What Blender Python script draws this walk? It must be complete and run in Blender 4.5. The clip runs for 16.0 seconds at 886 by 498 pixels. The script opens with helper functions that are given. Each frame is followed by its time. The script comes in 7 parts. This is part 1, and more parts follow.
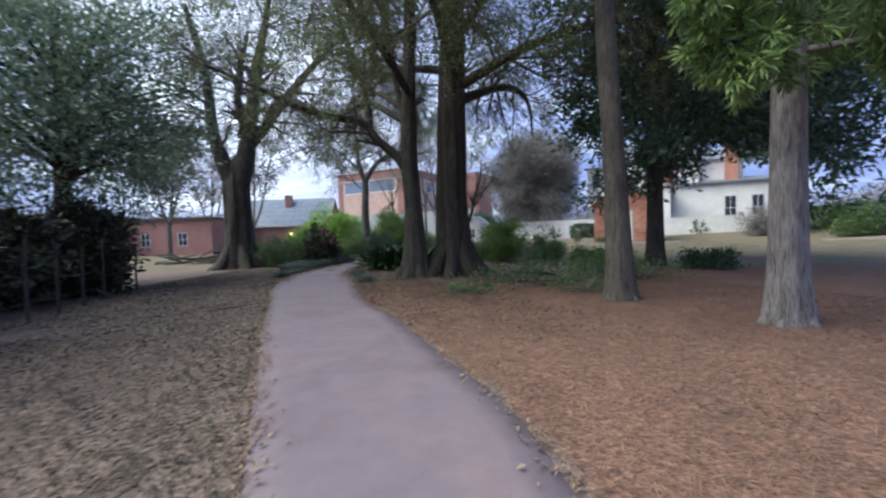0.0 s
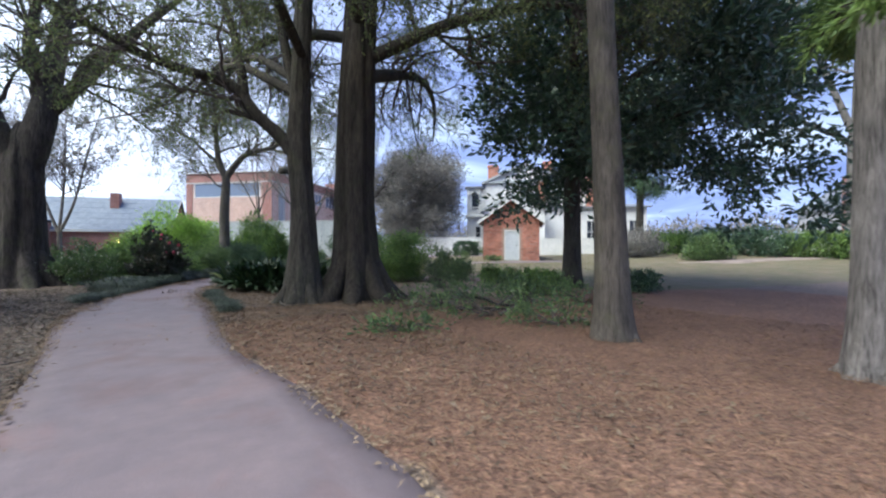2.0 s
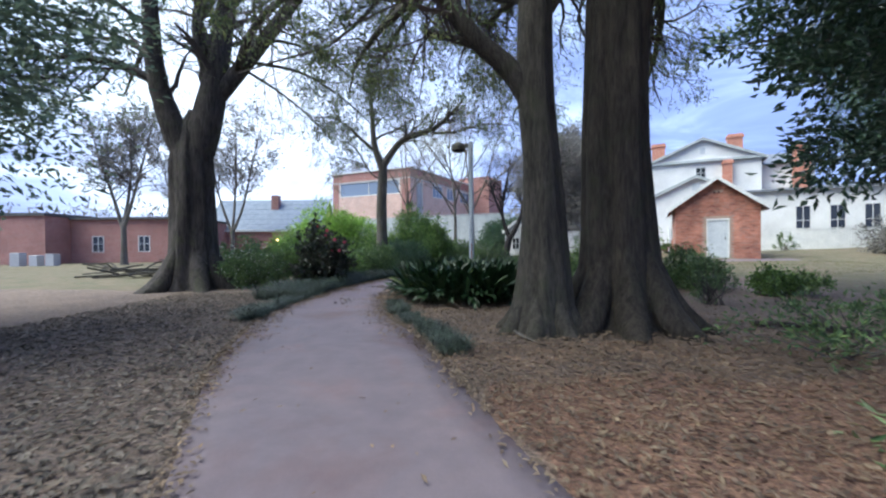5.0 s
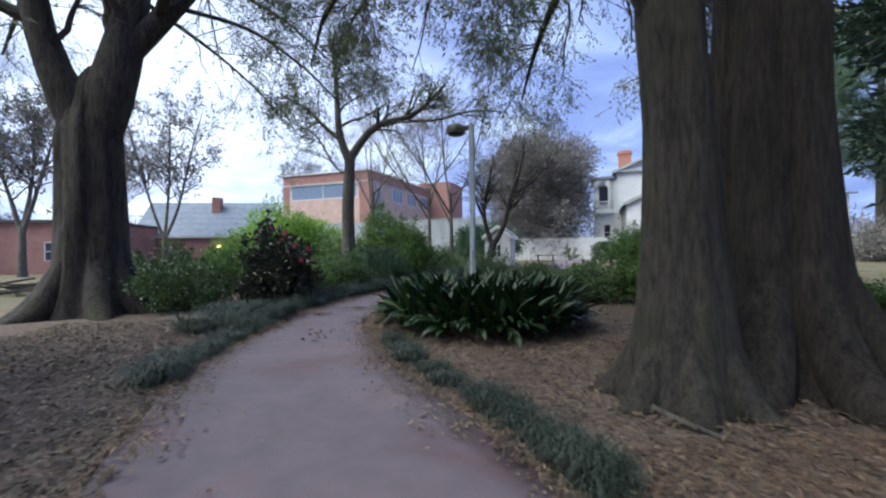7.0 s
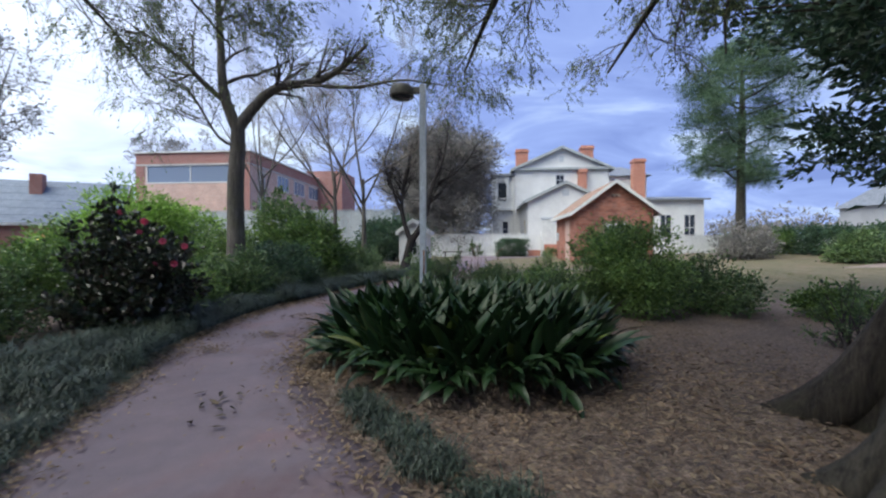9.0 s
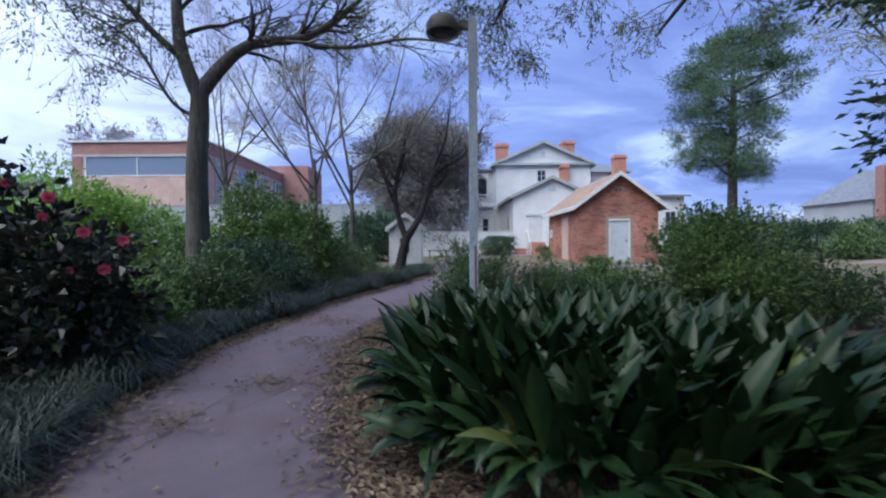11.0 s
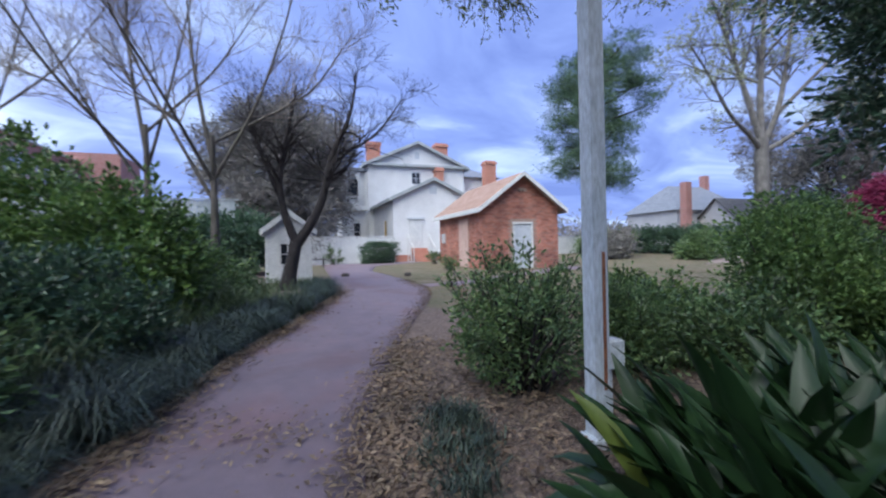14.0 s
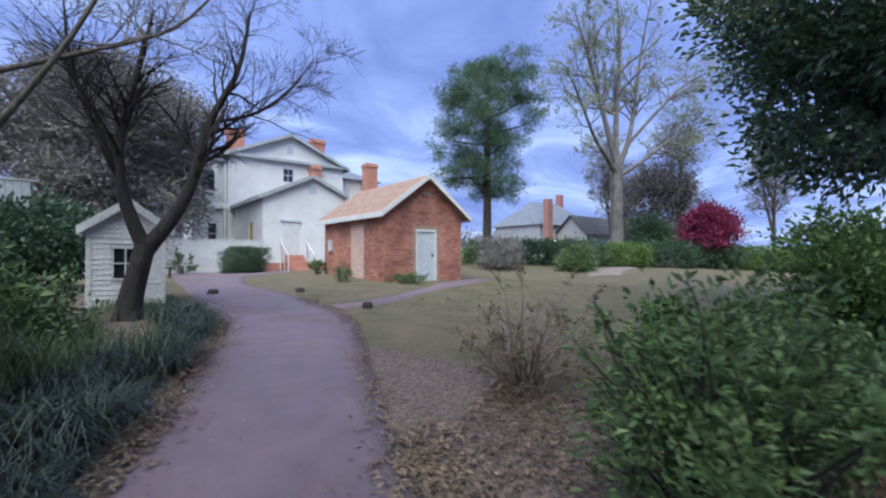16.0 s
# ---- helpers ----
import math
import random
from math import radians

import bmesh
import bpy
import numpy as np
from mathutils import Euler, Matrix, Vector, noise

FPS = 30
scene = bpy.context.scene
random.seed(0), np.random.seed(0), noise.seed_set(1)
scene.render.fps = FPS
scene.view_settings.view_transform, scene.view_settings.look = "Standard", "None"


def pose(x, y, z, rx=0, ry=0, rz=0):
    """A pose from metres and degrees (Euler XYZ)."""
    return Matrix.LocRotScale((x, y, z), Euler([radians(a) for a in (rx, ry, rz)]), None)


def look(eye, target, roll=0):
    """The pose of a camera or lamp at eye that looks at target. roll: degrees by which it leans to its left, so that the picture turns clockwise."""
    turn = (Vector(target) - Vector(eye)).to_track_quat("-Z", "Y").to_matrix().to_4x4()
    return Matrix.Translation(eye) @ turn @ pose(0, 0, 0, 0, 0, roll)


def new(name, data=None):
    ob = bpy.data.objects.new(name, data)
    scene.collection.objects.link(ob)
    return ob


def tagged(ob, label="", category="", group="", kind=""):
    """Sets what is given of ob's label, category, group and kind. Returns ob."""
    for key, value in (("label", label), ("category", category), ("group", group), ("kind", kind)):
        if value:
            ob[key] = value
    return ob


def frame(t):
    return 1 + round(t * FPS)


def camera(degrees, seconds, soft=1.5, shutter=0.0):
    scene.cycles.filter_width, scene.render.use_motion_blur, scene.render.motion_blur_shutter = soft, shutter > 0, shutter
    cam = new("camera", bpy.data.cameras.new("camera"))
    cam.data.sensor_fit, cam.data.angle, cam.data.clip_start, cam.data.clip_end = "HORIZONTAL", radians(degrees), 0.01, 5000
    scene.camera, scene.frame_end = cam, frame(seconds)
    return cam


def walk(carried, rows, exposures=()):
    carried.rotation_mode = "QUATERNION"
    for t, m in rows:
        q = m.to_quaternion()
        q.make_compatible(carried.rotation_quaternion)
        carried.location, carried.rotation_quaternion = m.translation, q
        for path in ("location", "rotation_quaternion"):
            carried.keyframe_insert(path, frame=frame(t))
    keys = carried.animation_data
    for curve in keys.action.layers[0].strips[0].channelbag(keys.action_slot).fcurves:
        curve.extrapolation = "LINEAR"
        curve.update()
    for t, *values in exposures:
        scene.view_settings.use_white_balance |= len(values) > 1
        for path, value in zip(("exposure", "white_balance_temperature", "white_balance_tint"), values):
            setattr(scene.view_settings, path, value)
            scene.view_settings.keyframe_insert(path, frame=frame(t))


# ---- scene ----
cam = camera(92.2, 16.0, 2.2, 0.35)
PATH = [
    (0, (0.009, -0.092, 1.356), (-0.003, 1.767, 1.291), -1.8),
    (0.5, (-0.193, 0.612, 1.338), (0.045, 2.456, 1.292), -1.4),
    (1, (-0.359, 1.394, 1.305), (0.037, 3.211, 1.276), -0.7),
    (1.5, (-0.576, 2.163, 1.269), (-0.083, 3.957, 1.256), -0.1),
    (2, (-0.806, 2.902, 1.288), (-0.255, 4.678, 1.284), 0.0),
    (2.5, (-1.042, 3.666, 1.297), (-0.482, 5.440, 1.296), 0.1),
    (3, (-1.401, 4.376, 1.307), (-0.922, 6.172, 1.307), 0.2),
    (3.5, (-1.819, 5.052, 1.283), (-1.666, 6.905, 1.272), 0.5),
    (4, (-2.218, 5.704, 1.300), (-2.137, 7.562, 1.280), 0.4),
    (4.5, (-2.426, 6.456, 1.282), (-2.373, 8.315, 1.256), -0.5),
    (4.7, (-2.491, 6.790, 1.284), (-2.460, 8.649, 1.261), -0.5),
    (6.8, (-3.449, 9.854, 1.255), (-3.212, 11.699, 1.265), -0.8),
    (7, (-3.540, 10.157, 1.290), (-3.292, 12.001, 1.304), -0.6),
    (7.5, (-3.768, 10.844, 1.320), (-3.427, 12.672, 1.331), -0.5),
    (8, (-3.939, 11.503, 1.346), (-3.477, 13.306, 1.348), -0.4),
    (8.5, (-4.096, 12.151, 1.361), (-3.531, 13.923, 1.363), -0.3),
    (8.7, (-4.155, 12.415, 1.405), (-3.513, 14.160, 1.399), -0.0),
    (10.8, (-4.501, 15.125, 1.362), (-3.632, 16.768, 1.346), -0.2),
    (11, (-4.538, 15.384, 1.338), (-3.668, 17.028, 1.321), -0.4),
    (11.5, (-4.631, 16.000, 1.356), (-3.727, 17.624, 1.333), -0.7),
    (12, (-4.684, 16.651, 1.382), (-3.776, 18.273, 1.360), -1.2),
    (12.5, (-4.710, 17.312, 1.387), (-3.705, 18.877, 1.365), -1.5),
    (13, (-4.564, 17.991, 1.355), (-3.517, 19.528, 1.356), -1.0),
    (13.5, (-4.419, 18.607, 1.349), (-3.213, 20.024, 1.359), -1.3),
    (14, (-4.192, 19.190, 1.362), (-2.815, 20.440, 1.365), -1.2),
    (14.5, (-3.943, 19.807, 1.398), (-2.396, 20.839, 1.400), -0.3),
    (15, (-3.728, 20.471, 1.476), (-2.075, 21.323, 1.485), 0.1),
    (15.5, (-3.465, 21.056, 1.490), (-1.799, 21.881, 1.507), 0.1),
    (16, (-3.206, 21.713, 1.487), (-1.506, 22.467, 1.515), -0.0),
]
EXPOSURES = [(0, 0.68, 6350, 0), (1, 0.78, 6400, -1), (2, 0.98, 6350, -2), (3.5, 1.02, 6150, -3), (4.5, 1.05, 6080, -3), (7, 0.74, 6220, -2), (8.5, 0.62, 6430, -1), (11, 0.45, 5720, 3), (12.5, 0.62, 5600, 6), (14, 0.62, 5800, 4), (16, 0.55, 5900, 2)]
SKY_STRENGTH, SKY_GLOW, SUN_STRENGTH = 0.88, 0.92, 3.9
walk(cam, [(t, look(eye, target, roll)) for t, eye, target, roll in PATH], EXPOSURES)

# ---- world and light ----
world = bpy.data.worlds.new("dusk_sky")
scene.world = world
world.use_nodes = True
wn, wl = world.node_tree.nodes, world.node_tree.links
wn.clear()
SUN_AZ = radians(103)      # bearing of the veiled sun, to the west
SUN_EL = radians(54)
GLOW_AZ = radians(21)      # where the cloud is thinnest


def wnode(kind, **kw):
    n = wn.new(kind)
    for k, v in kw.items():
        n.inputs[k].default_value = v
    return n


def wmath(op, a, b=None, clamp=False):
    n = wn.new("ShaderNodeMath")
    n.operation, n.use_clamp = op, clamp
    for i, s in enumerate((a, b)):
        if s is None:
            continue
        if isinstance(s, (int, float)):
            n.inputs[i].default_value = s
        else:
            wl.new(s, n.inputs[i])
    return n.outputs[0]


sky = wn.new("ShaderNodeTexSky")
sky.sky_type, sky.sun_disc = "NISHITA", False
sky.sun_elevation, sky.sun_rotation = SUN_EL, -SUN_AZ
coord = wn.new("ShaderNodeTexCoord")
sep = wn.new("ShaderNodeSeparateXYZ")
wl.new(coord.outputs["Generated"], sep.inputs[0])
up = wmath("MAXIMUM", sep.outputs[2], 0.0)
den = wmath("ADD", up, 0.16)
flat = wn.new("ShaderNodeCombineXYZ")
wl.new(wmath("DIVIDE", sep.outputs[0], den), flat.inputs[0])
wl.new(wmath("DIVIDE", sep.outputs[1], den), flat.inputs[1])
n1 = wnode("ShaderNodeTexNoise", Scale=1.15, Detail=7.0, Roughness=0.56, Distortion=0.7)
stretch = wn.new("ShaderNodeMapping")
stretch.inputs["Scale"].default_value = (1.0, 1.25, 1)
stretch.inputs["Rotation"].default_value = (0, 0, radians(28))
wl.new(flat.outputs[0], stretch.inputs[0])
wl.new(stretch.outputs[0], n1.inputs["Vector"])
ramp = wn.new("ShaderNodeValToRGB")
e = ramp.color_ramp.elements
e[0].position, e[0].color = 0.34, (0.20, 0.26, 0.62, 1)
e[1].position, e[1].color = 0.72, (0.66, 0.76, 1.0, 1)
mid = ramp.color_ramp.elements.new(0.52)
mid.color = (0.31, 0.39, 0.80, 1)
wl.new(n1.outputs["Fac"], ramp.inputs[0])
# the cloud grows bright and white where it is thin
dot = wn.new("ShaderNodeVectorMath")
dot.operation = "DOT_PRODUCT"
wl.new(coord.outputs["Generated"], dot.inputs[0])
GLOW = radians(17)
dot.inputs[1].default_value = (-math.sin(GLOW_AZ) * math.cos(GLOW), math.cos(GLOW_AZ) * math.cos(GLOW), math.sin(GLOW))
glow = wmath("POWER", wmath("MAXIMUM", dot.outputs["Value"], 0.0), 15.0)
glow = wmath("MULTIPLY", wmath("MULTIPLY", glow, SKY_GLOW), wmath("ADD", n1.outputs["Fac"], 0.25))
lit = wn.new("ShaderNodeMix")
lit.data_type, lit.blend_type = "RGBA", "ADD"
lit.inputs[0].default_value = 1.0
gc = wn.new("ShaderNodeMix")
gc.data_type = "RGBA"
gc.inputs[6].default_value = (0, 0, 0, 1)
gc.inputs[7].default_value = (1.0, 0.98, 0.92, 1)
gc.clamp_factor = False
wl.new(glow, gc.inputs[0])
wl.new(ramp.outputs[0], lit.inputs[6])
wl.new(gc.outputs[2], lit.inputs[7])
nish = wn.new("ShaderNodeVectorMath")
nish.operation = "SCALE"
nish.inputs["Scale"].default_value = 0.06
wl.new(sky.outputs[0], nish.inputs[0])
both = wn.new("ShaderNodeMix")
both.data_type = "RGBA"
both.inputs[0].default_value = 0.88
wl.new(nish.outputs[0], both.inputs[6])
wl.new(lit.outputs[2], both.inputs[7])
bg = wnode("ShaderNodeBackground", Strength=SKY_STRENGTH)
wl.new(both.outputs[2], bg.inputs[0])
wo = wn.new("ShaderNodeOutputWorld")
wl.new(bg.outputs[0], wo.inputs[0])

sun = new("sun", bpy.data.lights.new("sun", "SUN"))
sun.data.energy, sun.data.angle, sun.data.color = SUN_STRENGTH, radians(60), (1.0, 0.92, 0.83)
sun.matrix_world = look((-20 * math.sin(SUN_AZ), 20 * math.cos(SUN_AZ), 20 * math.tan(SUN_EL)), (0, 0, 0))

# ---- geometry helpers ----
rng = np.random.default_rng(7)
ANG = radians(28)
CA, SA = math.cos(ANG), math.sin(ANG)


def ss(u):
    u = np.clip(u, 0, 1)
    return u * u * (3 - 2 * u)


def gh(x, y):
    """Height of the ground."""
    x, y = np.asarray(x, float), np.asarray(y, float)
    return 0.56 * ss((y - 15.8) / 19.5) * ss((x + 11) / 7) + 0.7 * ss((x - 14) / 26) * ss((y - 5) / 15)


def W(p):
    """From the buildings' own axes (u right, v away, z up) to the world."""
    p = np.asarray(p, float)
    return np.stack([p[..., 0] * CA + p[..., 1] * SA, -p[..., 0] * SA + p[..., 1] * CA, p[..., 2]], -1)


def ID(p):
    return np.asarray(p, float)


ORIGIN = {}


def thing(name, at, label, category, group="", kind=""):
    ob = new(name)
    ob.empty_display_size = 0.2
    ob.location = at
    ORIGIN[ob.name] = np.array(at, float)
    return tagged(ob, label, category, group, kind)


class Geo:
    """Gathers vertices and faces of one mesh, in world coordinates."""

    def __init__(self, f=ID):
        self.v, self.q, self.t, self.n, self.f = [], [], [], 0, f

    def add(self, v, quads=None, tris=None):
        v = np.asarray(v, float).reshape(-1, 3)
        if quads is not None and len(quads):
            self.q.append(np.asarray(quads, int).reshape(-1, 4) + self.n)
        if tris is not None and len(tris):
            self.t.append(np.asarray(tris, int).reshape(-1, 3) + self.n)
        self.v.append(v)
        self.n += len(v)
        return self

    def box(self, a0, a1, b0, b1, z0, z1, bevel=0.0):
        b = bevel
        if b <= 0:
            v = [(a, c, z) for z in (z0, z1) for a, c in ((a0, b0), (a1, b0), (a1, b1), (a0, b1))]
            q = [(0, 3, 2, 1), (4, 5, 6, 7), (0, 1, 5, 4), (1, 2, 6, 5), (2, 3, 7, 6), (3, 0, 4, 7)]
            return self.add(self.f(v), q)
        rings = []
        for z, k in ((z0, b), (z0 + b, 0), (z1 - b, 0), (z1, b)):
            rings += [(a, c, z) for a, c in ((a0 + k, b0 + k), (a1 - k, b0 + k), (a1 - k, b1 - k), (a0 + k, b1 - k))]
        q = [(3, 2, 1, 0), (12, 13, 14, 15)]
        for r in range(3):
            for i in range(4):
                j = (i + 1) % 4
                q.append((r * 4 + i, r * 4 + j, r * 4 + 4 + j, r * 4 + 4 + i))
        return self.add(self.f(rings), q)

    def prism(self, poly, b0, b1):
        """A polygon in the a-z plane, drawn out from b0 to b1."""
        n = len(poly)
        v = [(a, b0, z) for a, z in poly] + [(a, b1, z) for a, z in poly]
        q = [(i, (i + 1) % n, n + (i + 1) % n, n + i) for i in range(n)]
        tr = []
        for i in range(1, n - 1):
            tr += [(0, i + 1, i), (n, n + i, n + i + 1)]
        return self.add(self.f(v), q, tr)

    def tubes(self, P, R, sides=6, ridge=0.0, folds=()):
        """P: (N, S, 3) middle lines, R: (N, S) radii."""
        P, R = np.asarray(P, float), np.asarray(R, float)
        if P.ndim == 2:
            P, R = P[None], R[None]
        N, S, _ = P.shape
        T = np.gradient(P, axis=1)
        T /= np.linalg.norm(T, axis=2, keepdims=True) + 1e-9
        m = T.mean(1)
        ref = np.where((np.abs(m[:, 2]) > 0.8)[:, None], np.array([1.0, 0, 0]), np.array([0, 0, 1.0]))[:, None, :]
        A = np.cross(T, ref)
        A /= np.linalg.norm(A, axis=2, keepdims=True) + 1e-9
        B = np.cross(T, A)
        an = np.arange(sides) * 2 * math.pi / sides
        rr = R[:, :, None]
        if ridge:
            ph = P[:, :, 2:3]
            rr = rr * (1 + ridge * (np.sin(an * 9 + ph * 0.7) * 0.5 + np.sin(an * 5 - ph * 1.1 + 1) * 0.7))
        for a0, deep in folds:
            gap = (an - a0 - 0.12 * np.sin(P[:, :, 2:3] * 0.9 + a0 * 5) + math.pi) % (2 * math.pi) - math.pi
            rr = rr * (1 - deep * np.exp(-(gap / 0.13) ** 2))
        V = P[:, :, None, :] + rr[..., None] * (np.cos(an)[None, None, :, None] * A[:, :, None, :] + np.sin(an)[None, None, :, None] * B[:, :, None, :])
        i = np.arange(N)[:, None, None] * S * sides + np.arange(S - 1)[None, :, None] * sides
        k = np.arange(sides)[None, None, :]
        k2 = (k + 1) % sides
        q = np.stack([i + k, i + k2, i + sides + k2, i + sides + k], -1)
        return self.add(V, q)

    def mesh(self, name, smooth=False, origin=(0, 0, 0)):
        v = (np.concatenate(self.v) if self.v else np.zeros((0, 3))) - np.asarray(origin, float)
        q = np.concatenate(self.q) if self.q else np.zeros((0, 4), int)
        t = np.concatenate(self.t) if self.t else np.zeros((0, 3), int)
        me = bpy.data.meshes.new(name)
        me.vertices.add(len(v))
        me.vertices.foreach_set("co", v.astype(np.float32).ravel())
        me.loops.add(len(q) * 4 + len(t) * 3)
        me.loops.foreach_set("vertex_index", np.concatenate([q.ravel(), t.ravel()]).astype(np.int32))
        me.polygons.add(len(q) + len(t))
        st = np.concatenate([np.arange(len(q)) * 4, len(q) * 4 + np.arange(len(t)) * 3]).astype(np.int32)
        me.polygons.foreach_set("loop_start", st)
        me.polygons.foreach_set("use_smooth", np.full(len(q) + len(t), smooth))
        me.update(calc_edges=True)
        me.validate()
        return me


def part(name, geo, material, parent=None, label="", smooth=False, kind=""):
    """One mesh object, under a thing or a part."""
    o = ORIGIN.get(parent.name, np.zeros(3)) if parent else np.zeros(3)
    me = geo.mesh(name, smooth, o)
    me.materials.append(material)
    ob = new(name, me)
    if parent:
        ob.parent = parent
        ORIGIN[ob.name] = o
    return tagged(ob, label, kind=kind)


def single(name, geo, material, label, category, group="", kind="", smooth=False):
    """A top-level thing of one mesh."""
    ob = part(name, geo, material, None, "", smooth)
    return tagged(ob, label, category, group, kind)


# ---- materials ----
def material(name):
    m = bpy.data.materials.new(name)
    m.use_nodes = True
    nt = m.node_tree
    return m, nt, nt.nodes["Principled BSDF"]


def ramp_node(nt, stops, src):
    r = nt.nodes.new("ShaderNodeValToRGB")
    el = r.color_ramp.elements
    while len(el) < len(stops):
        el.new(0.5)
    for x, (p, c) in zip(el, stops):
        x.position, x.color = p, (*c, 1)
    nt.links.new(src, r.inputs[0])
    return r.outputs[0]


def noise_node(nt, scale, detail=4.0, rough=0.55, vec=None, dist=0.0):
    n = nt.nodes.new("ShaderNodeTexNoise")
    n.inputs["Scale"].default_value, n.inputs["Detail"].default_value = scale, detail
    n.inputs["Roughness"].default_value, n.inputs["Distortion"].default_value = rough, dist
    if vec is not None:
        nt.links.new(vec, n.inputs["Vector"])
    return n.outputs["Fac"]


def mapped(nt, scale=(1, 1, 1), rot=0.0):
    g = nt.nodes.new("ShaderNodeNewGeometry")
    mp = nt.nodes.new("ShaderNodeMapping")
    mp.vector_type = "POINT"
    mp.inputs["Scale"].default_value = scale
    mp.inputs["Rotation"].default_value = (0, 0, rot)
    nt.links.new(g.outputs["Position"], mp.inputs[0])
    return mp.outputs[0]


def mixrgb(nt, a, b, fac, mode="MIX"):
    m = nt.nodes.new("ShaderNodeMix")
    m.data_type, m.blend_type = "RGBA", mode
    for s, i in ((fac, 0), (a, 6), (b, 7)):
        if isinstance(s, (int, float)):
            m.inputs[i].default_value = s
        elif isinstance(s, tuple):
            m.inputs[i].default_value = (*s, 1)
        else:
            nt.links.new(s, m.inputs[i])
    return m.outputs[2]


def bump(nt, bs, height, strength=0.4, dist=0.02):
    b = nt.nodes.new("ShaderNodeBump")
    b.inputs["Strength"].default_value, b.inputs["Distance"].default_value = strength, dist
    nt.links.new(height, b.inputs["Height"])
    nt.links.new(b.outputs[0], bs.inputs["Normal"])


def rough_mat(name, dark, light, scale=3.0, fine=40.0, rough=0.85, bumps=0.3, dist=0.01, stretch=(1, 1, 1), metal=0.0):
    m, nt, bs = material(name)
    v = mapped(nt, stretch)
    big, small = noise_node(nt, scale, 4, 0.6, v), noise_node(nt, fine, 5, 0.65, v)
    c = ramp_node(nt, [(0.3, dark), (0.7, light)], big)
    c = mixrgb(nt, c, ramp_node(nt, [(0.35, (0.55, 0.55, 0.55)), (0.65, (1.15, 1.15, 1.15))], small), 0.6, "MULTIPLY")
    nt.links.new(c, bs.inputs["Base Color"])
    bs.inputs["Roughness"].default_value, bs.inputs["Metallic"].default_value = rough, metal
    bump(nt, bs, small, bumps, dist)
    return m


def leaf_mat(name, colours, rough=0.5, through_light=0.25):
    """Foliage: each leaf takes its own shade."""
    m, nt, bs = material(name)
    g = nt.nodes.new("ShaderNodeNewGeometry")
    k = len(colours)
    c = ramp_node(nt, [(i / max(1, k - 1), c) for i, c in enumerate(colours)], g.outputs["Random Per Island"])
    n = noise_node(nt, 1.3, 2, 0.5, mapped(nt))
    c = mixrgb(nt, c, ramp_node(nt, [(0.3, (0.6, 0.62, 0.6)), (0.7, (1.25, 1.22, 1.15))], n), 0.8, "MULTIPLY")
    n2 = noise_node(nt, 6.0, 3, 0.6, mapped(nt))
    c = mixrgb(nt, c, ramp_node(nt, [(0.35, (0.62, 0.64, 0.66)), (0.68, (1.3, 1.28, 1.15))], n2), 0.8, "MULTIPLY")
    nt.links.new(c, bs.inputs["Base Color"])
    bs.inputs["Roughness"].default_value = rough
    if through_light:
        tr = nt.nodes.new("ShaderNodeBsdfTranslucent")
        nt.links.new(c, tr.inputs[0])
        mx = nt.nodes.new("ShaderNodeMixShader")
        mx.inputs[0].default_value = through_light
        nt.links.new(bs.outputs[0], mx.inputs[1])
        nt.links.new(tr.outputs[0], mx.inputs[2])
        nt.links.new(mx.outputs[0], nt.nodes["Material Output"].inputs[0])
    return m


def bark_mat(name, dark, light, moss=None, furrow=9.0, depth=0.03):
    m, nt, bs = material(name)
    v = mapped(nt, (1, 1, 0.16))
    v2 = mapped(nt)
    a = noise_node(nt, furrow, 6, 0.7, v, 0.6)
    b = noise_node(nt, 1.6, 4, 0.6, v2)
    f = noise_node(nt, furrow * 3.1, 4, 0.7, mapped(nt, (1, 1, 0.09)), 0.3)
    c = ramp_node(nt, [(0.38, dark), (0.6, light)], mixrgb(nt, a, f, 0.45))
    c = mixrgb(nt, c, ramp_node(nt, [(0.35, (0.65, 0.65, 0.65)), (0.7, (1.2, 1.2, 1.2))], b), 0.8, "MULTIPLY")
    if moss:
        c = mixrgb(nt, c, moss, ramp_node(nt, [(0.5, (0, 0, 0)), (0.72, (0.65, 0.65, 0.65))], noise_node(nt, 2.3, 5, 0.7, v2)))
    nt.links.new(c, bs.inputs["Base Color"])
    bs.inputs["Roughness"].default_value = 0.92
    bump(nt, bs, mixrgb(nt, a, f, 0.35), 1.0, depth)
    return m


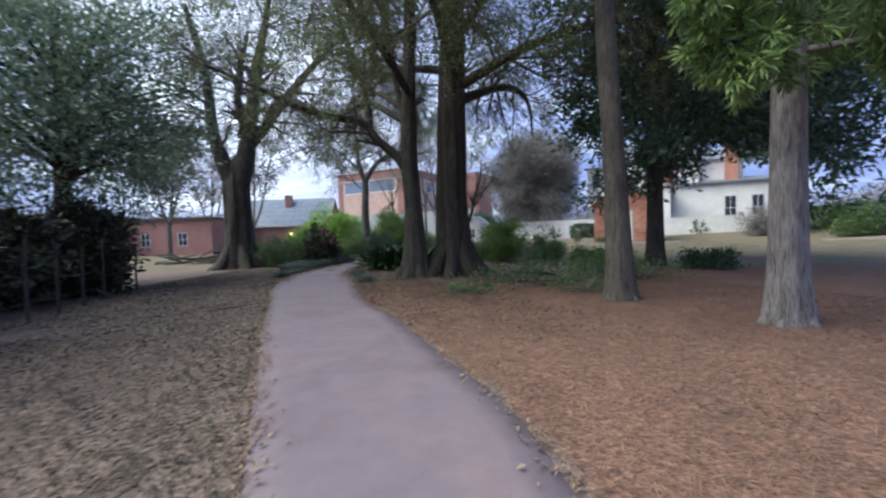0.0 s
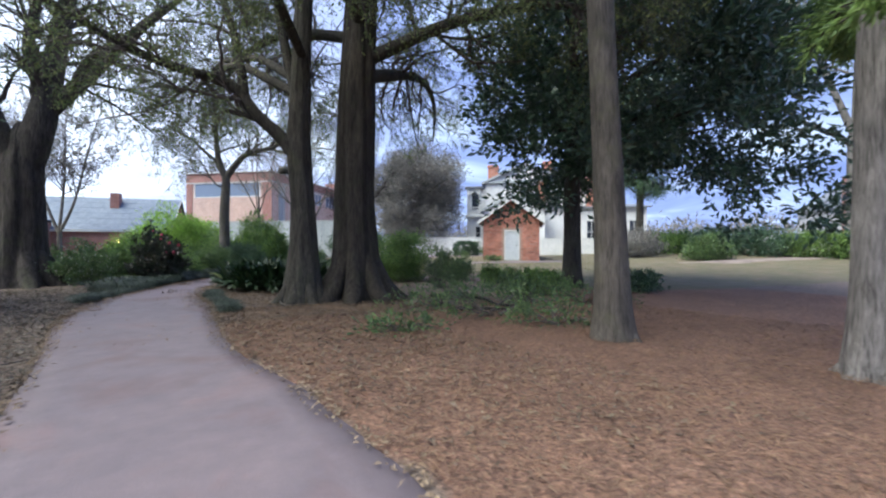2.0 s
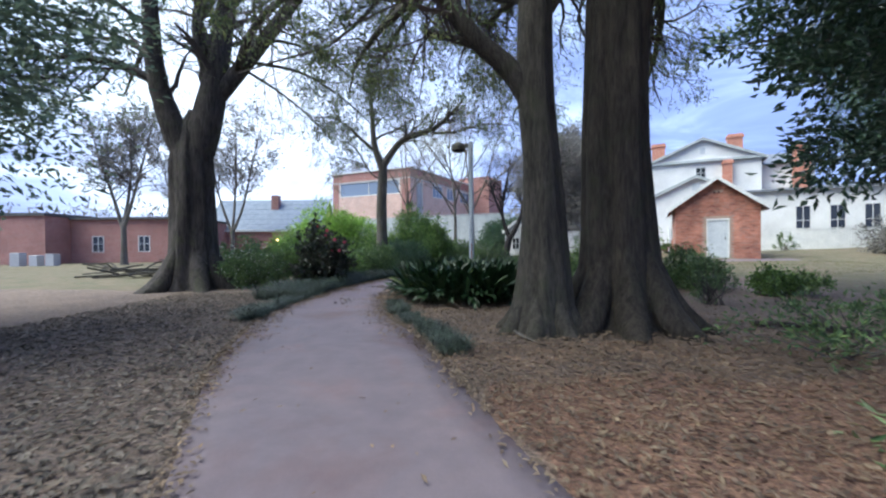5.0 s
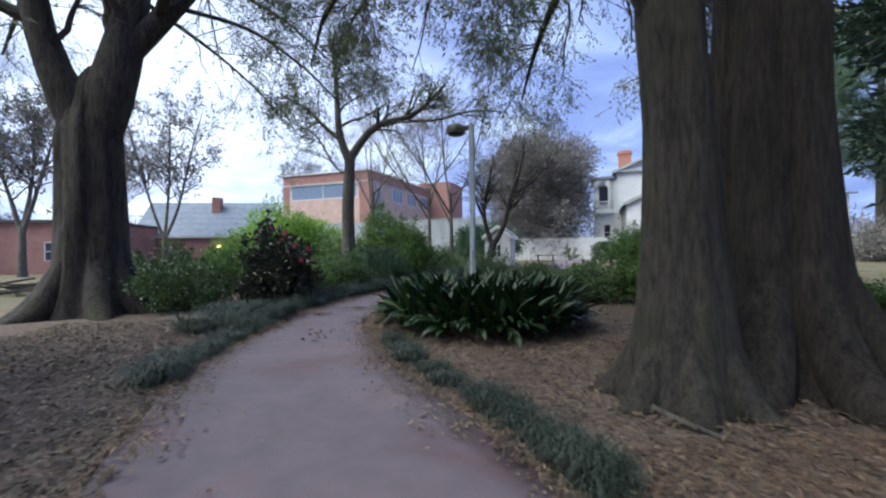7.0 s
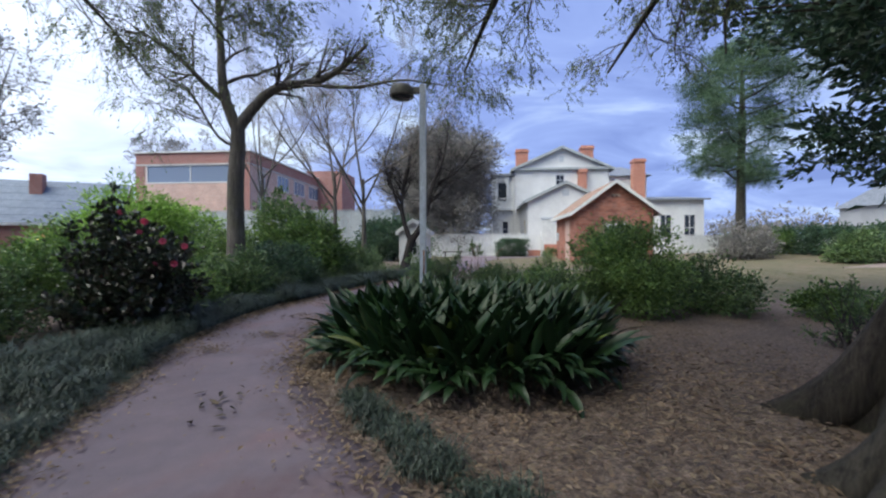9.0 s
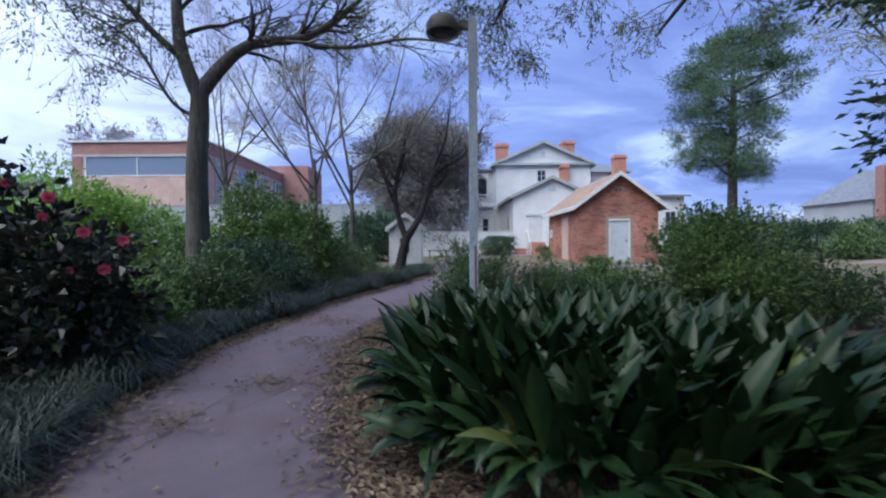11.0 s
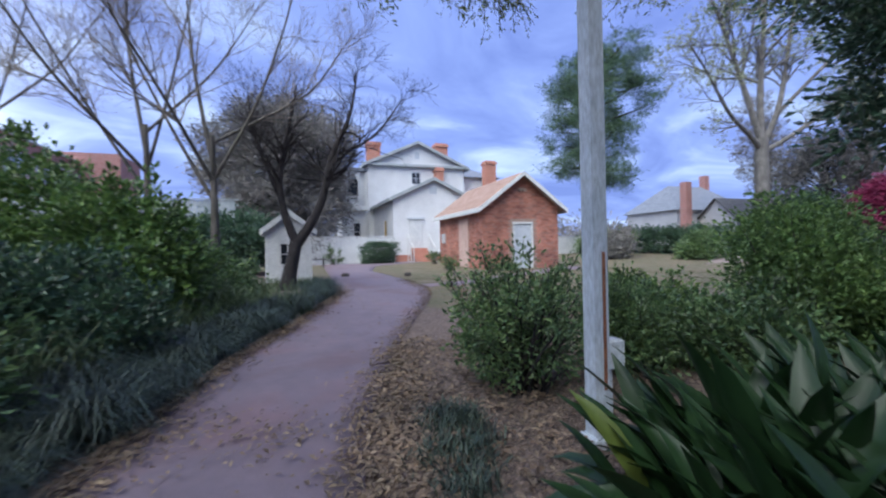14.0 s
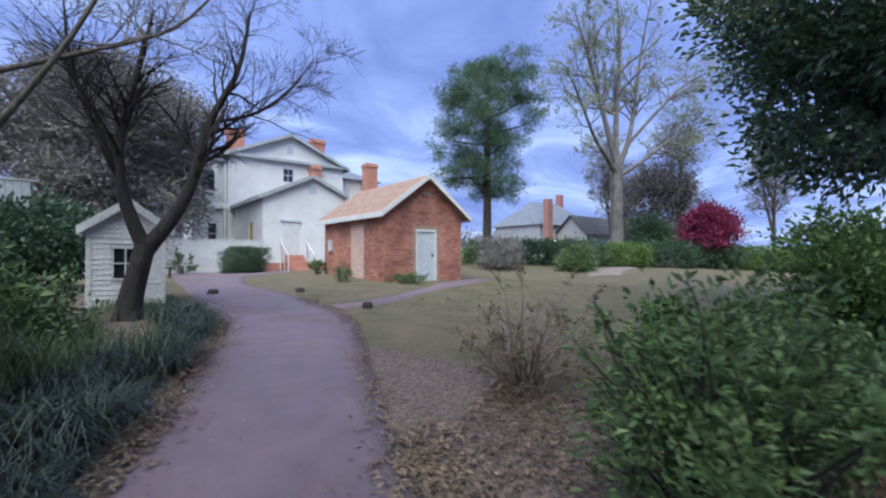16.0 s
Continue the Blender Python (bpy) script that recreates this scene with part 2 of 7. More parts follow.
def brick_mat(name, c1, c2, mortar, width=0.215, height=0.075, axis="u", soot=0.5):
    """Brickwork laid in the buildings' own axes."""
    m, nt, bs = material(name)
    rot = mapped(nt, (1, 1, 1), ANG)
    sx = nt.nodes.new("ShaderNodeSeparateXYZ")
    nt.links.new(rot, sx.inputs[0])
    cx = nt.nodes.new("ShaderNodeCombineXYZ")
    add = nt.nodes.new("ShaderNodeMath")
    add.operation = "ADD"
    nt.links.new(sx.outputs[0], add.inputs[0])
    nt.links.new(sx.outputs[1], add.inputs[1])
    nt.links.new(add.outputs[0], cx.inputs[0])
    nt.links.new(sx.outputs[2], cx.inputs[1])
    br = nt.nodes.new("ShaderNodeTexBrick")
    br.inputs["Color1"].default_value, br.inputs["Color2"].default_value, br.inputs["Mortar"].default_value = (*c1, 1), (*c2, 1), (*mortar, 1)
    br.inputs["Scale"].default_value = 1.0
    br.inputs["Brick Width"].default_value, br.inputs["Row Height"].default_value = width, height
    br.inputs["Mortar Size"].default_value = 0.006
    nt.links.new(cx.outputs[0], br.inputs["Vector"])
    n = noise_node(nt, 0.9, 5, 0.65, mapped(nt))
    c = mixrgb(nt, br.outputs["Color"], ramp_node(nt, [(0.3, (0.6, 0.58, 0.58)), (0.7, (1.2, 1.18, 1.15))], n), soot, "MULTIPLY")
    nt.links.new(c, bs.inputs["Base Color"])
    bs.inputs["Roughness"].default_value = 0.9
    bump(nt, bs, br.outputs["Fac"], -0.4, 0.008)
    return m


def siding_mat(name, base, pitch=0.13):
    """Painted boards: a lap every pitch metres, dirt and flaking at two scales."""
    m, nt, bs = material(name)
    g = nt.nodes.new("ShaderNodeNewGeometry")
    sx = nt.nodes.new("ShaderNodeSeparateXYZ")
    nt.links.new(g.outputs["Position"], sx.inputs[0])
    d = nt.nodes.new("ShaderNodeMath")
    d.operation = "DIVIDE"
    d.inputs[1].default_value = pitch
    nt.links.new(sx.outputs[2], d.inputs[0])
    fr = nt.nodes.new("ShaderNodeMath")
    fr.operation = "FRACT"
    nt.links.new(d.outputs[0], fr.inputs[0])
    n = noise_node(nt, 0.7, 5, 0.6, mapped(nt))
    n2 = noise_node(nt, 9, 4, 0.6, mapped(nt, (1, 1, 4)))
    dark = tuple(x * 0.85 for x in base)
    c = ramp_node(nt, [(0.3, dark), (0.6, base)], n)
    c = mixrgb(nt, c, ramp_node(nt, [(0.3, (0.8, 0.8, 0.8)), (0.6, (1, 1, 1))], n2), 0.7, "MULTIPLY")
    nt.links.new(c, bs.inputs["Base Color"])
    bs.inputs["Roughness"].default_value = 0.6
    bump(nt, bs, fr.outputs[0], -0.6, 0.02)
    return m


BARK_OAK = bark_mat("oak_bark", (0.014, 0.012, 0.012), (0.1, 0.086, 0.078), (0.065, 0.07, 0.036), 10, 0.08)
BARK_GREY = bark_mat("grey_brown_bark", (0.017, 0.016, 0.013), (0.088, 0.078, 0.064), (0.05, 0.057, 0.028), 17, 0.05)
# dark brown bark, coloured darker still for the neighbouring trunk's shadow
BARK_BROWN_SHADED = bark_mat("shaded_dark_brown_bark", (0.011, 0.009, 0.008), (0.07, 0.058, 0.046), (0.038, 0.043, 0.022), 15, 0.07)
BARK_STRAW_PINE = bark_mat("grey_brown_pine_bark", (0.04, 0.035, 0.031), (0.14, 0.122, 0.105), (0.1, 0.1, 0.06), 16, 0.03)
BARK_PINE = bark_mat("pale_grey_bark", (0.065, 0.06, 0.058), (0.31, 0.29, 0.282), None, 15, 0.04)
BARK_DARK = bark_mat("dark_bark", (0.013, 0.011, 0.012), (0.058, 0.05, 0.05), None, 14, 0.02)
BARK_PALE = bark_mat("smooth_pale_bark", (0.055, 0.05, 0.045), (0.17, 0.153, 0.137), (0.115, 0.115, 0.07), 9, 0.03)
BARK_FAR = bark_mat("silvery_grey_bark", (0.09, 0.086, 0.08), (0.21, 0.2, 0.185), None, 6, 0.02)
TWIG = rough_mat("twig_bark", (0.06, 0.05, 0.05), (0.14, 0.12, 0.11), 4, 60)
TWIG_PALE = rough_mat("pale_twig_bark", (0.17, 0.145, 0.125), (0.32, 0.28, 0.24), 4, 60)
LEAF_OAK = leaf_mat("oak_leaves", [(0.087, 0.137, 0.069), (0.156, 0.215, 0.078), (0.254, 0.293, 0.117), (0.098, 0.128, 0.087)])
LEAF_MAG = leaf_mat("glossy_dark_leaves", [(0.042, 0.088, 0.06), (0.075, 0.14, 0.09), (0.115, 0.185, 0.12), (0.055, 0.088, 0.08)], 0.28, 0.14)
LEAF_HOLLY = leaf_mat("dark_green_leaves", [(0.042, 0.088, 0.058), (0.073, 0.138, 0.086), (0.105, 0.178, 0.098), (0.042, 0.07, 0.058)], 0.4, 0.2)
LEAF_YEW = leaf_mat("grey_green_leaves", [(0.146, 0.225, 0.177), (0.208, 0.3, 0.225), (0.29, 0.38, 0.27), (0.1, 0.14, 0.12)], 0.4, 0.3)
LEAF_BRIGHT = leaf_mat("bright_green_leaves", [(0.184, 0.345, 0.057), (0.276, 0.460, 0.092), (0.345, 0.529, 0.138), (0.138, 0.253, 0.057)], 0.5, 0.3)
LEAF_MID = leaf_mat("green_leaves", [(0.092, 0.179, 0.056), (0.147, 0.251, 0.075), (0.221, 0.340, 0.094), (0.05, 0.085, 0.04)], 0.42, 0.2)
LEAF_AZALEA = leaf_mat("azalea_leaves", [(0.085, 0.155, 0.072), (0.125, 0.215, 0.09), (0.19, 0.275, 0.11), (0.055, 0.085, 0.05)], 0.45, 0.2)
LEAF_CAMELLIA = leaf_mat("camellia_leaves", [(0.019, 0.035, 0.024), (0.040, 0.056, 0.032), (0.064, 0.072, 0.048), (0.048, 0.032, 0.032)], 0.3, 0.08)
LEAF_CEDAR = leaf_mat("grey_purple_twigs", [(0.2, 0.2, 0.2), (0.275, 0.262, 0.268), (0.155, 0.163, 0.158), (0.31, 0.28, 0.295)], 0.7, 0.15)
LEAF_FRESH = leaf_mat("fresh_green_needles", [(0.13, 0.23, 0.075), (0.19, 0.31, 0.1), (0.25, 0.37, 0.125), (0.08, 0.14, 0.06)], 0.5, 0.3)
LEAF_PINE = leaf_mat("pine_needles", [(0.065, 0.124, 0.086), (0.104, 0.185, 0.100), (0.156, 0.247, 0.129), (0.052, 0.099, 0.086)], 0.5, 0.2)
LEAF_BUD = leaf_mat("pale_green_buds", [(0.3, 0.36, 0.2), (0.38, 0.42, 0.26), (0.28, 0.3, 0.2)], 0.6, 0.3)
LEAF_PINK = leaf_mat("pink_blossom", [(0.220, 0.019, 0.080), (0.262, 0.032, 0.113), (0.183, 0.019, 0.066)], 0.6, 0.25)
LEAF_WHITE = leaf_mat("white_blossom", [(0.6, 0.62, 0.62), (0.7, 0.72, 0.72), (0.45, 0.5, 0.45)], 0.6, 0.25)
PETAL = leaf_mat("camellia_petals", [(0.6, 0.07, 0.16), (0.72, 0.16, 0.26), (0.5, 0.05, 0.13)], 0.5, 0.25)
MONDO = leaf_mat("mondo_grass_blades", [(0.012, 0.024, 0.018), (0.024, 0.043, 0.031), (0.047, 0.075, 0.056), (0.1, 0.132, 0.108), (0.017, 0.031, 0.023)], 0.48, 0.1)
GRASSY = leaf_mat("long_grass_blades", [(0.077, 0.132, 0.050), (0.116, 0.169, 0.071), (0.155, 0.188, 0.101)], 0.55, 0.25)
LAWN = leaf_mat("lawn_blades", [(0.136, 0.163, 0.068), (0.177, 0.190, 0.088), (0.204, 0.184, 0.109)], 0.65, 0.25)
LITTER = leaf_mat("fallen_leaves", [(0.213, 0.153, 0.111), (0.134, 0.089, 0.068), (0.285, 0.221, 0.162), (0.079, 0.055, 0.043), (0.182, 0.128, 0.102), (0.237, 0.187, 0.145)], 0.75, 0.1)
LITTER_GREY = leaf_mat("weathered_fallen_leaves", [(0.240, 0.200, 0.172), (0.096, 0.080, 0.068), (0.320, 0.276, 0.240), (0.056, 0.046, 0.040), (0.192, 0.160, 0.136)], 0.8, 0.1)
# tree shade put into the litter colour; also serves a few truly dark leaves
LITTER_DARK = leaf_mat("shaded_and_dark_leaves", [(0.095, 0.076, 0.053), (0.055, 0.043, 0.032), (0.145, 0.114, 0.082), (0.036, 0.03, 0.022), (0.066, 0.062, 0.037)], 0.75, 0.1)
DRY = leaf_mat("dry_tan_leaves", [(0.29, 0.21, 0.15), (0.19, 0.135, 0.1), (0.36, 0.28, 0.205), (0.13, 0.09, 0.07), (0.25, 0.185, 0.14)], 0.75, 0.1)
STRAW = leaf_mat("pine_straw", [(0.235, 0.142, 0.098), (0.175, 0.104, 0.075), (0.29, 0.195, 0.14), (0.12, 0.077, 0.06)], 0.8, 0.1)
WHITE_SIDING = siding_mat("white_painted_boards", (0.78, 0.79, 0.79))
GREY_SIDING = siding_mat("grey_painted_boards", (0.4, 0.41, 0.44))
WHITE_PAINT = rough_mat("white_paint", (0.62, 0.64, 0.64), (0.78, 0.79, 0.78), 2, 25, 0.55, 0.08)
GREY_PAINT = rough_mat("grey_blue_paint", (0.5, 0.55, 0.6), (0.62, 0.66, 0.7), 3, 40, 0.5, 0.05)
MORTAR = rough_mat("lime_mortar", (0.3, 0.22, 0.18), (0.42, 0.33, 0.28), 4, 60, 0.95, 0.3)
BRICK_CHIM = brick_mat("orange_chimney_brick", (0.42, 0.17, 0.12), (0.5, 0.23, 0.165), (0.5, 0.32, 0.25))
BRICK_SCHOOL = brick_mat("red_brick_facing", (0.29, 0.135, 0.118), (0.37, 0.185, 0.162), (0.38, 0.29, 0.265))
BRICK_PINK = brick_mat("pale_pink_brick", (0.52, 0.36, 0.31), (0.6, 0.43, 0.37), (0.6, 0.5, 0.45))
ROOF_SHED = rough_mat("weathered_wood_shingle", (0.3, 0.19, 0.14), (0.46, 0.33, 0.27), 3, 30, 0.85, 0.3)
ROOF_GREY = rough_mat("grey_slate", (0.14, 0.16, 0.19), (0.24, 0.26, 0.3), 3, 25, 0.6, 0.3)
ROOF_BLUE = rough_mat("blue_grey_metal_roof", (0.1, 0.14, 0.21), (0.16, 0.21, 0.29), 2, 20, 0.6, 0.1)
ROOF_DARK = rough_mat("dark_asphalt_shingle", (0.06, 0.06, 0.065), (0.12, 0.12, 0.125), 3, 30, 0.85, 0.3)
CONCRETE = rough_mat("pale_concrete", (0.42, 0.41, 0.4), (0.56, 0.55, 0.53), 2, 30, 0.85, 0.2)
GREY_WOOD = rough_mat("weathered_grey_boards", (0.32, 0.36, 0.38), (0.48, 0.52, 0.54), 2, 30, 0.85, 0.25, 0.01, (1, 1, 0.2))
DARK_WOOD = rough_mat("dark_wood", (0.03, 0.027, 0.025), (0.07, 0.06, 0.055), 3, 40, 0.85, 0.3)
RUST = rough_mat("rust", (0.16, 0.06, 0.03), (0.3, 0.13, 0.07), 12, 80, 0.9, 0.2)
POLE = rough_mat("chalky_pale_blue_paint", (0.42, 0.48, 0.55), (0.56, 0.62, 0.69), 3, 45, 0.55, 0.1, 0.004, (1, 1, 0.3))
LAMP_METAL = rough_mat("bronze_lamp_metal", (0.1, 0.1, 0.085), (0.2, 0.19, 0.16), 6, 50, 0.5, 0.15)
YELLOW_BOARD = rough_mat("yellow_painted_board", (0.5, 0.33, 0.06), (0.62, 0.42, 0.1), 3, 30, 0.6, 0.1)
m, nt, bs = material("window_glass")
bs.inputs["Base Color"].default_value = (0.03, 0.035, 0.045, 1)
bs.inputs["Roughness"].default_value = 0.06
GLASS = m
# pale blue base colour stands in for sky reflected in the school's panes
m, nt, bs = material("sky_reflecting_window_glass")
bs.inputs["Base Color"].default_value = (0.2, 0.25, 0.34, 1)
bs.inputs["Roughness"].default_value = 0.12
GLASS_SKY = m
m, nt, bs = material("lit_lamp")
bs.inputs["Base Color"].default_value = (0.8, 0.6, 0.3, 1)
bs.inputs["Emission Color"].default_value = (1.0, 0.6, 0.2, 1)
bs.inputs["Emission Strength"].default_value = 6.0
LIT = m


def path_material():
    m, nt, bs = material("worn_reddish_paving")
    v = mapped(nt)
    big = noise_node(nt, 0.55, 5, 0.6, v, 0.4)
    mid_ = noise_node(nt, 3.5, 5, 0.65, v)
    fine = noise_node(nt, 90, 4, 0.7, v)
    c = ramp_node(nt, [(0.34, (0.165, 0.114, 0.122)), (0.47, (0.185, 0.153, 0.176)), (0.57, (0.203, 0.164, 0.184)), (0.65, (0.222, 0.158, 0.17))], big)
    c = mixrgb(nt, c, ramp_node(nt, [(0.3, (0.82, 0.82, 0.83)), (0.7, (1.1, 1.09, 1.08))], mid_), 0.8, "MULTIPLY")
    c = mixrgb(nt, c, ramp_node(nt, [(0.3, (0.8, 0.8, 0.8)), (0.7, (1.12, 1.12, 1.12))], fine), 0.7, "MULTIPLY")
    # slightly darker and more mauve towards the house, from y 11 to 18
    sy = nt.nodes.new("ShaderNodeSeparateXYZ")
    nt.links.new(v, sy.inputs[0])
    mr = nt.nodes.new("ShaderNodeMapRange")
    mr.inputs["From Min"].default_value, mr.inputs["From Max"].default_value = 11.0, 18.0
    nt.links.new(sy.outputs[1], mr.inputs[0])
    c = mixrgb(nt, c, mixrgb(nt, c, (0.96, 0.93, 0.96), 1.0, "MULTIPLY"), mr.outputs[0])
    vo = nt.nodes.new("ShaderNodeTexVoronoi")
    vo.feature = "DISTANCE_TO_EDGE"
    vo.inputs["Scale"].default_value = 0.42
    wob = nt.nodes.new("ShaderNodeVectorMath")
    wob.operation = "ADD"
    nc = nt.nodes.new("ShaderNodeTexNoise")
    nc.inputs["Scale"].default_value = 2.2
    nt.links.new(v, nc.inputs["Vector"])
    nt.links.new(v, wob.inputs[0])
    nt.links.new(nc.outputs["Color"], wob.inputs[1])
    nt.links.new(wob.outputs[0], vo.inputs["Vector"])
    crack = ramp_node(nt, [(0.0, (1, 1, 1)), (0.003, (0, 0, 0))], vo.outputs["Distance"])
    patch = ramp_node(nt, [(0.6, (0, 0, 0)), (0.66, (0.5, 0.5, 0.5))], noise_node(nt, 0.9, 3, 0.5, v))
    c = mixrgb(nt, c, (0.09, 0.075, 0.075), mixrgb(nt, crack, patch, 1.0, "MULTIPLY"))
    nt.links.new(c, bs.inputs["Base Color"])
    bs.inputs["Roughness"].default_value = 0.66
    bump(nt, bs, mixrgb(nt, fine, mid_, 0.4), 0.4, 0.008)
    return m


def ground_material():
    """Leaf mould, pine straw and turf, by what lies there, with ragged edges."""
    m, nt, bs = material("ground_cover")
    v = mapped(nt)
    at = nt.nodes.new("ShaderNodeAttribute")
    at.attribute_name = "cover"
    sx = nt.nodes.new("ShaderNodeSeparateColor")
    nt.links.new(at.outputs["Color"], sx.inputs[0])
    n1, n2, n3 = noise_node(nt, 1.1, 6, 0.65, v), noise_node(nt, 22, 6, 0.7, v), noise_node(nt, 0.35, 3, 0.5, v)
    mould = ramp_node(nt, [(0.34, (0.095, 0.073, 0.063)), (0.5, (0.17, 0.135, 0.117)), (0.68, (0.26, 0.21, 0.182))], n2)
    mould = mixrgb(nt, mould, ramp_node(nt, [(0.3, (0.75, 0.75, 0.78)), (0.7, (1.2, 1.15, 1.05))], n1), 0.8, "MULTIPLY")
    straw = ramp_node(nt, [(0.34, (0.09, 0.054, 0.042)), (0.5, (0.19, 0.112, 0.083)), (0.68, (0.29, 0.185, 0.135))], n2)
    straw = mixrgb(nt, straw, ramp_node(nt, [(0.3, (0.8, 0.78, 0.78)), (0.7, (1.15, 1.12, 1.1))], n1), 0.8, "MULTIPLY")
    turf = ramp_node(nt, [(0.34, (0.06, 0.062, 0.032)), (0.5, (0.118, 0.114, 0.064)), (0.68, (0.19, 0.165, 0.1))], n2)
    turf = mixrgb(nt, turf, (0.2, 0.15, 0.105), ramp_node(nt, [(0.42, (0, 0, 0)), (0.68, (0.85, 0.85, 0.85))], n1))

    vo = nt.nodes.new("ShaderNodeTexVoronoi")
    vo.inputs["Scale"].default_value = 25
    st = nt.nodes.new("ShaderNodeMapping")
    st.inputs["Rotation"].default_value = (0, 0, 0.6)
    st.inputs["Scale"].default_value = (1, 1.9, 1)
    nt.links.new(v, st.inputs[0])
    nt.links.new(st.outputs[0], vo.inputs["Vector"])
    bw = nt.nodes.new("ShaderNodeSeparateColor")
    nt.links.new(vo.outputs["Color"], bw.inputs[0])
    fleck = ramp_node(nt, [(0.0, (0.42, 0.4, 0.4)), (0.35, (0.85, 0.83, 0.82)), (0.7, (1.15, 1.1, 1.05)), (1.0, (1.6, 1.5, 1.4))], bw.outputs[0])
    mould = mixrgb(nt, mould, fleck, 0.6, "MULTIPLY")
    straw = mixrgb(nt, straw, fleck, 0.6, "MULTIPLY")

    def edge(ch):
        a = nt.nodes.new("ShaderNodeMath")
        a.operation = "ADD"
        nt.links.new(sx.outputs[ch], a.inputs[0])
        k = nt.nodes.new("ShaderNodeMath")
        k.operation = "MULTIPLY_ADD"
        nt.links.new(n1, k.inputs[0])
        k.inputs[1].default_value, k.inputs[2].default_value = 0.9, -0.45
        nt.links.new(k.outputs[0], a.inputs[1])
        return ramp_node(nt, [(0.38, (0, 0, 0)), (0.62, (1, 1, 1))], a.outputs[0])

    c = mixrgb(nt, mould, straw, edge(0))
    c = mixrgb(nt, c, turf, edge(1))
    nt.links.new(c, bs.inputs["Base Color"])
    bs.inputs["Roughness"].default_value = 0.95
    bump(nt, bs, vo.outputs["Distance"], 0.7, 0.03)
    return m


PAVING = path_material()
GROUND = ground_material()

# ---- ground and paths ----
LEFT = np.array([(1.0, -4), (0.7, -3), (-0.35, 0), (-1.1, 2.1), (-1.7, 3.58), (-2.86, 6.44), (-3.67, 8.63), (-4.93, 11.7), (-5.66, 14.6), (-5.75, 16.3), (-5.45, 19.0),
                 (-4.95, 20.4), (-4.4, 21.6), (-3.2, 23.0), (-1.93, 24.4), (-0.7, 25.4), (0.3, 26.5), (1.2, 27.3), (1.75, 28.2), (2.6, 29.6), (3.73, 31.4), (6.5, 36.1), (9.5, 41), (10, 44.5)])
RIGHT = np.array([(2.4, -4), (2.0, -3), (0.95, 0), (0.63, 2.03), (0.46, 3.18), (-0.23, 5.1), (-0.96, 7.18), (-1.7, 8.6), (-2.15, 10.15), (-2.5, 11.8), (-3.06, 13.97), (-3.5, 14.9),
                  (-3.75, 16.76), (-3.84, 17.8), (-3.42, 19.65), (-3.1, 20.67), (-2.45, 21.5), (-1.0, 22.9), (1.0, 24.55), (2.2, 25.4), (3.6, 26.7), (4.9, 29.0), (6.64, 33.0), (10.3, 37.2), (20, 41), (21, 44.5)])


def xl(y):
    return np.interp(y, LEFT[:, 1], LEFT[:, 0])


def xr(y):
    return np.interp(y, RIGHT[:, 1], RIGHT[:, 0])


def smoothed(f, y):
    return sum(f(y + d) for d in (-0.5, -0.25, 0, 0.25, 0.5)) / 5


def ground_axis(lo, hi, step, far):
    a = list(np.arange(lo, hi, step))
    s, up_, dn = step, hi, lo
    out_hi, out_lo = [], []
    while up_ < far:
        s *= 1.35
        up_ += s
        dn -= s
        out_hi.append(up_)
        out_lo.append(dn)
    return np.array(out_lo[::-1] + a + out_hi)


gx, gy = ground_axis(-18, 26, 0.3, 900), ground_axis(-8, 46, 0.3, 900)
GX, GY = np.meshgrid(gx, gy)
GZ = gh(GX, GY)
lump = np.array([noise.noise((a * 0.7, b * 0.7, 0.3)) for a, b in zip(GX.ravel(), GY.ravel())]).reshape(GX.shape)
off_path = np.clip(np.maximum(xl(GY) - GX, GX - xr(GY)), 0, 2)
GZ = GZ + 0.05 * lump * np.clip(off_path, 0, 1) - np.where((np.minimum(GX - xl(GY), xr(GY) - GX) > 0.3) & (GY < 44), 0.03, 0)
ny, nx = GX.shape
idx = (np.arange(ny - 1)[:, None] * nx + np.arange(nx - 1)[None]).ravel()
g = Geo().add(np.stack([GX, GY, GZ], -1), np.stack([idx, idx + 1, idx + nx + 1, idx + nx], -1))
ground = single("ground", g, GROUND, "leaf-strewn park ground with pine straw and thin lawn", "ground", kind="structure", smooth=True)
# what covers the ground: straw under the pines, turf on the lawns
straw = ss((GX - xr(GY) + 0.1) / 0.3) * ss((12.6 - GY - 0.1 * GX + 0.5 * lump) / 3.0) + ss((GX - 4) / 2) * ss((14 - GX) / 3) * ss((16.5 - GY) / 3) * 0.9
straw = np.clip(straw, 0, 1)
turf = np.maximum.reduce([
    ss((GX - 7.0) / 1.5) * ss((GY - 0.02 * GX - 12.0 + 0.8 * lump) / 2.2),
    ss((GX - 0.3 - 0.2 * (GY - 21)) / 1.3) * ss((GY - 20.9) / 1.6),
    ss((-8.6 - GX) / 2) * ss((GY - 19.2 + 0.15 * (GX + 10)) / 2),
    ss((GY - 40) / 10), ss((np.abs(GX) - 45) / 20)])
turf = np.where(GY < 0, np.minimum(turf, ss((np.abs(GX) - 30) / 20)), turf)
cov = np.stack([straw, turf, np.zeros_like(turf), np.ones_like(turf)], -1).reshape(-1, 4).astype(np.float32)
ca = ground.data.color_attributes.new("cover", "FLOAT_COLOR", "POINT")
ca.data.foreach_set("color", cov.ravel())


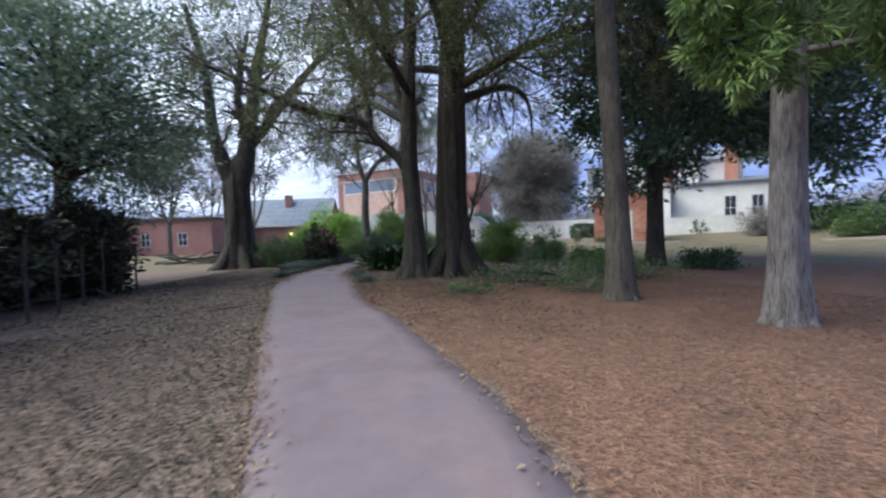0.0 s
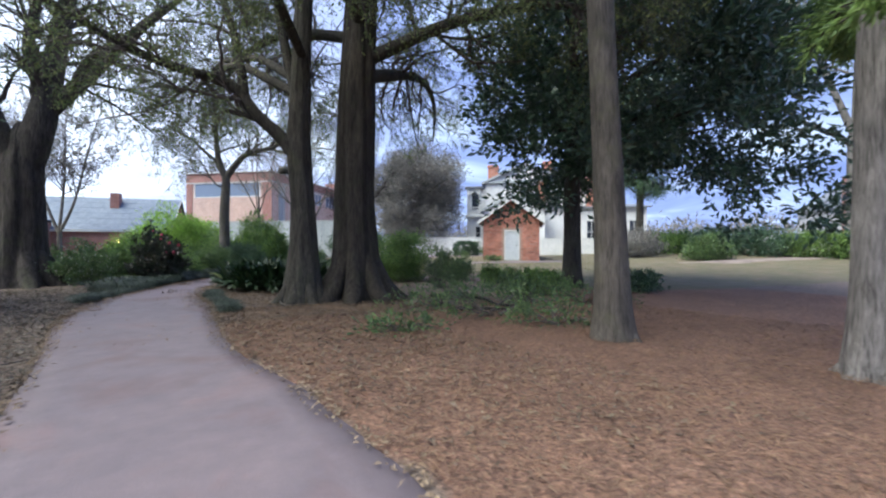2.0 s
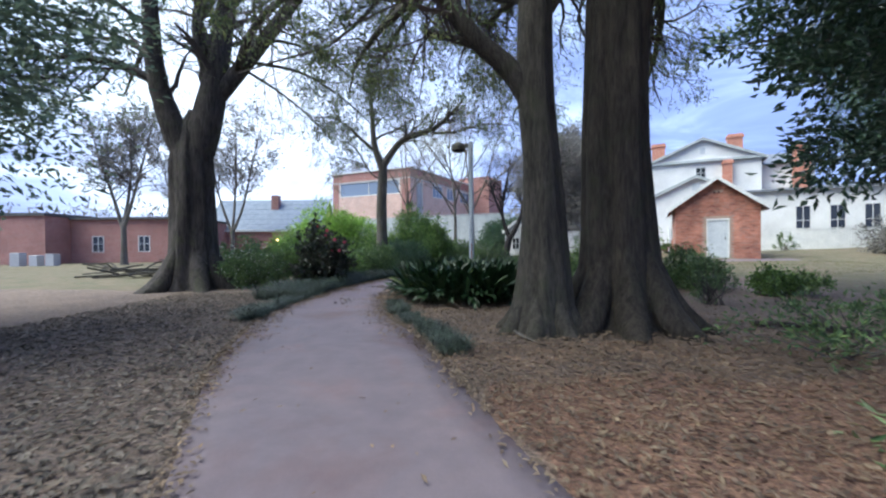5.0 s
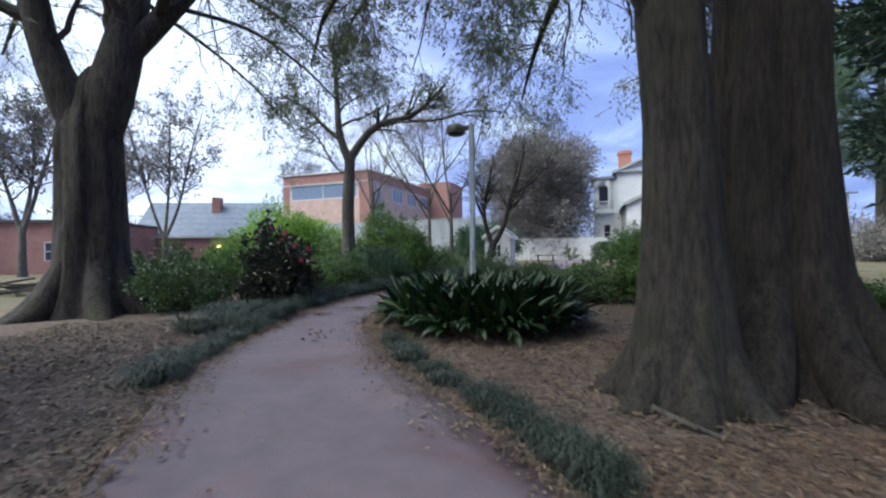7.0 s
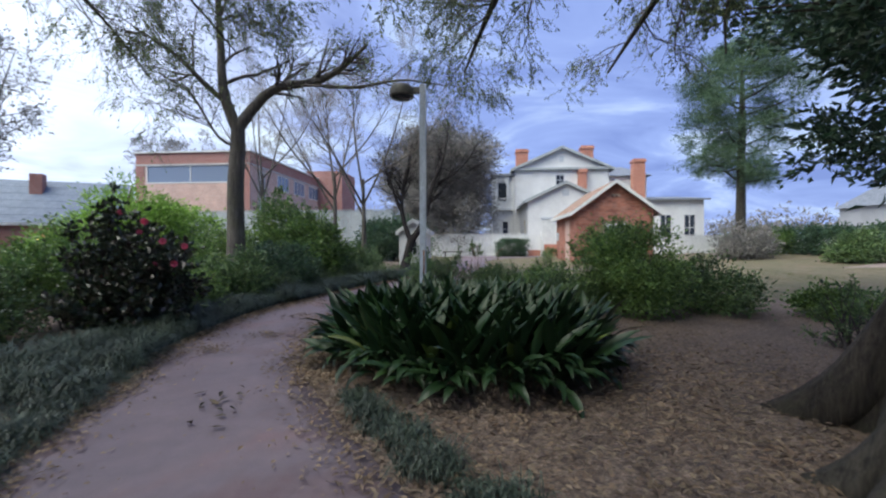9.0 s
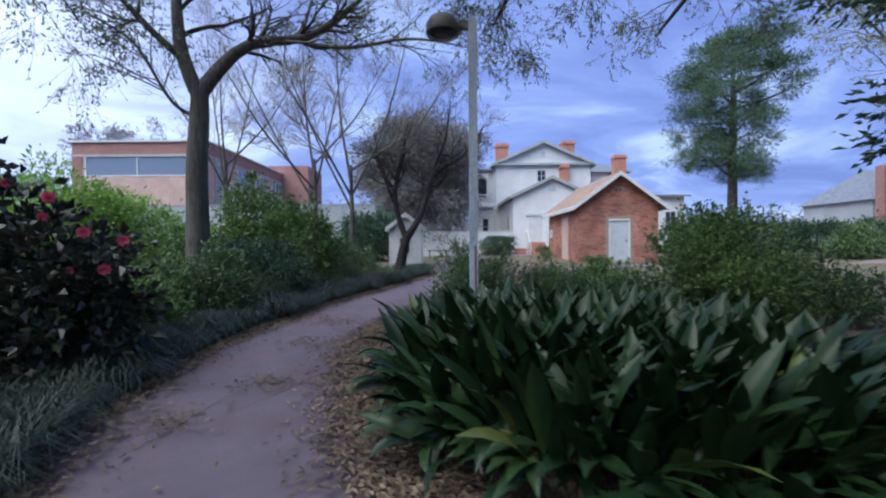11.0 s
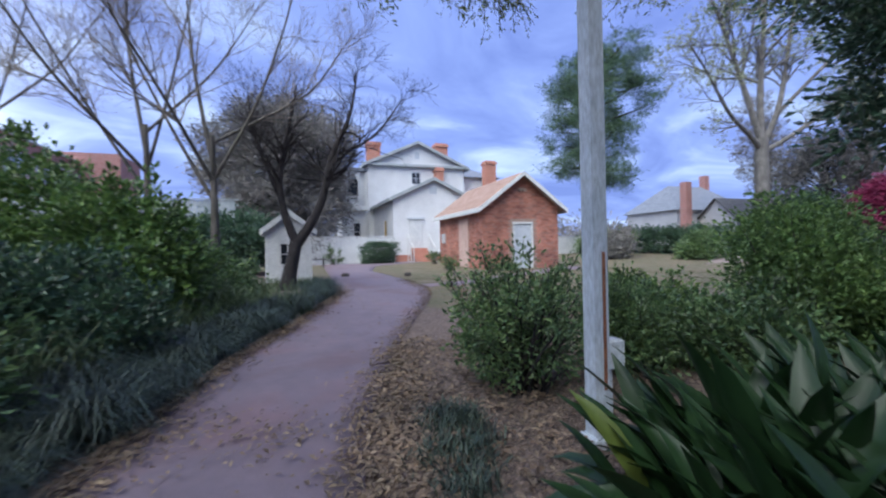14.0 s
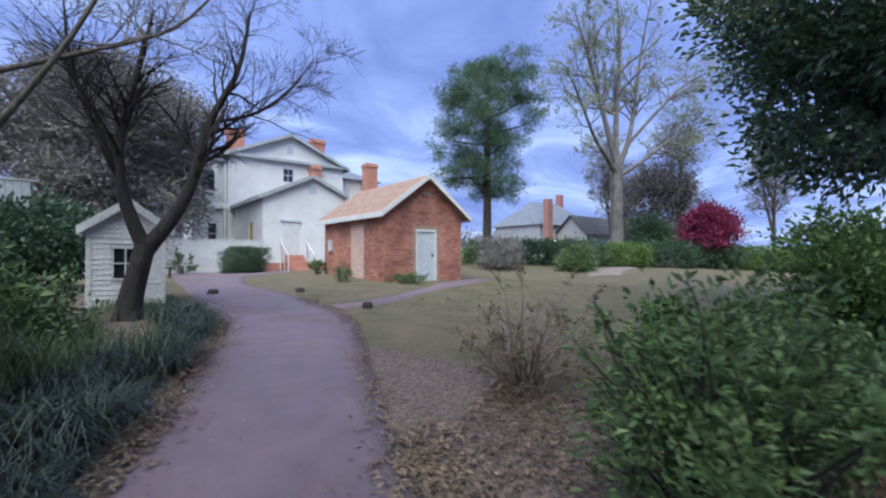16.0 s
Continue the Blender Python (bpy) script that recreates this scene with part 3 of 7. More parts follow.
def lofted(name, ys, L, R, label, mat_, across=8, thick=0.06, proud=0.022):
    L = L + 0.05 * np.array([noise.noise((0.9 * y, 3.1, 0)) + 0.5 * noise.noise((3.1 * y, 7, 0)) for y in ys])
    R = R + 0.05 * np.array([noise.noise((0.9 * y, 9.7, 0)) + 0.5 * noise.noise((3.1 * y, 1, 5)) for y in ys])
    f = np.linspace(0, 1, across)
    X = L[:, None] * (1 - f) + R[:, None] * f
    Y = np.repeat(ys[:, None], across, 1)
    Z = gh(X, Y) + proud * (0.4 + 0.6 * np.sin(np.pi * np.clip(f, 0.03, 0.97)) ** 0.4)
    X = np.concatenate([X[:, :1] - 0.02, X, X[:, -1:] + 0.02], 1)
    Y = np.concatenate([Y[:, :1], Y, Y[:, -1:]], 1)
    Z = np.concatenate([Z[:, :1] - thick, Z, Z[:, -1:] - thick], 1)
    n, w = X.shape
    i = (np.arange(n - 1)[:, None] * w + np.arange(w - 1)[None]).ravel()
    g = Geo().add(np.stack([X, Y, Z], -1), np.stack([i, i + 1, i + w + 1, i + w], -1))
    return single(name, g, mat_, label, "path", kind="structure", smooth=True)


ys = np.arange(-4, 44.4, 0.2)
lofted("path", ys, smoothed(xl, ys), smoothed(xr, ys), "worn reddish-grey paved footpath curving through the garden", PAVING)
# a narrow path to the brick shed's door, laid crosswise
xs = np.arange(4.2, 15.5, 0.3)
mid_y = 27.45 + 0.5 * ss((xs - 5) / 4) + 0.25 * np.sin(xs * 0.6)
wide = 0.38 + 0.25 * ss((xs - 10) / 3)
g = Geo()
X = np.repeat(xs[:, None], 5, 1)
Y = mid_y[:, None] + wide[:, None] * np.linspace(-1, 1, 5)[None]
Z = gh(X, Y) + np.array([-0.03, 0.02, 0.03, 0.02, -0.03])[None]
i = (np.arange(len(xs) - 1)[:, None] * 5 + np.arange(4)[None]).ravel()
g.add(np.stack([X, Y, Z], -1), np.stack([i, i + 5, i + 6, i + 1], -1))
single("side_path", g, PAVING, "narrow worn footpath branching to the brick shed", "path", kind="structure", smooth=True)


# a bare dirt drive across the far lawn
xs = np.arange(21.0, 37.0, 0.6)
mid_y = 24.2 - 0.24 * (xs - 21) + 0.3 * np.sin(xs * 0.5)
wide = 1.1 * ss((xs - 20.5) / 4)
X = np.repeat(xs[:, None], 7, 1)
Y = mid_y[:, None] + wide[:, None] * np.linspace(-1, 1, 7)[None]
Z = gh(X, Y) + np.array([-0.04, 0.03, 0.05, 0.055, 0.05, 0.03, -0.04])[None]
i = (np.arange(len(xs) - 1)[:, None] * 7 + np.arange(6)[None]).ravel()
DIRT = rough_mat("pale_bare_dirt", (0.17, 0.135, 0.12), (0.29, 0.235, 0.21), 1.2, 18, 0.95, 0.3)
single("dirt_drive", Geo().add(np.stack([X, Y, Z], -1), np.stack([i, i + 7, i + 8, i + 1], -1)), DIRT, "bare pinkish dirt drive across the far lawn", "drive", kind="structure", smooth=True)


# ---- plants: helpers ----
def unit(a):
    return a / (np.linalg.norm(a, axis=-1, keepdims=True) + 1e-9)


def resample(pts, radii, S=9):
    pts, radii = np.asarray(pts, float), np.asarray(radii, float)
    d = np.concatenate([[0], np.cumsum(np.linalg.norm(np.diff(pts, axis=0), axis=1))])
    t = np.linspace(0, d[-1], S)
    p = np.stack([np.interp(t, d, pts[:, k]) for k in range(3)], 1)
    for _ in range(2):
        p[1:-1] = 0.25 * p[:-2] + 0.5 * p[1:-1] + 0.25 * p[2:]
    return p, np.interp(t, d, radii)


def sprout(P, R, n, f0, f1, length, angle, S=6, lift=0.0, wander=0.25, rratio=0.55, thin=0.3, taper=0.6):
    """n branches off the lines P (N, S, 3); lift bends them up (or down), length shrinks towards the parent's tip by taper."""
    N, PS, _ = P.shape
    who = rng.integers(0, N, n)
    f = f0 + (f1 - f0) * rng.random(n)
    k = np.minimum((f * (PS - 1)).astype(int), PS - 2)
    w = (f * (PS - 1) - k)[:, None]
    a, b = P[who, k], P[who, k + 1]
    base = a * (1 - w) + b * w
    r0 = (R[who, k] * (1 - w[:, 0]) + R[who, k + 1] * w[:, 0]) * rratio
    tan = unit(b - a)
    side = rng.normal(size=(n, 3))
    side = unit(side - (side * tan).sum(1, keepdims=True) * tan)
    an = np.radians(angle) * (0.7 + 0.6 * rng.random(n))[:, None]
    d = unit(tan * np.cos(an) + side * np.sin(an))
    L = length * (0.6 + 0.7 * rng.random(n)) * (1 - taper * (f - f0) / max(1e-6, f1 - f0))
    out = np.zeros((n, S, 3))
    out[:, 0] = base
    for s in range(1, S):
        d = unit(d + wander * rng.normal(size=(n, 3)) * 0.5 + np.array([0, 0, lift]))
        out[:, s] = out[:, s - 1] + d * (L / (S - 1))[:, None]
    rad = r0[:, None] * np.linspace(1, thin, S)[None]
    return out, rad


def leaves(g, P, n, size, width, spread=0.1, hang=0.0, f0=0.2, jitter=0.0):
    """n leaves set along the lines P."""
    N, S, _ = P.shape
    who = rng.integers(0, N, n)
    f = f0 + (1 - f0) * rng.random(n)
    k = np.minimum((f * (S - 1)).astype(int), S - 2)
    w = (f * (S - 1) - k)[:, None]
    p = P[who, k] * (1 - w) + P[who, k + 1] * w + rng.normal(size=(n, 3)) * jitter
    d = unit(unit(P[who, k + 1] - P[who, k]) * 0.6 + rng.normal(size=(n, 3)) * 0.6 + np.array([0, 0, -hang]))
    p = p + d * spread * rng.random((n, 1))
    blade(g, p, d, size, width)


def blade(g, p, d, size, width):
    n = len(p)
    L = size * (0.6 + 0.8 * rng.random((n, 1)))
    s = unit(np.cross(d, rng.normal(size=(n, 3))))
    up_ = np.cross(s, d)
    wv = s * width * (0.7 + 0.6 * rng.random((n, 1)))
    fold = up_ * width * 0.35
    v = np.stack([p, p + d * L * 0.5 + wv * 0.5 + fold, p + d * L - fold * 0.6, p + d * L * 0.5 - wv * 0.5 + fold], 1)
    g.add(v, np.arange(n * 4).reshape(n, 4))


def clumped(g, centre, radii, clumps, per, size, width, spread, low=-0.2, shell=0.62, lumpy=0.25, boxy=0.0):
    """Leaves in clumps over an uneven rounded crown. Returns the clumps' middles."""
    c = np.asarray(centre, float)
    d = unit(rng.normal(size=(clumps * 3, 3)))
    d = d[d[:, 2] > low][:clumps]
    k = np.array([noise.noise(tuple(v * 1.7 + c)) for v in d])
    d = d / np.abs(d).max(1, keepdims=True) ** boxy
    r = (shell + (1 - shell) * rng.random(len(d)) ** 0.6) * (1 + lumpy * k)
    m = c + d * r[:, None] * np.asarray(radii, float)
    who = np.repeat(np.arange(len(m)), per)
    off = rng.normal(size=(len(who), 3)) * spread * np.array([1, 1, 0.7])
    p = m[who] + off
    dirs = unit(d[who] * 0.5 + off / spread * 0.45 + rng.normal(size=p.shape) * 0.5 + [0, 0, 0.15])
    blade(g, p, dirs, size, width)
    return m


def flared(pts, radii, flare, S=22, height=0.5):
    p, r = resample(pts, radii, S)
    z = p[:, 2] - p[0, 2]
    return p, r * (1 + flare * np.exp(-z / height))


def trunk_part(name, pts, radii, mat_, parent, flare=0.6, sides=20, ridge=0.06, roots=5, S=22, height=0.5, folds=()):
    p, r = flared(pts, radii, flare, S, height)
    g = Geo()
    g.tubes(p, r, sides, ridge, folds)
    b = p[0]
    for i in range(roots):          # root spurs running out over the ground
        a = 2 * math.pi * i / roots + rng.random() * 0.6
        d = np.array([math.cos(a), math.sin(a), 0])
        r0 = radii[0]
        line = np.array([b + d * r0 * 0.62 + [0, 0, r0 * 1.9], b + d * r0 * 0.95 + [0, 0, r0 * 0.9], b + d * r0 * 1.3 + [0, 0, r0 * 0.34], b + d * r0 * 1.85 + [0, 0, r0 * 0.08], b + d * r0 * 2.5 - [0, 0, r0 * 0.15]])
        q, rr = resample(line, [r0 * 0.2, r0 * 0.32, r0 * 0.34, r0 * 0.24, r0 * 0.1], 11)
        g.tubes(q, rr, 9, 0.05)
    return part(name, g, mat_, parent, smooth=True)


def limbs(parent, lines, mat_, sides=10, ridge=0.04, S=12):
    P, R = [], []
    for pts, radii in lines:
        p, r = resample(pts, radii, S)
        part("limb", Geo().tubes(p, r, sides, ridge), mat_, parent, smooth=True)
        P.append(p)
        R.append(r)
    return np.array(P), np.array(R)


def twigs_part(parent, sets, mat_, sides=4, name="branchwork"):
    g = Geo()
    for P, R in sets:
        g.tubes(P, np.maximum(R, 0.003), 3 if len(P) > 250 else sides)
    return part(name, g, mat_, parent, kind="stuff")


# ---- the great forked oak by the lawn ----
A = np.array([-9.98, 20.56, 0.0])
oak = thing("oak_tree", A, "massive forked oak with dark furrowed bark beside the lawn", "tree")
trunk_part("trunk", [A + [0, 0, -0.15], A + [0, 0, 1.0], A + [0, 0, 2.4], A + [-0.05, 0, 3.9], A + [-0.05, 0, 4.7], A + [-0.03, 0, 5.2], A + [-0.02, 0, 5.5]], [0.76, 0.68, 0.63, 0.62, 0.44, 0.22, 0.05], BARK_OAK, oak, 0.45, 64, 0.07, 9, 30, 0.5, ((2.0, 0.14), (2.7, 0.16), (3.5, 0.12), (4.4, 0.14), (1.2, 0.12)))
LA, RA = limbs(oak, [
    ([A + [-0.1, 0, 3.9], A + [-0.35, -0.1, 4.7], A + [-0.75, -0.3, 5.5], A + [-0.85, -0.5, 6.6], A + [-0.75, -0.7, 9.0], A + [-1.4, -1.2, 12]], [0.4, 0.4, 0.3, 0.26, 0.2, 0.1]),
    ([A + [0.1, 0, 3.9], A + [0.28, 0.05, 4.8], A + [0.55, 0.2, 5.8], A + [0.7, 0.3, 7.2], A + [1.05, 0.3, 9.5], A + [1.8, 0.4, 13]], [0.45, 0.48, 0.42, 0.34, 0.26, 0.12]),
    ([A + [0.6, 0.2, 5.9], A + [1.5, 0.3, 7.0], A + [2.7, 0.1, 8.3], A + [3.9, -0.6, 9.2], A + [5.5, -1.5, 10]], [0.28, 0.24, 0.2, 0.15, 0.06]),
    ([A + [-0.8, -0.4, 6.2], A + [-1.6, -0.6, 6.6], A + [-2.4, -1.0, 6.7], A + [-3.4, -1.6, 6.4]], [0.14, 0.12, 0.09, 0.04]),
    ([A + [0.5, 0.2, 6.4], A + [0.1, 0.0, 8.0], A + [0.3, 0.4, 10], A + [0.2, 1.5, 12]], [0.2, 0.17, 0.13, 0.06]),
    ([A + [1.2, 0.3, 6.7], A + [2.2, -1.0, 7.4], A + [3.6, -2.4, 7.6], A + [5.2, -3.6, 7.0]], [0.13, 0.11, 0.08, 0.03]),
    ([A + [0.9, 0.3, 7.6], A + [2.2, 1.4, 8.4], A + [3.6, 2.6, 8.2], A + [5.0, 3.6, 7.2]], [0.07, 0.05, 0.035, 0.015]),
    ([A + [1.6, 0.3, 7.1], A + [3.0, 1.2, 7.2], A + [4.3, 2.0, 6.5], A + [5.3, 2.7, 5.6]], [0.06, 0.045, 0.03, 0.012]),
    ([A + [0.9, 0.3, 7.2], A + [1.7, 2.2, 7.0], A + [2.6, 3.8, 6.4], A + [3.2, 5.2, 5.6]], [0.06, 0.045, 0.03, 0.012]),
    ([A + [-0.8, -0.5, 7.0], A + [-2.0, 1.0, 8.0], A + [-3.4, 2.6, 8.0], A + [-4.6, 3.6, 7.2]], [0.12, 0.1, 0.07, 0.03]),
], BARK_OAK)
b1 = sprout(LA, RA, 135, 0.2, 0.96, 2.7, 48, 7, 0.02, 0.45, 0.36, 0.25, 0.3)
b2 = sprout(*b1, 600, 0.2, 1, 1.3, 45, 5, -0.05, 0.4)
b3 = sprout(*b2, 4400, 0.2, 1, 0.85, 40, 4, -0.16, 0.4)
twigs_part(oak, [b1, b2, b3], TWIG)
g = Geo()
leaves(g, b3[0], 17000, 0.085, 0.032, 0.06, 0.4)
# unseen leaf mass high up, added to shade the ground below
clumped(g, A + [0.5, 0.5, 13], (4.5, 4.5, 2.6), 70, 80, 0.2, 0.07, 0.6, -0.9, 0.3, 0.5)
part("crown", g, LEAF_OAK, oak, kind="stuff")

# ---- the two oaks that stand together beside the path ----
B = np.array([-0.98, 13.58, 0.0])
twin = thing("oak_tree", B, "slender grey-brown oak with a long side limb over the path", "tree", "pair of oaks beside the path")
trunk_part("trunk", [B + [0, 0, -0.15], B + [0.02, 0, 1.3], B + [0, 0, 2.5], B + [-0.12, 0, 3.6], B + [-0.05, 0.05, 5.4], B + [0.1, 0.2, 9], B + [0.2, 0.3, 14]],
           [0.42, 0.33, 0.27, 0.27, 0.23, 0.18, 0.08], BARK_GREY, twin, 0.45, 56, 0.06, 8, 34, 0.5, ((0.4, 0.1), (1.5, 0.08), (2.6, 0.1), (3.9, 0.08), (5.2, 0.1)))
LB, RB = limbs(twin, [
    ([B + [-0.1, 0, 3.35], B + [-0.45, 0, 3.92], B + [-0.85, 0, 4.2], B + [-1.2, 0, 4.5], B + [-1.32, 0, 4.9], B + [-1.6, -0.1, 5.04], B + [-2.3, -0.3, 5.07], B + [-3.2, -0.6, 5.25], B + [-4.6, -1.2, 5.9], B + [-6.2, -1.5, 6.6]], [0.2, 0.16, 0.14, 0.14, 0.13, 0.12, 0.1, 0.085, 0.06, 0.03]),
    ([B + [-0.8, 0, 4.2], B + [-1.2, 0.05, 4.33], B + [-1.75, -0.05, 4.42]], [0.09, 0.065, 0.045]),
    ([B + [-1.28, 0, 4.7], B + [-1.35, 0.1, 5.4], B + [-1.6, 0.3, 6.6], B + [-2.3, 0.6, 8.5], B + [-2.6, 1.2, 10.5]], [0.13, 0.11, 0.09, 0.07, 0.03]),
    ([B + [-0.05, 0, 4.6], B + [-0.4, 0.3, 6], B + [-0.7, 0.5, 8], B + [-1.4, 0.8, 10.5]], [0.15, 0.12, 0.1, 0.04]),
    ([B + [0, 0, 5.2], B + [-1.2, 2.2, 6.6], B + [-2.6, 4.8, 7.4], B + [-3.8, 7.0, 7.2]], [0.13, 0.1, 0.075, 0.03]),
    ([B + [-0.2, 0.1, 5.0], B + [-1.7, 2.0, 6.3], B + [-3.0, 4.6, 6.7], B + [-4.0, 7.0, 6.9], B + [-4.6, 9.0, 6.6]], [0.12, 0.1, 0.08, 0.05, 0.02]),
    ([B + [0, 0, 5.5], B + [0.2, 2.5, 6.4], B + [0.1, 4.6, 7.2], B + [-0.4, 6.6, 7.2]], [0.12, 0.1, 0.07, 0.02]),
    ([B + [0, 0, 5.8], B + [-0.8, -2.2, 6.8], B + [-1.5, -4.6, 7.0], B + [-2.0, -6.4, 6.4]], [0.12, 0.1, 0.07, 0.03]),
], BARK_GREY, S=30)
C = np.array([0.3, 13.91, 0.0])
FOLDS = ((0.92, 0.2), (1.75, 0.1), (2.5, 0.13), (3.6, 0.1), (5.0, 0.12), (0.1, 0.1))     # deep creases in the bole: angle, depth
twin2 = thing("oak_tree", C, "thick straight oak with dark brown furrowed bark beside the path", "tree", "pair of oaks beside the path")
trunk_part("trunk", [C + [0.02, 0, -0.15], C + [0, 0, 1.2], C + [-0.07, 0, 2.6], C + [0.04, 0, 5.5], C + [0.15, 0, 8], C + [0.3, 0.2, 14]],
           [0.66, 0.55, 0.5, 0.45, 0.38, 0.15], BARK_BROWN_SHADED, twin2, 0.4, 72, 0.05, 10, 40, 0.5, FOLDS)
LC, RC = limbs(twin2, [
    ([C + [0.1, 0, 5.6], C + [1.4, 1.8, 6.6], C + [2.8, 3.8, 7.4], C + [3.9, 6.0, 7.2], C + [4.3, 8.0, 6.2]], [0.2, 0.16, 0.12, 0.08, 0.03]),
    ([C + [0.1, 0, 6.2], C + [0.4, 2.2, 7.2], C + [0.3, 4.6, 7.8], C + [0.2, 7.0, 7.0], C + [0.4, 9.0, 6.0]], [0.2, 0.16, 0.12, 0.08, 0.03]),
    ([C + [0.1, 0, 6.0], C + [2.2, -1.0, 6.9], C + [4.2, -2.4, 7.0], C + [6.0, -3.4, 6.2]], [0.18, 0.14, 0.1, 0.03]),
    ([C + [0.1, 0, 6.8], C + [-0.4, -2.4, 7.6], C + [-1.0, -5.0, 7.6], C + [-1.4, -7.0, 6.6]], [0.16, 0.13, 0.09, 0.03]),
    ([C + [0.1, 0, 6.6], C + [-1.6, 2.6, 7.8], C + [-3.2, 5.2, 8.2], C + [-4.8, 8.0, 7.4]], [0.16, 0.13, 0.09, 0.03]),
    ([C + [0.15, 0, 7.5], C + [1.5, 0.6, 9.5], C + [2.6, 1.4, 11.5]], [0.15, 0.12, 0.04]),
], BARK_GREY)
for owner, P, R, n in ((twin, LB, RB, 1.25), (twin2, LC, RC, 1.6)):
    c1 = sprout(P, R, int(90 * n), 0.22, 0.97, 2.5, 48, 7, -0.03, 0.45, 0.38, 0.25, 0.35)
    c2 = sprout(*c1, int(620 * n), 0.15, 1, 1.5, 48, 6, -0.12, 0.45)
    c3 = sprout(*c2, int(4200 * n), 0.15, 1, 0.85, 42, 4, -0.14, 0.45)
    keep = [p[:, :, 2].min(1) > np.where((p[:, 0, 1] > 16.5) & (p[:, :, 0].min(1) > -1.5), 3.2, 3.7) for p in (c1[0], c2[0], c3[0])]     # pruned above head height
    c1, c2, c3 = ((c[0][k], c[1][k]) for c, k in zip((c1, c2, c3), keep))
    twigs_part(owner, [c1, c2, c3], TWIG)
    g = Geo()
    leaves(g, c3[0], int(42000 * n), 0.074, 0.028, 0.04, 0.25)
    if owner is twin:               # leafy sprays hanging over the straw and the path
        clumped(g, (-1.6, 10.6, 6.5), (2.9, 1.8, 1.0), 55, 95, 0.085, 0.033, 0.3, -0.9, 0.3, 0.6)
    else:
        clumped(g, (1.7, 10.9, 6.3), (2.1, 1.6, 1.0), 45, 95, 0.085, 0.033, 0.3, -0.9, 0.3, 0.6)
    # extra canopy above the view, added to darken the path and boles
    clumped(g, P[:, 0].mean(0) * [1, 1, 0] + [0.3, 0.2, 12.0], (4.5, 4.5, 2.6), 70, 90, 0.2, 0.07, 0.6, -0.9, 0.3, 0.5)
    part("crown", g, LEAF_OAK, owner, kind="stuff")

# ---- the two pines on the straw ----
D = np.array([3.27, 7.99, 0.0])
E_ = np.array([4.58, 5.65, 0.0])
pine_d = thing("pine_tree", D, "tall pine with a straight grey-brown trunk on pine straw", "tree", "pines on the straw bed")
trunk_part("trunk", [D + [0.05, 0, -0.15], D + [0.0, 0, 1.2], D + [-0.04, 0, 2.4], D + [-0.13, 0.08, 4.9], D + [-0.2, 0.1, 9], D + [0, 0, 15]], [0.25, 0.22, 0.2, 0.18, 0.15, 0.08], BARK_STRAW_PINE, pine_d, 0.4, 18, 0.05, 4, 26)
LD, RD = limbs(pine_d, [([D + [-0.15, 0, 5.6], D + [-0.8, -0.4, 6.4], D + [-2.0, -1.0, 7.0]], [0.08, 0.06, 0.02]), ([D + [-0.2, 0, 7.6], D + [1.2, 0.8, 8.2], D + [2.6, 1.4, 8.6]], [0.08, 0.06, 0.02])], BARK_GREY, 8)
c1 = sprout(LD, RD, 24, 0.3, 1, 0.9, 50, 5, 0.05)
twigs_part(pine_d, [c1], TWIG)
g = Geo()
leaves(g, c1[0], 2600, 0.18, 0.012, 0.1)
# large out-of-view crown, added to dim the light on the straw
clumped(g, D + [0.2, 0, 12], (4.2, 4.2, 3.2), 150, 110, 0.34, 0.09, 0.6, -0.9, 0.3, 0.5)
part("crown", g, LEAF_PINE, pine_d, kind="stuff")
pine_e = thing("pine_tree", E_, "tall pine with pale furrowed grey bark on pine straw", "tree", "pines on the straw bed")
trunk_part("trunk", [E_ + [0.03, 0, -0.15], E_ + [0, 0, 1.0], E_ + [0.03, 0, 2.1], E_ + [0.05, 0, 3.9], E_ + [0.1, 0, 8], E_ + [0.1, 0, 14]], [0.25, 0.215, 0.2, 0.185, 0.16, 0.08], BARK_PINE, pine_e, 0.4, 20, 0.07, 5, 26)
LE, RE = limbs(pine_e, [([E_ + [0, 0, 3.9], E_ + [-0.5, -0.5, 3.75], E_ + [-1.2, -1.2, 3.4], E_ + [-2.0, -1.8, 3.0]], [0.06, 0.045, 0.03, 0.012]),
                        ([E_ + [0.05, 0, 3.6], E_ + [0.6, -0.7, 3.5], E_ + [0.5, -1.5, 3.1]], [0.05, 0.035, 0.012]),
                        ([E_ + [0.05, 0, 3.95], E_ + [0.9, 0.7, 4.3], E_ + [1.9, 1.3, 4.4]], [0.05, 0.035, 0.012]),
                        ([E_ + [0, 0, 4.3], E_ + [-0.9, -1.0, 4.3], E_ + [-1.7, -1.7, 3.9], E_ + [-2.2, -2.0, 3.5]], [0.06, 0.045, 0.03, 0.012]),
                        ([E_ + [0.05, 0, 4.2], E_ + [0.3, -1.2, 4.2], E_ + [0.2, -2.2, 3.7]], [0.05, 0.035, 0.012])], BARK_PINE, 8)
c1 = sprout(LE, RE, 200, 0.3, 1, 0.8, 55, 5, -0.05)
twigs_part(pine_e, [c1], TWIG)
g = Geo()
leaves(g, c1[0], 26000, 0.12, 0.03, 0.12, 0.3)
# this high crown is unseen too, added as shade over the straw bed
clumped(g, E_ + [0, -0.8, 11], (4.2, 4.2, 3.2), 150, 110, 0.34, 0.09, 0.6, -0.9, 0.3, 0.5)
part("crown", g, LEAF_FRESH, pine_e, kind="stuff")


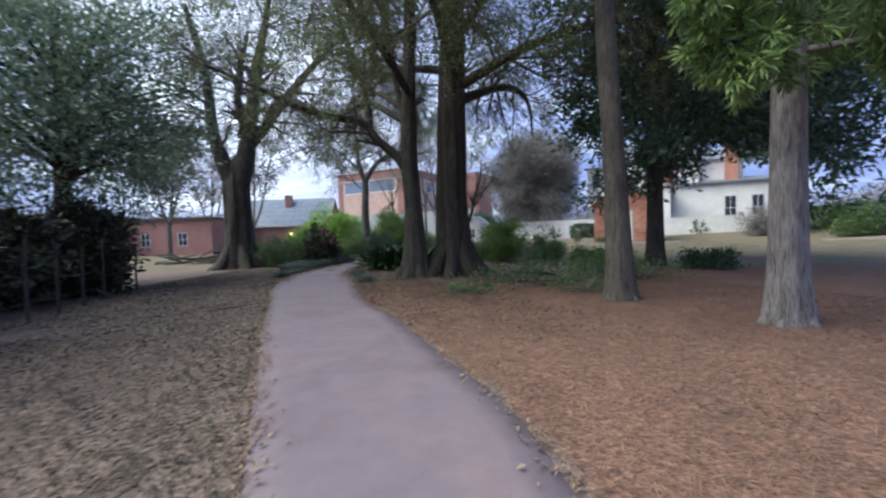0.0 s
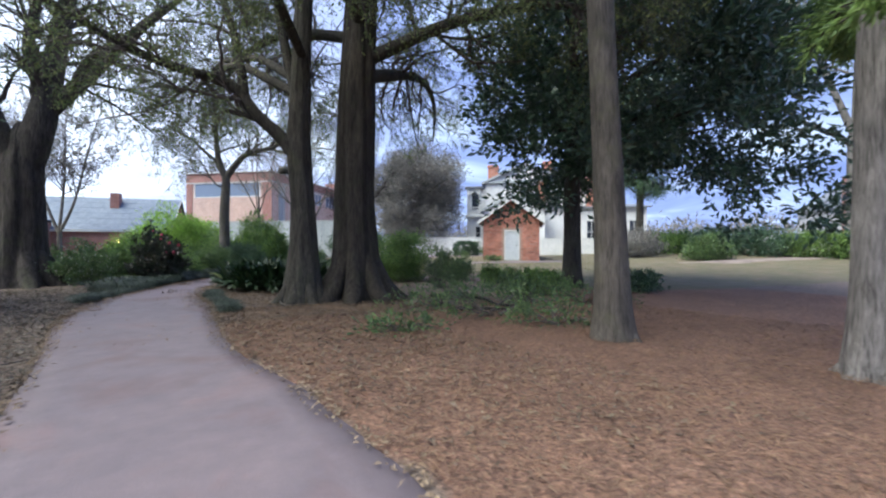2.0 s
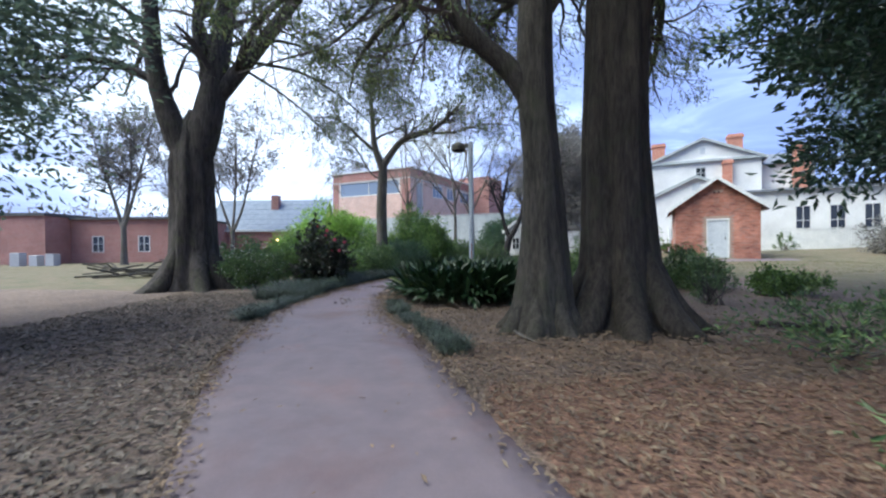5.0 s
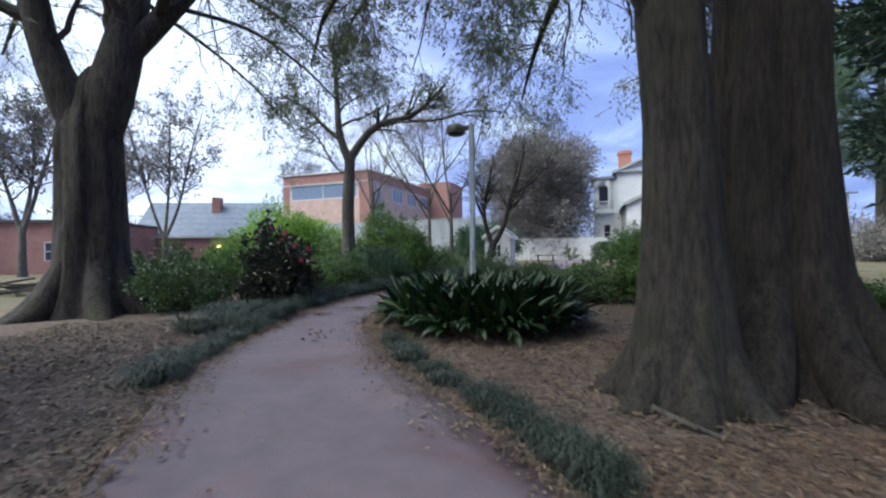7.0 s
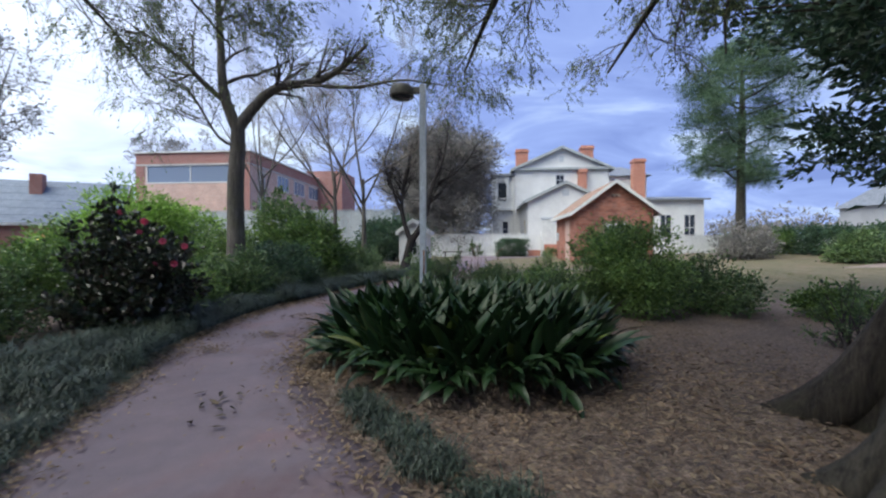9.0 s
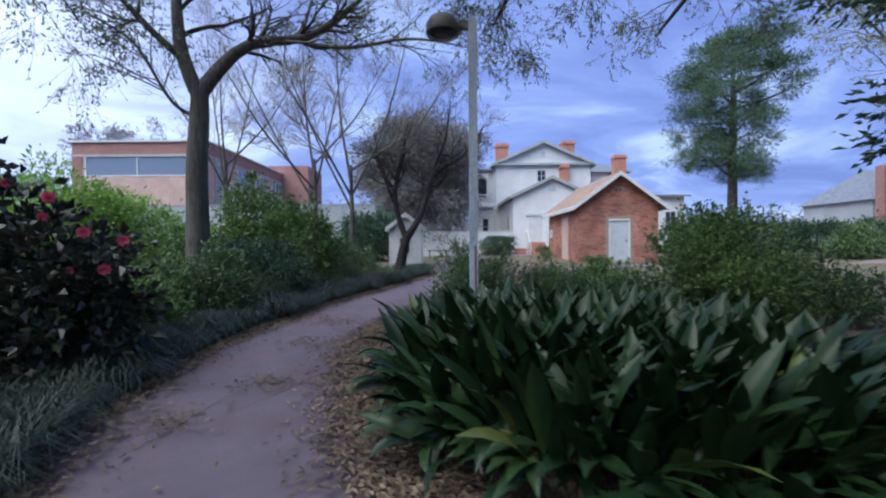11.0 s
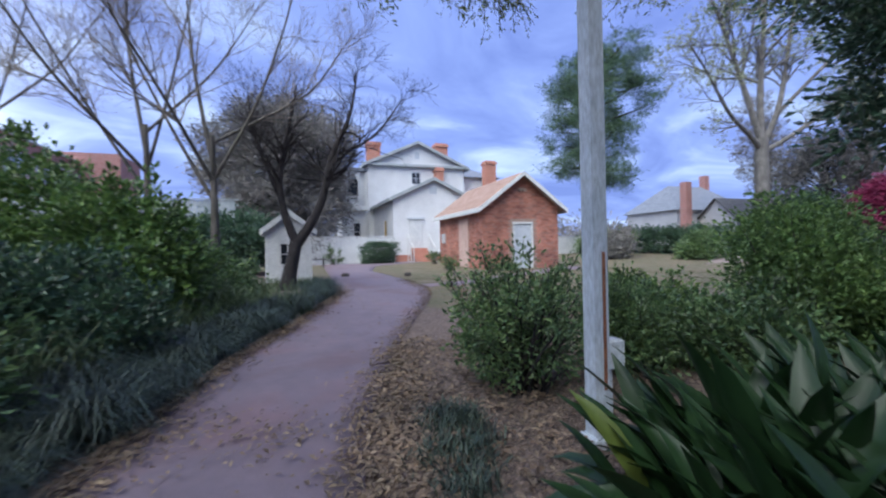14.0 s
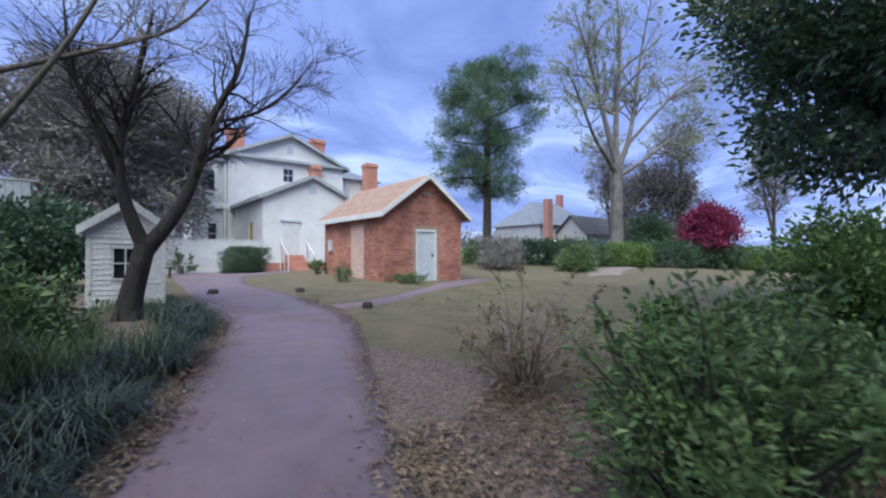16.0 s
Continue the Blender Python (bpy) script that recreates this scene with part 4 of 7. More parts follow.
# ---- dense evergreens ----
def evergreen(name, at, label, r, z0, z1, clumps, per, leaf, mat_leaf, mat_bark, trunk_r, spread=0.35, shell=0.55, low=-0.9, lumpy=0.35, parts_limb=10, category="tree", group="", shift=(0, 0)):
    at = np.array([at[0], at[1], float(gh(at[0], at[1]))])
    ob = thing(name, at, label, category, group)
    top = at + [0.1, 0.1, z1 * 0.92]
    trunk_part("trunk", [at + [0, 0, -0.15], at + [0.03, 0, z1 * 0.3], at + [0, 0.05, z1 * 0.6], top], [trunk_r, trunk_r * 0.85, trunk_r * 0.5, trunk_r * 0.12], mat_bark, ob, 0.4, 14, 0.05, 4, 16)
    mid_z = (z0 + z1) / 2
    g = Geo()
    m = clumped(g, at + [shift[0], shift[1], mid_z], (r, r, (z1 - z0) / 2), clumps, per, leaf[0], leaf[1], spread, low, shell, lumpy)
    part("crown", g, mat_leaf, ob, kind="stuff")
    high = m[m[:, 2] > at[2] + z0 + 0.3 * (z1 - z0)]
    pick = high[rng.permutation(len(high))[:parts_limb * 6]]
    lines = []
    for p in pick:
        h = np.clip((p[2] - at[2]) * 0.75, 0.15 * z1, z1 * 0.85)
        s = at + [0, 0, h]
        lines.append(resample([s, s * 0.5 + p * 0.5 + [0, 0, 0.2], p], [trunk_r * 0.3, trunk_r * 0.18, 0.015], 7))
    P, R = np.array([a for a, _ in lines]), np.array([b for _, b in lines])
    for i in range(parts_limb):
        part("limb", Geo().tubes(P[i], R[i], 7), mat_bark, ob, smooth=True)
    twigs_part(ob, [(P[parts_limb:], R[parts_limb:])], mat_bark, 5, "branchwork")
    return ob


evergreen("magnolia_tree", (7.5, 15.2), "large dark evergreen magnolia with glossy leaves on the lawn", 5.4, 1.9, 12, 720, 68, (0.24, 0.105), LEAF_MAG, BARK_GREY, 0.3, 0.3, 0.4, lumpy=0.6, shift=(1.9, -0.7), parts_limb=6)
evergreen("holly_tree", (-11.7, 13.0), "dark evergreen tree hanging over the old fence", 4.2, 1.4, 10, 470, 80, (0.17, 0.07), LEAF_YEW, BARK_DARK, 0.28, 0.45, 0.35, lumpy=0.6)
evergreen("cedar_tree", (9.9, 46.6), "broad dense grey-green tree behind the white outhouse", 4.5, 0.5, 11.8, 1150, 62, (0.28, 0.08), LEAF_CEDAR, BARK_DARK, 0.4, 0.42, 0.4, lumpy=0.6)
PN = np.array([24.1, 30.6, float(gh(24.1, 30.6))])
pads = thing("pine_tree", PN, "tall pine with layered open boughs behind the brick shed", "tree")
trunk_part("trunk", [PN + [0, 0, -0.15], PN + [0.05, 0, 4], PN + [0.15, 0, 9], PN + [0.1, 0, 13.4]], [0.32, 0.27, 0.19, 0.05], BARK_GREY, pads, 0.35, 14, 0.05, 4, 18)
g, lines = Geo(), []
for k in range(42):
    f = k / 41
    z = 5.0 + 8.1 * f
    out = (0.5 + 2.5 * math.sin(math.pi * (0.14 + 0.62 * f))) * (0.55 + 0.6 * rng.random())
    az = 2.4 * k + rng.normal() * 0.5
    tip = PN + [out * math.cos(az), out * math.sin(az), z + 0.45 * rng.normal()]
    w = 0.75 + 0.7 * rng.random()
    clumped(g, tip, (w, w, 0.4 + 0.35 * rng.random()), 15, 95, 0.24, 0.03, 0.22, -0.9, 0.35, 0.9)
    s0 = PN + [0.1, 0, z - 0.5]
    lines.append(resample([s0, s0 * 0.5 + tip * 0.5 + [0, 0, -0.15], tip], [0.075, 0.055, 0.02], 7))
clumped(g, PN + [0.1, 0, 12.9], (2.0, 2.0, 1.0), 40, 90, 0.27, 0.05, 0.25, -0.9, 0.4, 0.8)
part("crown", g, LEAF_PINE, pads, kind="stuff")
for p, r in lines:
    part("limb", Geo().tubes(p, r, 7), BARK_GREY, pads, smooth=True)
# second holly, nearly all out of view, added to shade the near-left ground
evergreen("holly_tree", (-10.2, 4.4), "dark evergreen tree hanging over the old fence", 3.6, 1.2, 10, 330, 75, (0.17, 0.075), LEAF_YEW, BARK_DARK, 0.25, 0.45, 0.35, lumpy=0.6)
evergreen("evergreen_tree", (2.6, 36.2), "dark evergreen behind the white outhouse", 1.8, 0.2, 2.3, 170, 80, (0.18, 0.08), LEAF_HOLLY, BARK_DARK, 0.12, 0.3)
evergreen("evergreen_tree", (49, 19.5), "broad dark evergreen beyond the far hedge", 4.2, 0.6, 10.5, 260, 60, (0.4, 0.12), LEAF_CEDAR, BARK_DARK, 0.3, 0.5)
evergreen("evergreen_tree", (41.5, 20.2), "small dark evergreen beyond the far hedge", 1.6, 0.3, 4.6, 130, 60, (0.26, 0.09), LEAF_HOLLY, BARK_DARK, 0.15, 0.3)
evergreen("blossom_tree", (34, 16.4), "small tree covered in deep pink blossom", 1.6, 0.9, 4.7, 110, 70, (0.22, 0.13), LEAF_PINK, BARK_DARK, 0.12, 0.3)


# ---- bare trees ----
def bare_tree(name, at, label, lines, mat_trunk, mat_twig, trunk, n=(40, 220, 900), length=(2.2, 1.2, 0.6), lift=0.06, buds=None, sides=5, angle=42):
    at = np.array([at[0], at[1], float(gh(at[0], at[1]))])
    ob = thing(name, at, label, "tree")
    trunk_part("trunk", [at + np.array(p) for p in trunk[0]], trunk[1], mat_trunk, ob, 0.35, 16, 0.05, 4, 18, 0.3)
    P, R = limbs(ob, [([at + np.array(p) for p in pts], r) for pts, r in lines], mat_trunk, 9)
    s1 = sprout(P, R, n[0], 0.25, 1, length[0], angle, 7, lift, 0.35, 0.5)
    s2 = sprout(*s1, n[1], 0.15, 1, length[1], angle, 6, lift, 0.4, 0.55)
    s3 = sprout(*s2, n[2], 0.15, 1, length[2], angle, 5, lift, 0.4, 0.6)
    twigs_part(ob, [s1, s2, s3], mat_twig)
    if buds:
        g = Geo()
        leaves(g, s3[0], buds[1], buds[2], buds[2] * 0.5, 0.08)
        part("bud_haze", g, buds[0], ob, kind="stuff")
    return ob


bare_tree("bare_tree", (-4.92, 26.55), "smooth-barked bare tree forking above the shrubs", [
    ([(0.05, 0, 4.45), (-0.35, 0, 5.4), (-0.35, -0.1, 6.6), (-0.5, -0.2, 9)], [0.17, 0.14, 0.11, 0.05]),
    ([(0.0, 0, 4.4), (0.55, 0.0, 5.3), (1.1, -0.1, 5.95), (2.3, -0.45, 5.95), (3.0, -0.75, 6.5), (3.6, -1.1, 7.1)], [0.18, 0.15, 0.13, 0.11, 0.09, 0.05]),
    ([(1.3, -0.1, 5.95), (1.5, -0.1, 6.3), (1.6, -0.1, 6.8)], [0.06, 0.045, 0.02]),
    ([(2.4, -0.5, 5.9), (3.3, -1.1, 5.75), (4.4, -2.0, 5.9), (5.4, -2.7, 5.6)], [0.06, 0.05, 0.035, 0.015]),
    ([(-0.35, 0, 5.3), (-0.9, -0.1, 5.75), (-1.4, -0.2, 6.3), (-2.4, -0.4, 6.8)], [0.08, 0.07, 0.05, 0.02]),
    ([(-0.05, 0, 4.0), (-0.35, 0.0, 4.0), (-0.7, -0.1, 4.6), (-1.1, -0.2, 5.4), (-1.9, -0.4, 5.7)], [0.05, 0.04, 0.035, 0.03, 0.012]),
], BARK_PALE, TWIG, ([(0.03, 0, -0.2), (0.0, 0, 1.5), (-0.02, 0, 2.8), (0.05, 0, 4.0), (0.06, 0, 4.6)], [0.27, 0.24, 0.22, 0.2, 0.18]), (70, 330, 1300), (1.7, 0.9, 0.5), 0.0, (LEAF_OAK, 4500, 0.08))

bare_tree("bare_tree", (1.1, 29.3), "small dark leaning bare tree in front of the white outhouse", [
    ([(0.22, -0.1, 1.15), (0.0, 0.0, 1.7), (-0.12, 0.05, 2.2), (-0.15, 0.05, 3.0), (0.1, 0, 4.0), (0.3, -0.1, 5.2)], [0.12, 0.1, 0.085, 0.07, 0.055, 0.02]),
    ([(0.22, -0.1, 1.15), (0.5, -0.3, 1.6), (0.75, -0.5, 2.1), (0.86, -0.6, 2.9), (0.92, -0.65, 3.65), (1.3, -0.95, 4.1), (1.45, -1.1, 5.6)], [0.14, 0.115, 0.1, 0.085, 0.07, 0.055, 0.02]),
    ([(-0.12, 0.05, 2.4), (-0.45, 0.2, 3.2), (-0.7, 0.3, 4.0), (-0.75, 0.35, 5.0)], [0.05, 0.04, 0.03, 0.012]),
    ([(0.9, -0.65, 3.4), (1.6, -1.1, 3.7), (2.1, -1.5, 4.3), (2.4, -1.8, 5.0)], [0.04, 0.03, 0.025, 0.01]),
], BARK_DARK, BARK_DARK, ([(-0.02, 0, -0.15), (0.05, 0, 0.35), (0.12, -0.06, 0.75), (0.22, -0.1, 1.25)], [0.2, 0.17, 0.155, 0.145]), (95, 460, 1800), (1.25, 0.75, 0.45), 0.03)

for (x, y), h, sc in (((-0.6, 29.3), 8.5, 1.0), ((-1.4, 31.2), 9.5, 1.0), ((-4.2, 34.5), 10.0, 1.0)):
    q = rng.normal(size=(6, 2)) * 0.4 * sc
    bare_tree("bare_tree", (x, y), "pale slim bare tree with upright stems behind the shrubs", [
        ([(0, 0, h * 0.25), (q[0, 0] - 0.6, q[0, 1], h * 0.45), (q[0, 0] * 2 - 1.3, q[0, 1] * 2, h * 0.7), (q[0, 0] * 3 - 1.9, q[0, 1] * 2, h * 0.95)], [0.045, 0.032, 0.02, 0.007]),
        ([(0, 0, h * 0.3), (0.4 + q[1, 0], q[1, 1], h * 0.5), (0.9 + q[1, 0], q[1, 1] * 2, h * 0.75), (1.3 + q[1, 0], q[1, 1] * 2, h)], [0.045, 0.032, 0.02, 0.007]),
        ([(0, 0, h * 0.35), (q[2, 0], 0.5 + q[2, 1], h * 0.6), (q[2, 0], 1.0 + q[2, 1], h * 0.95)], [0.05, 0.035, 0.01]),
        ([(0, 0, h * 0.3), (-1.1 + q[3, 0], -0.3, h * 0.5), (-2.4 + q[3, 0], -0.6, h * 0.72)], [0.045, 0.032, 0.01]),
        ([(0, 0, h * 0.4), (1.2 + q[4, 0], -0.4, h * 0.58), (2.3 + q[4, 0], -0.7, h * 0.8)], [0.04, 0.028, 0.01]),
    ], BARK_PALE, TWIG_PALE, ([(0, 0, -0.1), (0.03, 0, h * 0.15), (0, 0, h * 0.42)], [0.11 * sc, 0.09 * sc, 0.05 * sc]), (90, 480, 2100), (1.6, 0.95, 0.55), 0.06, None, 4, 38)

bare_tree("bare_tree", (35.7, 22.9), "tall spreading pale tree just coming into leaf", [
    ([(0.00, 0.00, 7.54), (-1.45, 0.58, 8.70), (-3.77, 1.30, 9.28), (-6.38, 2.32, 12.47), (-8.70, 2.90, 13.63)], [0.22, 0.17, 0.13, 0.08, 0.03]),
    ([(0.00, 0.00, 7.83), (1.30, -1.01, 10.15), (1.74, -1.45, 13.78), (2.17, -2.03, 18.85), (2.03, -2.90, 23.20)], [0.25, 0.2, 0.16, 0.1, 0.04]),
    ([(0.00, 0.00, 7.25), (1.89, -2.32, 8.99), (3.77, -4.35, 11.02), (6.09, -6.67, 12.76)], [0.2, 0.15, 0.1, 0.03]),
    ([(0.00, 0.00, 8.12), (-1.01, 0.72, 11.60), (-2.32, 1.74, 15.95), (-3.77, 2.90, 20.30)], [0.24, 0.2, 0.14, 0.05]),
    ([(0.00, 0.00, 8.41), (0.14, 0.00, 13.05), (0.72, -0.43, 18.85), (0.43, 0.00, 24.65)], [0.26, 0.22, 0.14, 0.05]),
    ([(1.30, -1.01, 10.44), (3.19, -3.48, 13.63), (5.51, -5.80, 16.53), (7.83, -8.12, 17.98)], [0.15, 0.12, 0.08, 0.03]),
], BARK_FAR, BARK_FAR, ([(0, 0, -0.2), (0.0, 0, 2.8), (0.05, 0, 5.6), (0, 0, 8.4)], [0.6, 0.52, 0.48, 0.44]), (130, 620, 2600), (4.2, 2.4, 1.2), 0.05, (LEAF_BUD, 16000, 0.16))


# ---- shrubs ----
def shrub(name, x, y, r, h, label, mat_, clumps=60, per=70, leaf=(0.06, 0.03), spread=0.16, bark=None, group="", stems=14, lumpy=0.35, z0=0.05, extra=None, shell=0.5, boxy=0.0):
    clumps, leaf = int(clumps * 1.35), (leaf[0] * 1.3, leaf[1] * 1.6)
    rx, ry = r if isinstance(r, tuple) else (r, r)
    at = np.array([x, y, float(gh(x, y))])
    ob = thing(name, at, label, "shrub", group)
    g = Geo()
    if boxy or h < 0.6:
        m = clumped(g, at + [0, 0, z0 + (h - z0) * 0.5], (rx, ry, (h - z0) * 0.5), clumps, per, leaf[0], leaf[1], spread, -0.95, shell, lumpy, boxy)
    else:                           # several unequal lobes make up the bush
        n_lobes, ms = 7, []
        for i in range(n_lobes):
            a = 2.4 * i + rng.random()
            f, k = (0.0, 0.6) if i == 0 else (0.42 + 0.18 * rng.random(), 0.4 + 0.16 * rng.random())
            hz = (h - z0) * (1.0 if i == 0 else 0.5 + 0.45 * rng.random())
            ms.append(clumped(g, at + [rx * f * math.cos(a), ry * f * math.sin(a), z0 + hz * 0.5], (rx * k, ry * k, hz * 0.5), clumps // n_lobes, per, leaf[0], leaf[1], spread * 0.8, -0.95, shell, lumpy))
        m = np.concatenate(ms)
    # shoots that stand out past the rounded mass
    ns = 6 if boxy else int(26 + 30 * min(1.5, h)) if h > 0.5 else 8
    base = m[rng.integers(0, len(m), ns)]
    d = unit(unit(base - at - [0, 0, h * 0.3]) * 0.8 + rng.normal(size=(ns, 3)) * 0.25 + [0, 0, 0.7])
    ln = (0.1 + 0.22 * rng.random(ns)) * min(1.6, max(0.5, h))
    S = np.stack([base + d * ln[:, None] * k for k in (0, 0.4, 0.75, 1.0)], 1)
    S[:, 3] += rng.normal(size=(ns, 3)) * 0.02
    leaves(g, S, ns * 16, leaf[0], leaf[1], 0.03, 0.0, 0.25)
    part("foliage", g, mat_, ob, kind="stuff")
    lines = []
    for p in m[rng.permutation(len(m))[:stems]]:
        b = at + rng.normal(size=3) * [0.1, 0.1, 0] - [0, 0, 0.05]
        lines.append(resample([b, b * 0.6 + p * 0.4 + [0, 0, 0.08], p], [0.018, 0.012, 0.005], 6))
    twigs_part(ob, [(np.array([a for a, _ in lines]), np.array([b for _, b in lines])), (S, np.full((ns, 4), 0.004))], bark or TWIG, 5, "stemwork")
    if extra:
        mat2, n, size = extra
        g = Geo()
        top = m[m[:, 2] > at[2] + h * 0.3]
        who = rng.integers(0, len(top), n)
        p = top[who] + rng.normal(size=(n, 3)) * spread
        blade(g, p, unit(rng.normal(size=(n, 3)) + [0, -0.3, 0.3]), size, size * 0.7)
        part("blossom", g, mat2, ob, kind="stuff")
    return ob, m


def flower(parent, p, r=0.055):
    """An open camellia bloom of two rings of rounded petals."""
    g = Geo()
    face = unit(np.array([p[0] + 4.6, p[1] - 16.5, 0.3]) * -1 + rng.normal(size=3) * 0.3)
    s = unit(np.cross(face, [0, 0, 1.0]))
    u = np.cross(s, face)
    for ring, (k, rr, tilt) in enumerate(((8, r, 0.35), (6, r * 0.62, 0.75))):
        for i in range(k):
            a = 2 * math.pi * (i + 0.5 * ring) / k
            d = s * math.cos(a) + u * math.sin(a)
            w = -s * math.sin(a) + u * math.cos(a)
            o = np.array(p)
            g.add([o, o + d * rr * 0.6 + w * rr * 0.42 + face * rr * tilt * 0.5, o + d * rr + face * rr * tilt, o + d * rr * 0.6 - w * rr * 0.42 + face * rr * tilt * 0.5], [(0, 1, 2, 3)])
    part("flower", g, PETAL, parent)


cam_bush, mids = shrub("camellia_bush", -6.0, 20.6, (0.82, 0.78), 1.85, "dark camellia bush with pink blooms beside the path", LEAF_CAMELLIA, 74, 40, (0.085, 0.045), 0.11, BARK_DARK, "", 34, 0.8, 0.1, None, 0.45)
front = [m for m in mids if m[1] < 21.0 and m[2] > 0.6]
for p in front[:5]:
    flower(cam_bush, p + np.array([0.12, -0.2, 0.05]) * rng.random(3) + [0, -0.08, 0], 0.035 + 0.015 * rng.random())
for p in ((-5.55, 20.05, 1.47), (-5.75, 19.95, 1.75), (-5.3, 20.2, 1.4), (-5.4, 20.0, 1.15)):
    flower(cam_bush, p, 0.055)
shrub("shrub", -8.5, 31.0, (2.8, 2.0), 3.7, "big bright yellow-green feathery shrub at the back of the bed", LEAF_BRIGHT, 240, 90, (0.13, 0.035), 0.3, None, "", 16, 0.2)
shrub("shrub", -8.0, 20.3, (1.0, 0.9), 1.35, "loose green shrub dotted with white flowers", LEAF_AZALEA, 70, 60, (0.06, 0.03), 0.18, None, "", 16, 0.4, 0.05, (LEAF_WHITE, 420, 0.05))
shrub("shrub", -9.1, 21.9, (0.9, 0.8), 1.5, "loose green shrub with pale flowers near the oak", LEAF_AZALEA, 60, 55, (0.06, 0.03), 0.18, None, "", 14, 0.4, 0.05, (LEAF_WHITE, 250, 0.05))
shrub("shrub", -7.1, 21.6, (1.0, 0.9), 1.35, "dense dark green shrub in the path-side bed", LEAF_MID, 80, 70, (0.055, 0.028), 0.16, None, "shrubs along the bed")
shrub("shrub", -4.9, 23.2, (0.95, 0.9), 1.2, "olive-green azalea shrub in the path-side bed", LEAF_AZALEA, 90, 70, (0.055, 0.026), 0.15, None, "shrubs along the bed")
shrub("shrub", -5.7, 22.0, (0.8, 0.8), 1.05, "low leafy shrub in the path-side bed", LEAF_MID, 70, 60, (0.05, 0.025), 0.14, None, "shrubs along the bed")
shrub("shrub", -3.7, 24.7, (0.95, 0.85), 1.25, "dark leafy shrub in the path-side bed", LEAF_HOLLY, 90, 75, (0.06, 0.03), 0.16, None, "shrubs along the bed")
shrub("shrub", -2.8, 26.5, (0.95, 1.1), 2.15, "tall glossy evergreen shrub beside the path", LEAF_MID, 150, 70, (0.08, 0.035), 0.2, None, "", 20, 0.45)
shrub("shrub", -3.6, 27.9, (1.2, 1.1), 2.8, "tall loose evergreen shrub beside the path", LEAF_MID, 140, 60, (0.08, 0.035), 0.22, None, "", 20, 0.5)
shrub("shrub", -1.5, 27.4, (0.9, 0.9), 1.1, "leafy green shrub near the white outhouse", LEAF_AZALEA, 80, 60, (0.06, 0.028), 0.17)
shrub("shrub", -0.9, 29.1, (0.8, 0.8), 0.85, "soft green shrub beside the white outhouse", LEAF_AZALEA, 80, 60, (0.06, 0.025), 0.2)
shrub("shrub", -8.4, 25.8, (1.6, 1.4), 2.0, "dense green shrub at the back of the bed", LEAF_MID, 110, 70, (0.07, 0.03), 0.22)
shrub("shrub", -5.6, 29.0, (2.0, 1.3), 1.7, "dense mixed shrub at the back of the bed", LEAF_MID, 110, 60, (0.08, 0.035), 0.25)
# beyond the aspidistra
shrub("azalea_bush", -0.85, 21.3, (0.68, 0.62), 1.3, "open azalea bush with whorled leaves by the lamp post", LEAF_AZALEA, 125, 36, (0.044, 0.016), 0.1, BARK_DARK, "azaleas beside the path", 80, 0.5, 0.1, None, 0.6)
shrub("azalea_bush", 0.55, 20.75, (0.7, 0.62), 0.9, "green azalea bush behind the lamp post", LEAF_AZALEA, 110, 70, (0.044, 0.017), 0.12, BARK_DARK, "azaleas beside the path", 30, 0.45)
shrub("shrub", 2.65, 19.3, (1.05, 1.0), 2.1, "tall rounded fresh-green shrub behind the aspidistra", LEAF_FRESH, 190, 70, (0.055, 0.026), 0.18, None, "green shrubs behind the aspidistra", 30)
shrub("shrub", 4.5, 18.9, (0.95, 0.9), 1.15, "low spreading green shrub beside the tall one", LEAF_AZALEA, 90, 55, (0.055, 0.027), 0.17, None, "green shrubs behind the aspidistra", 24)
shrub("shrub", 1.15, 19.9, (0.75, 0.7), 0.85, "low leafy shrub behind the aspidistra", LEAF_AZALEA, 70, 50, (0.055, 0.027), 0.15, None, "green shrubs behind the aspidistra", 24)
shrub("shrub", 2.1, 21.0, (0.9, 0.7), 0.85, "spreading green shrub at the lawn's edge", LEAF_MID, 80, 55, (0.05, 0.025), 0.15, None, "green shrubs behind the aspidistra", 24)
shrub("shrub", 5.8, 17.3, (0.7, 0.6), 0.7, "low dark shrub under the magnolia", LEAF_MID, 50, 45, (0.06, 0.03), 0.15)
shrub("shrub", 5.4, 13.6, (0.8, 0.7), 0.65, "low dark shrub under the magnolia", LEAF_MID, 60, 45, (0.06, 0.03), 0.15)
shrub("shrub", 8.2, 13.3, (0.8, 0.6), 0.6, "low dark shrub under the magnolia", LEAF_HOLLY, 50, 45, (0.07, 0.035), 0.15)
shrub("twiggy_shrub", 0.9, 22.7, (0.62, 0.6), 1.15, "thin tan twiggy bare shrub at the lawn's edge", DRY, 70, 6, (0.035, 0.012), 0.12, TWIG_PALE, "", 110, 0.5)
shrub("twiggy_shrub", 3.1, 16.0, (0.4, 0.4), 0.8, "thin twiggy shrub on the straw bed", LEAF_AZALEA, 30, 8, (0.04, 0.015), 0.12, TWIG, "", 30, 0.5)
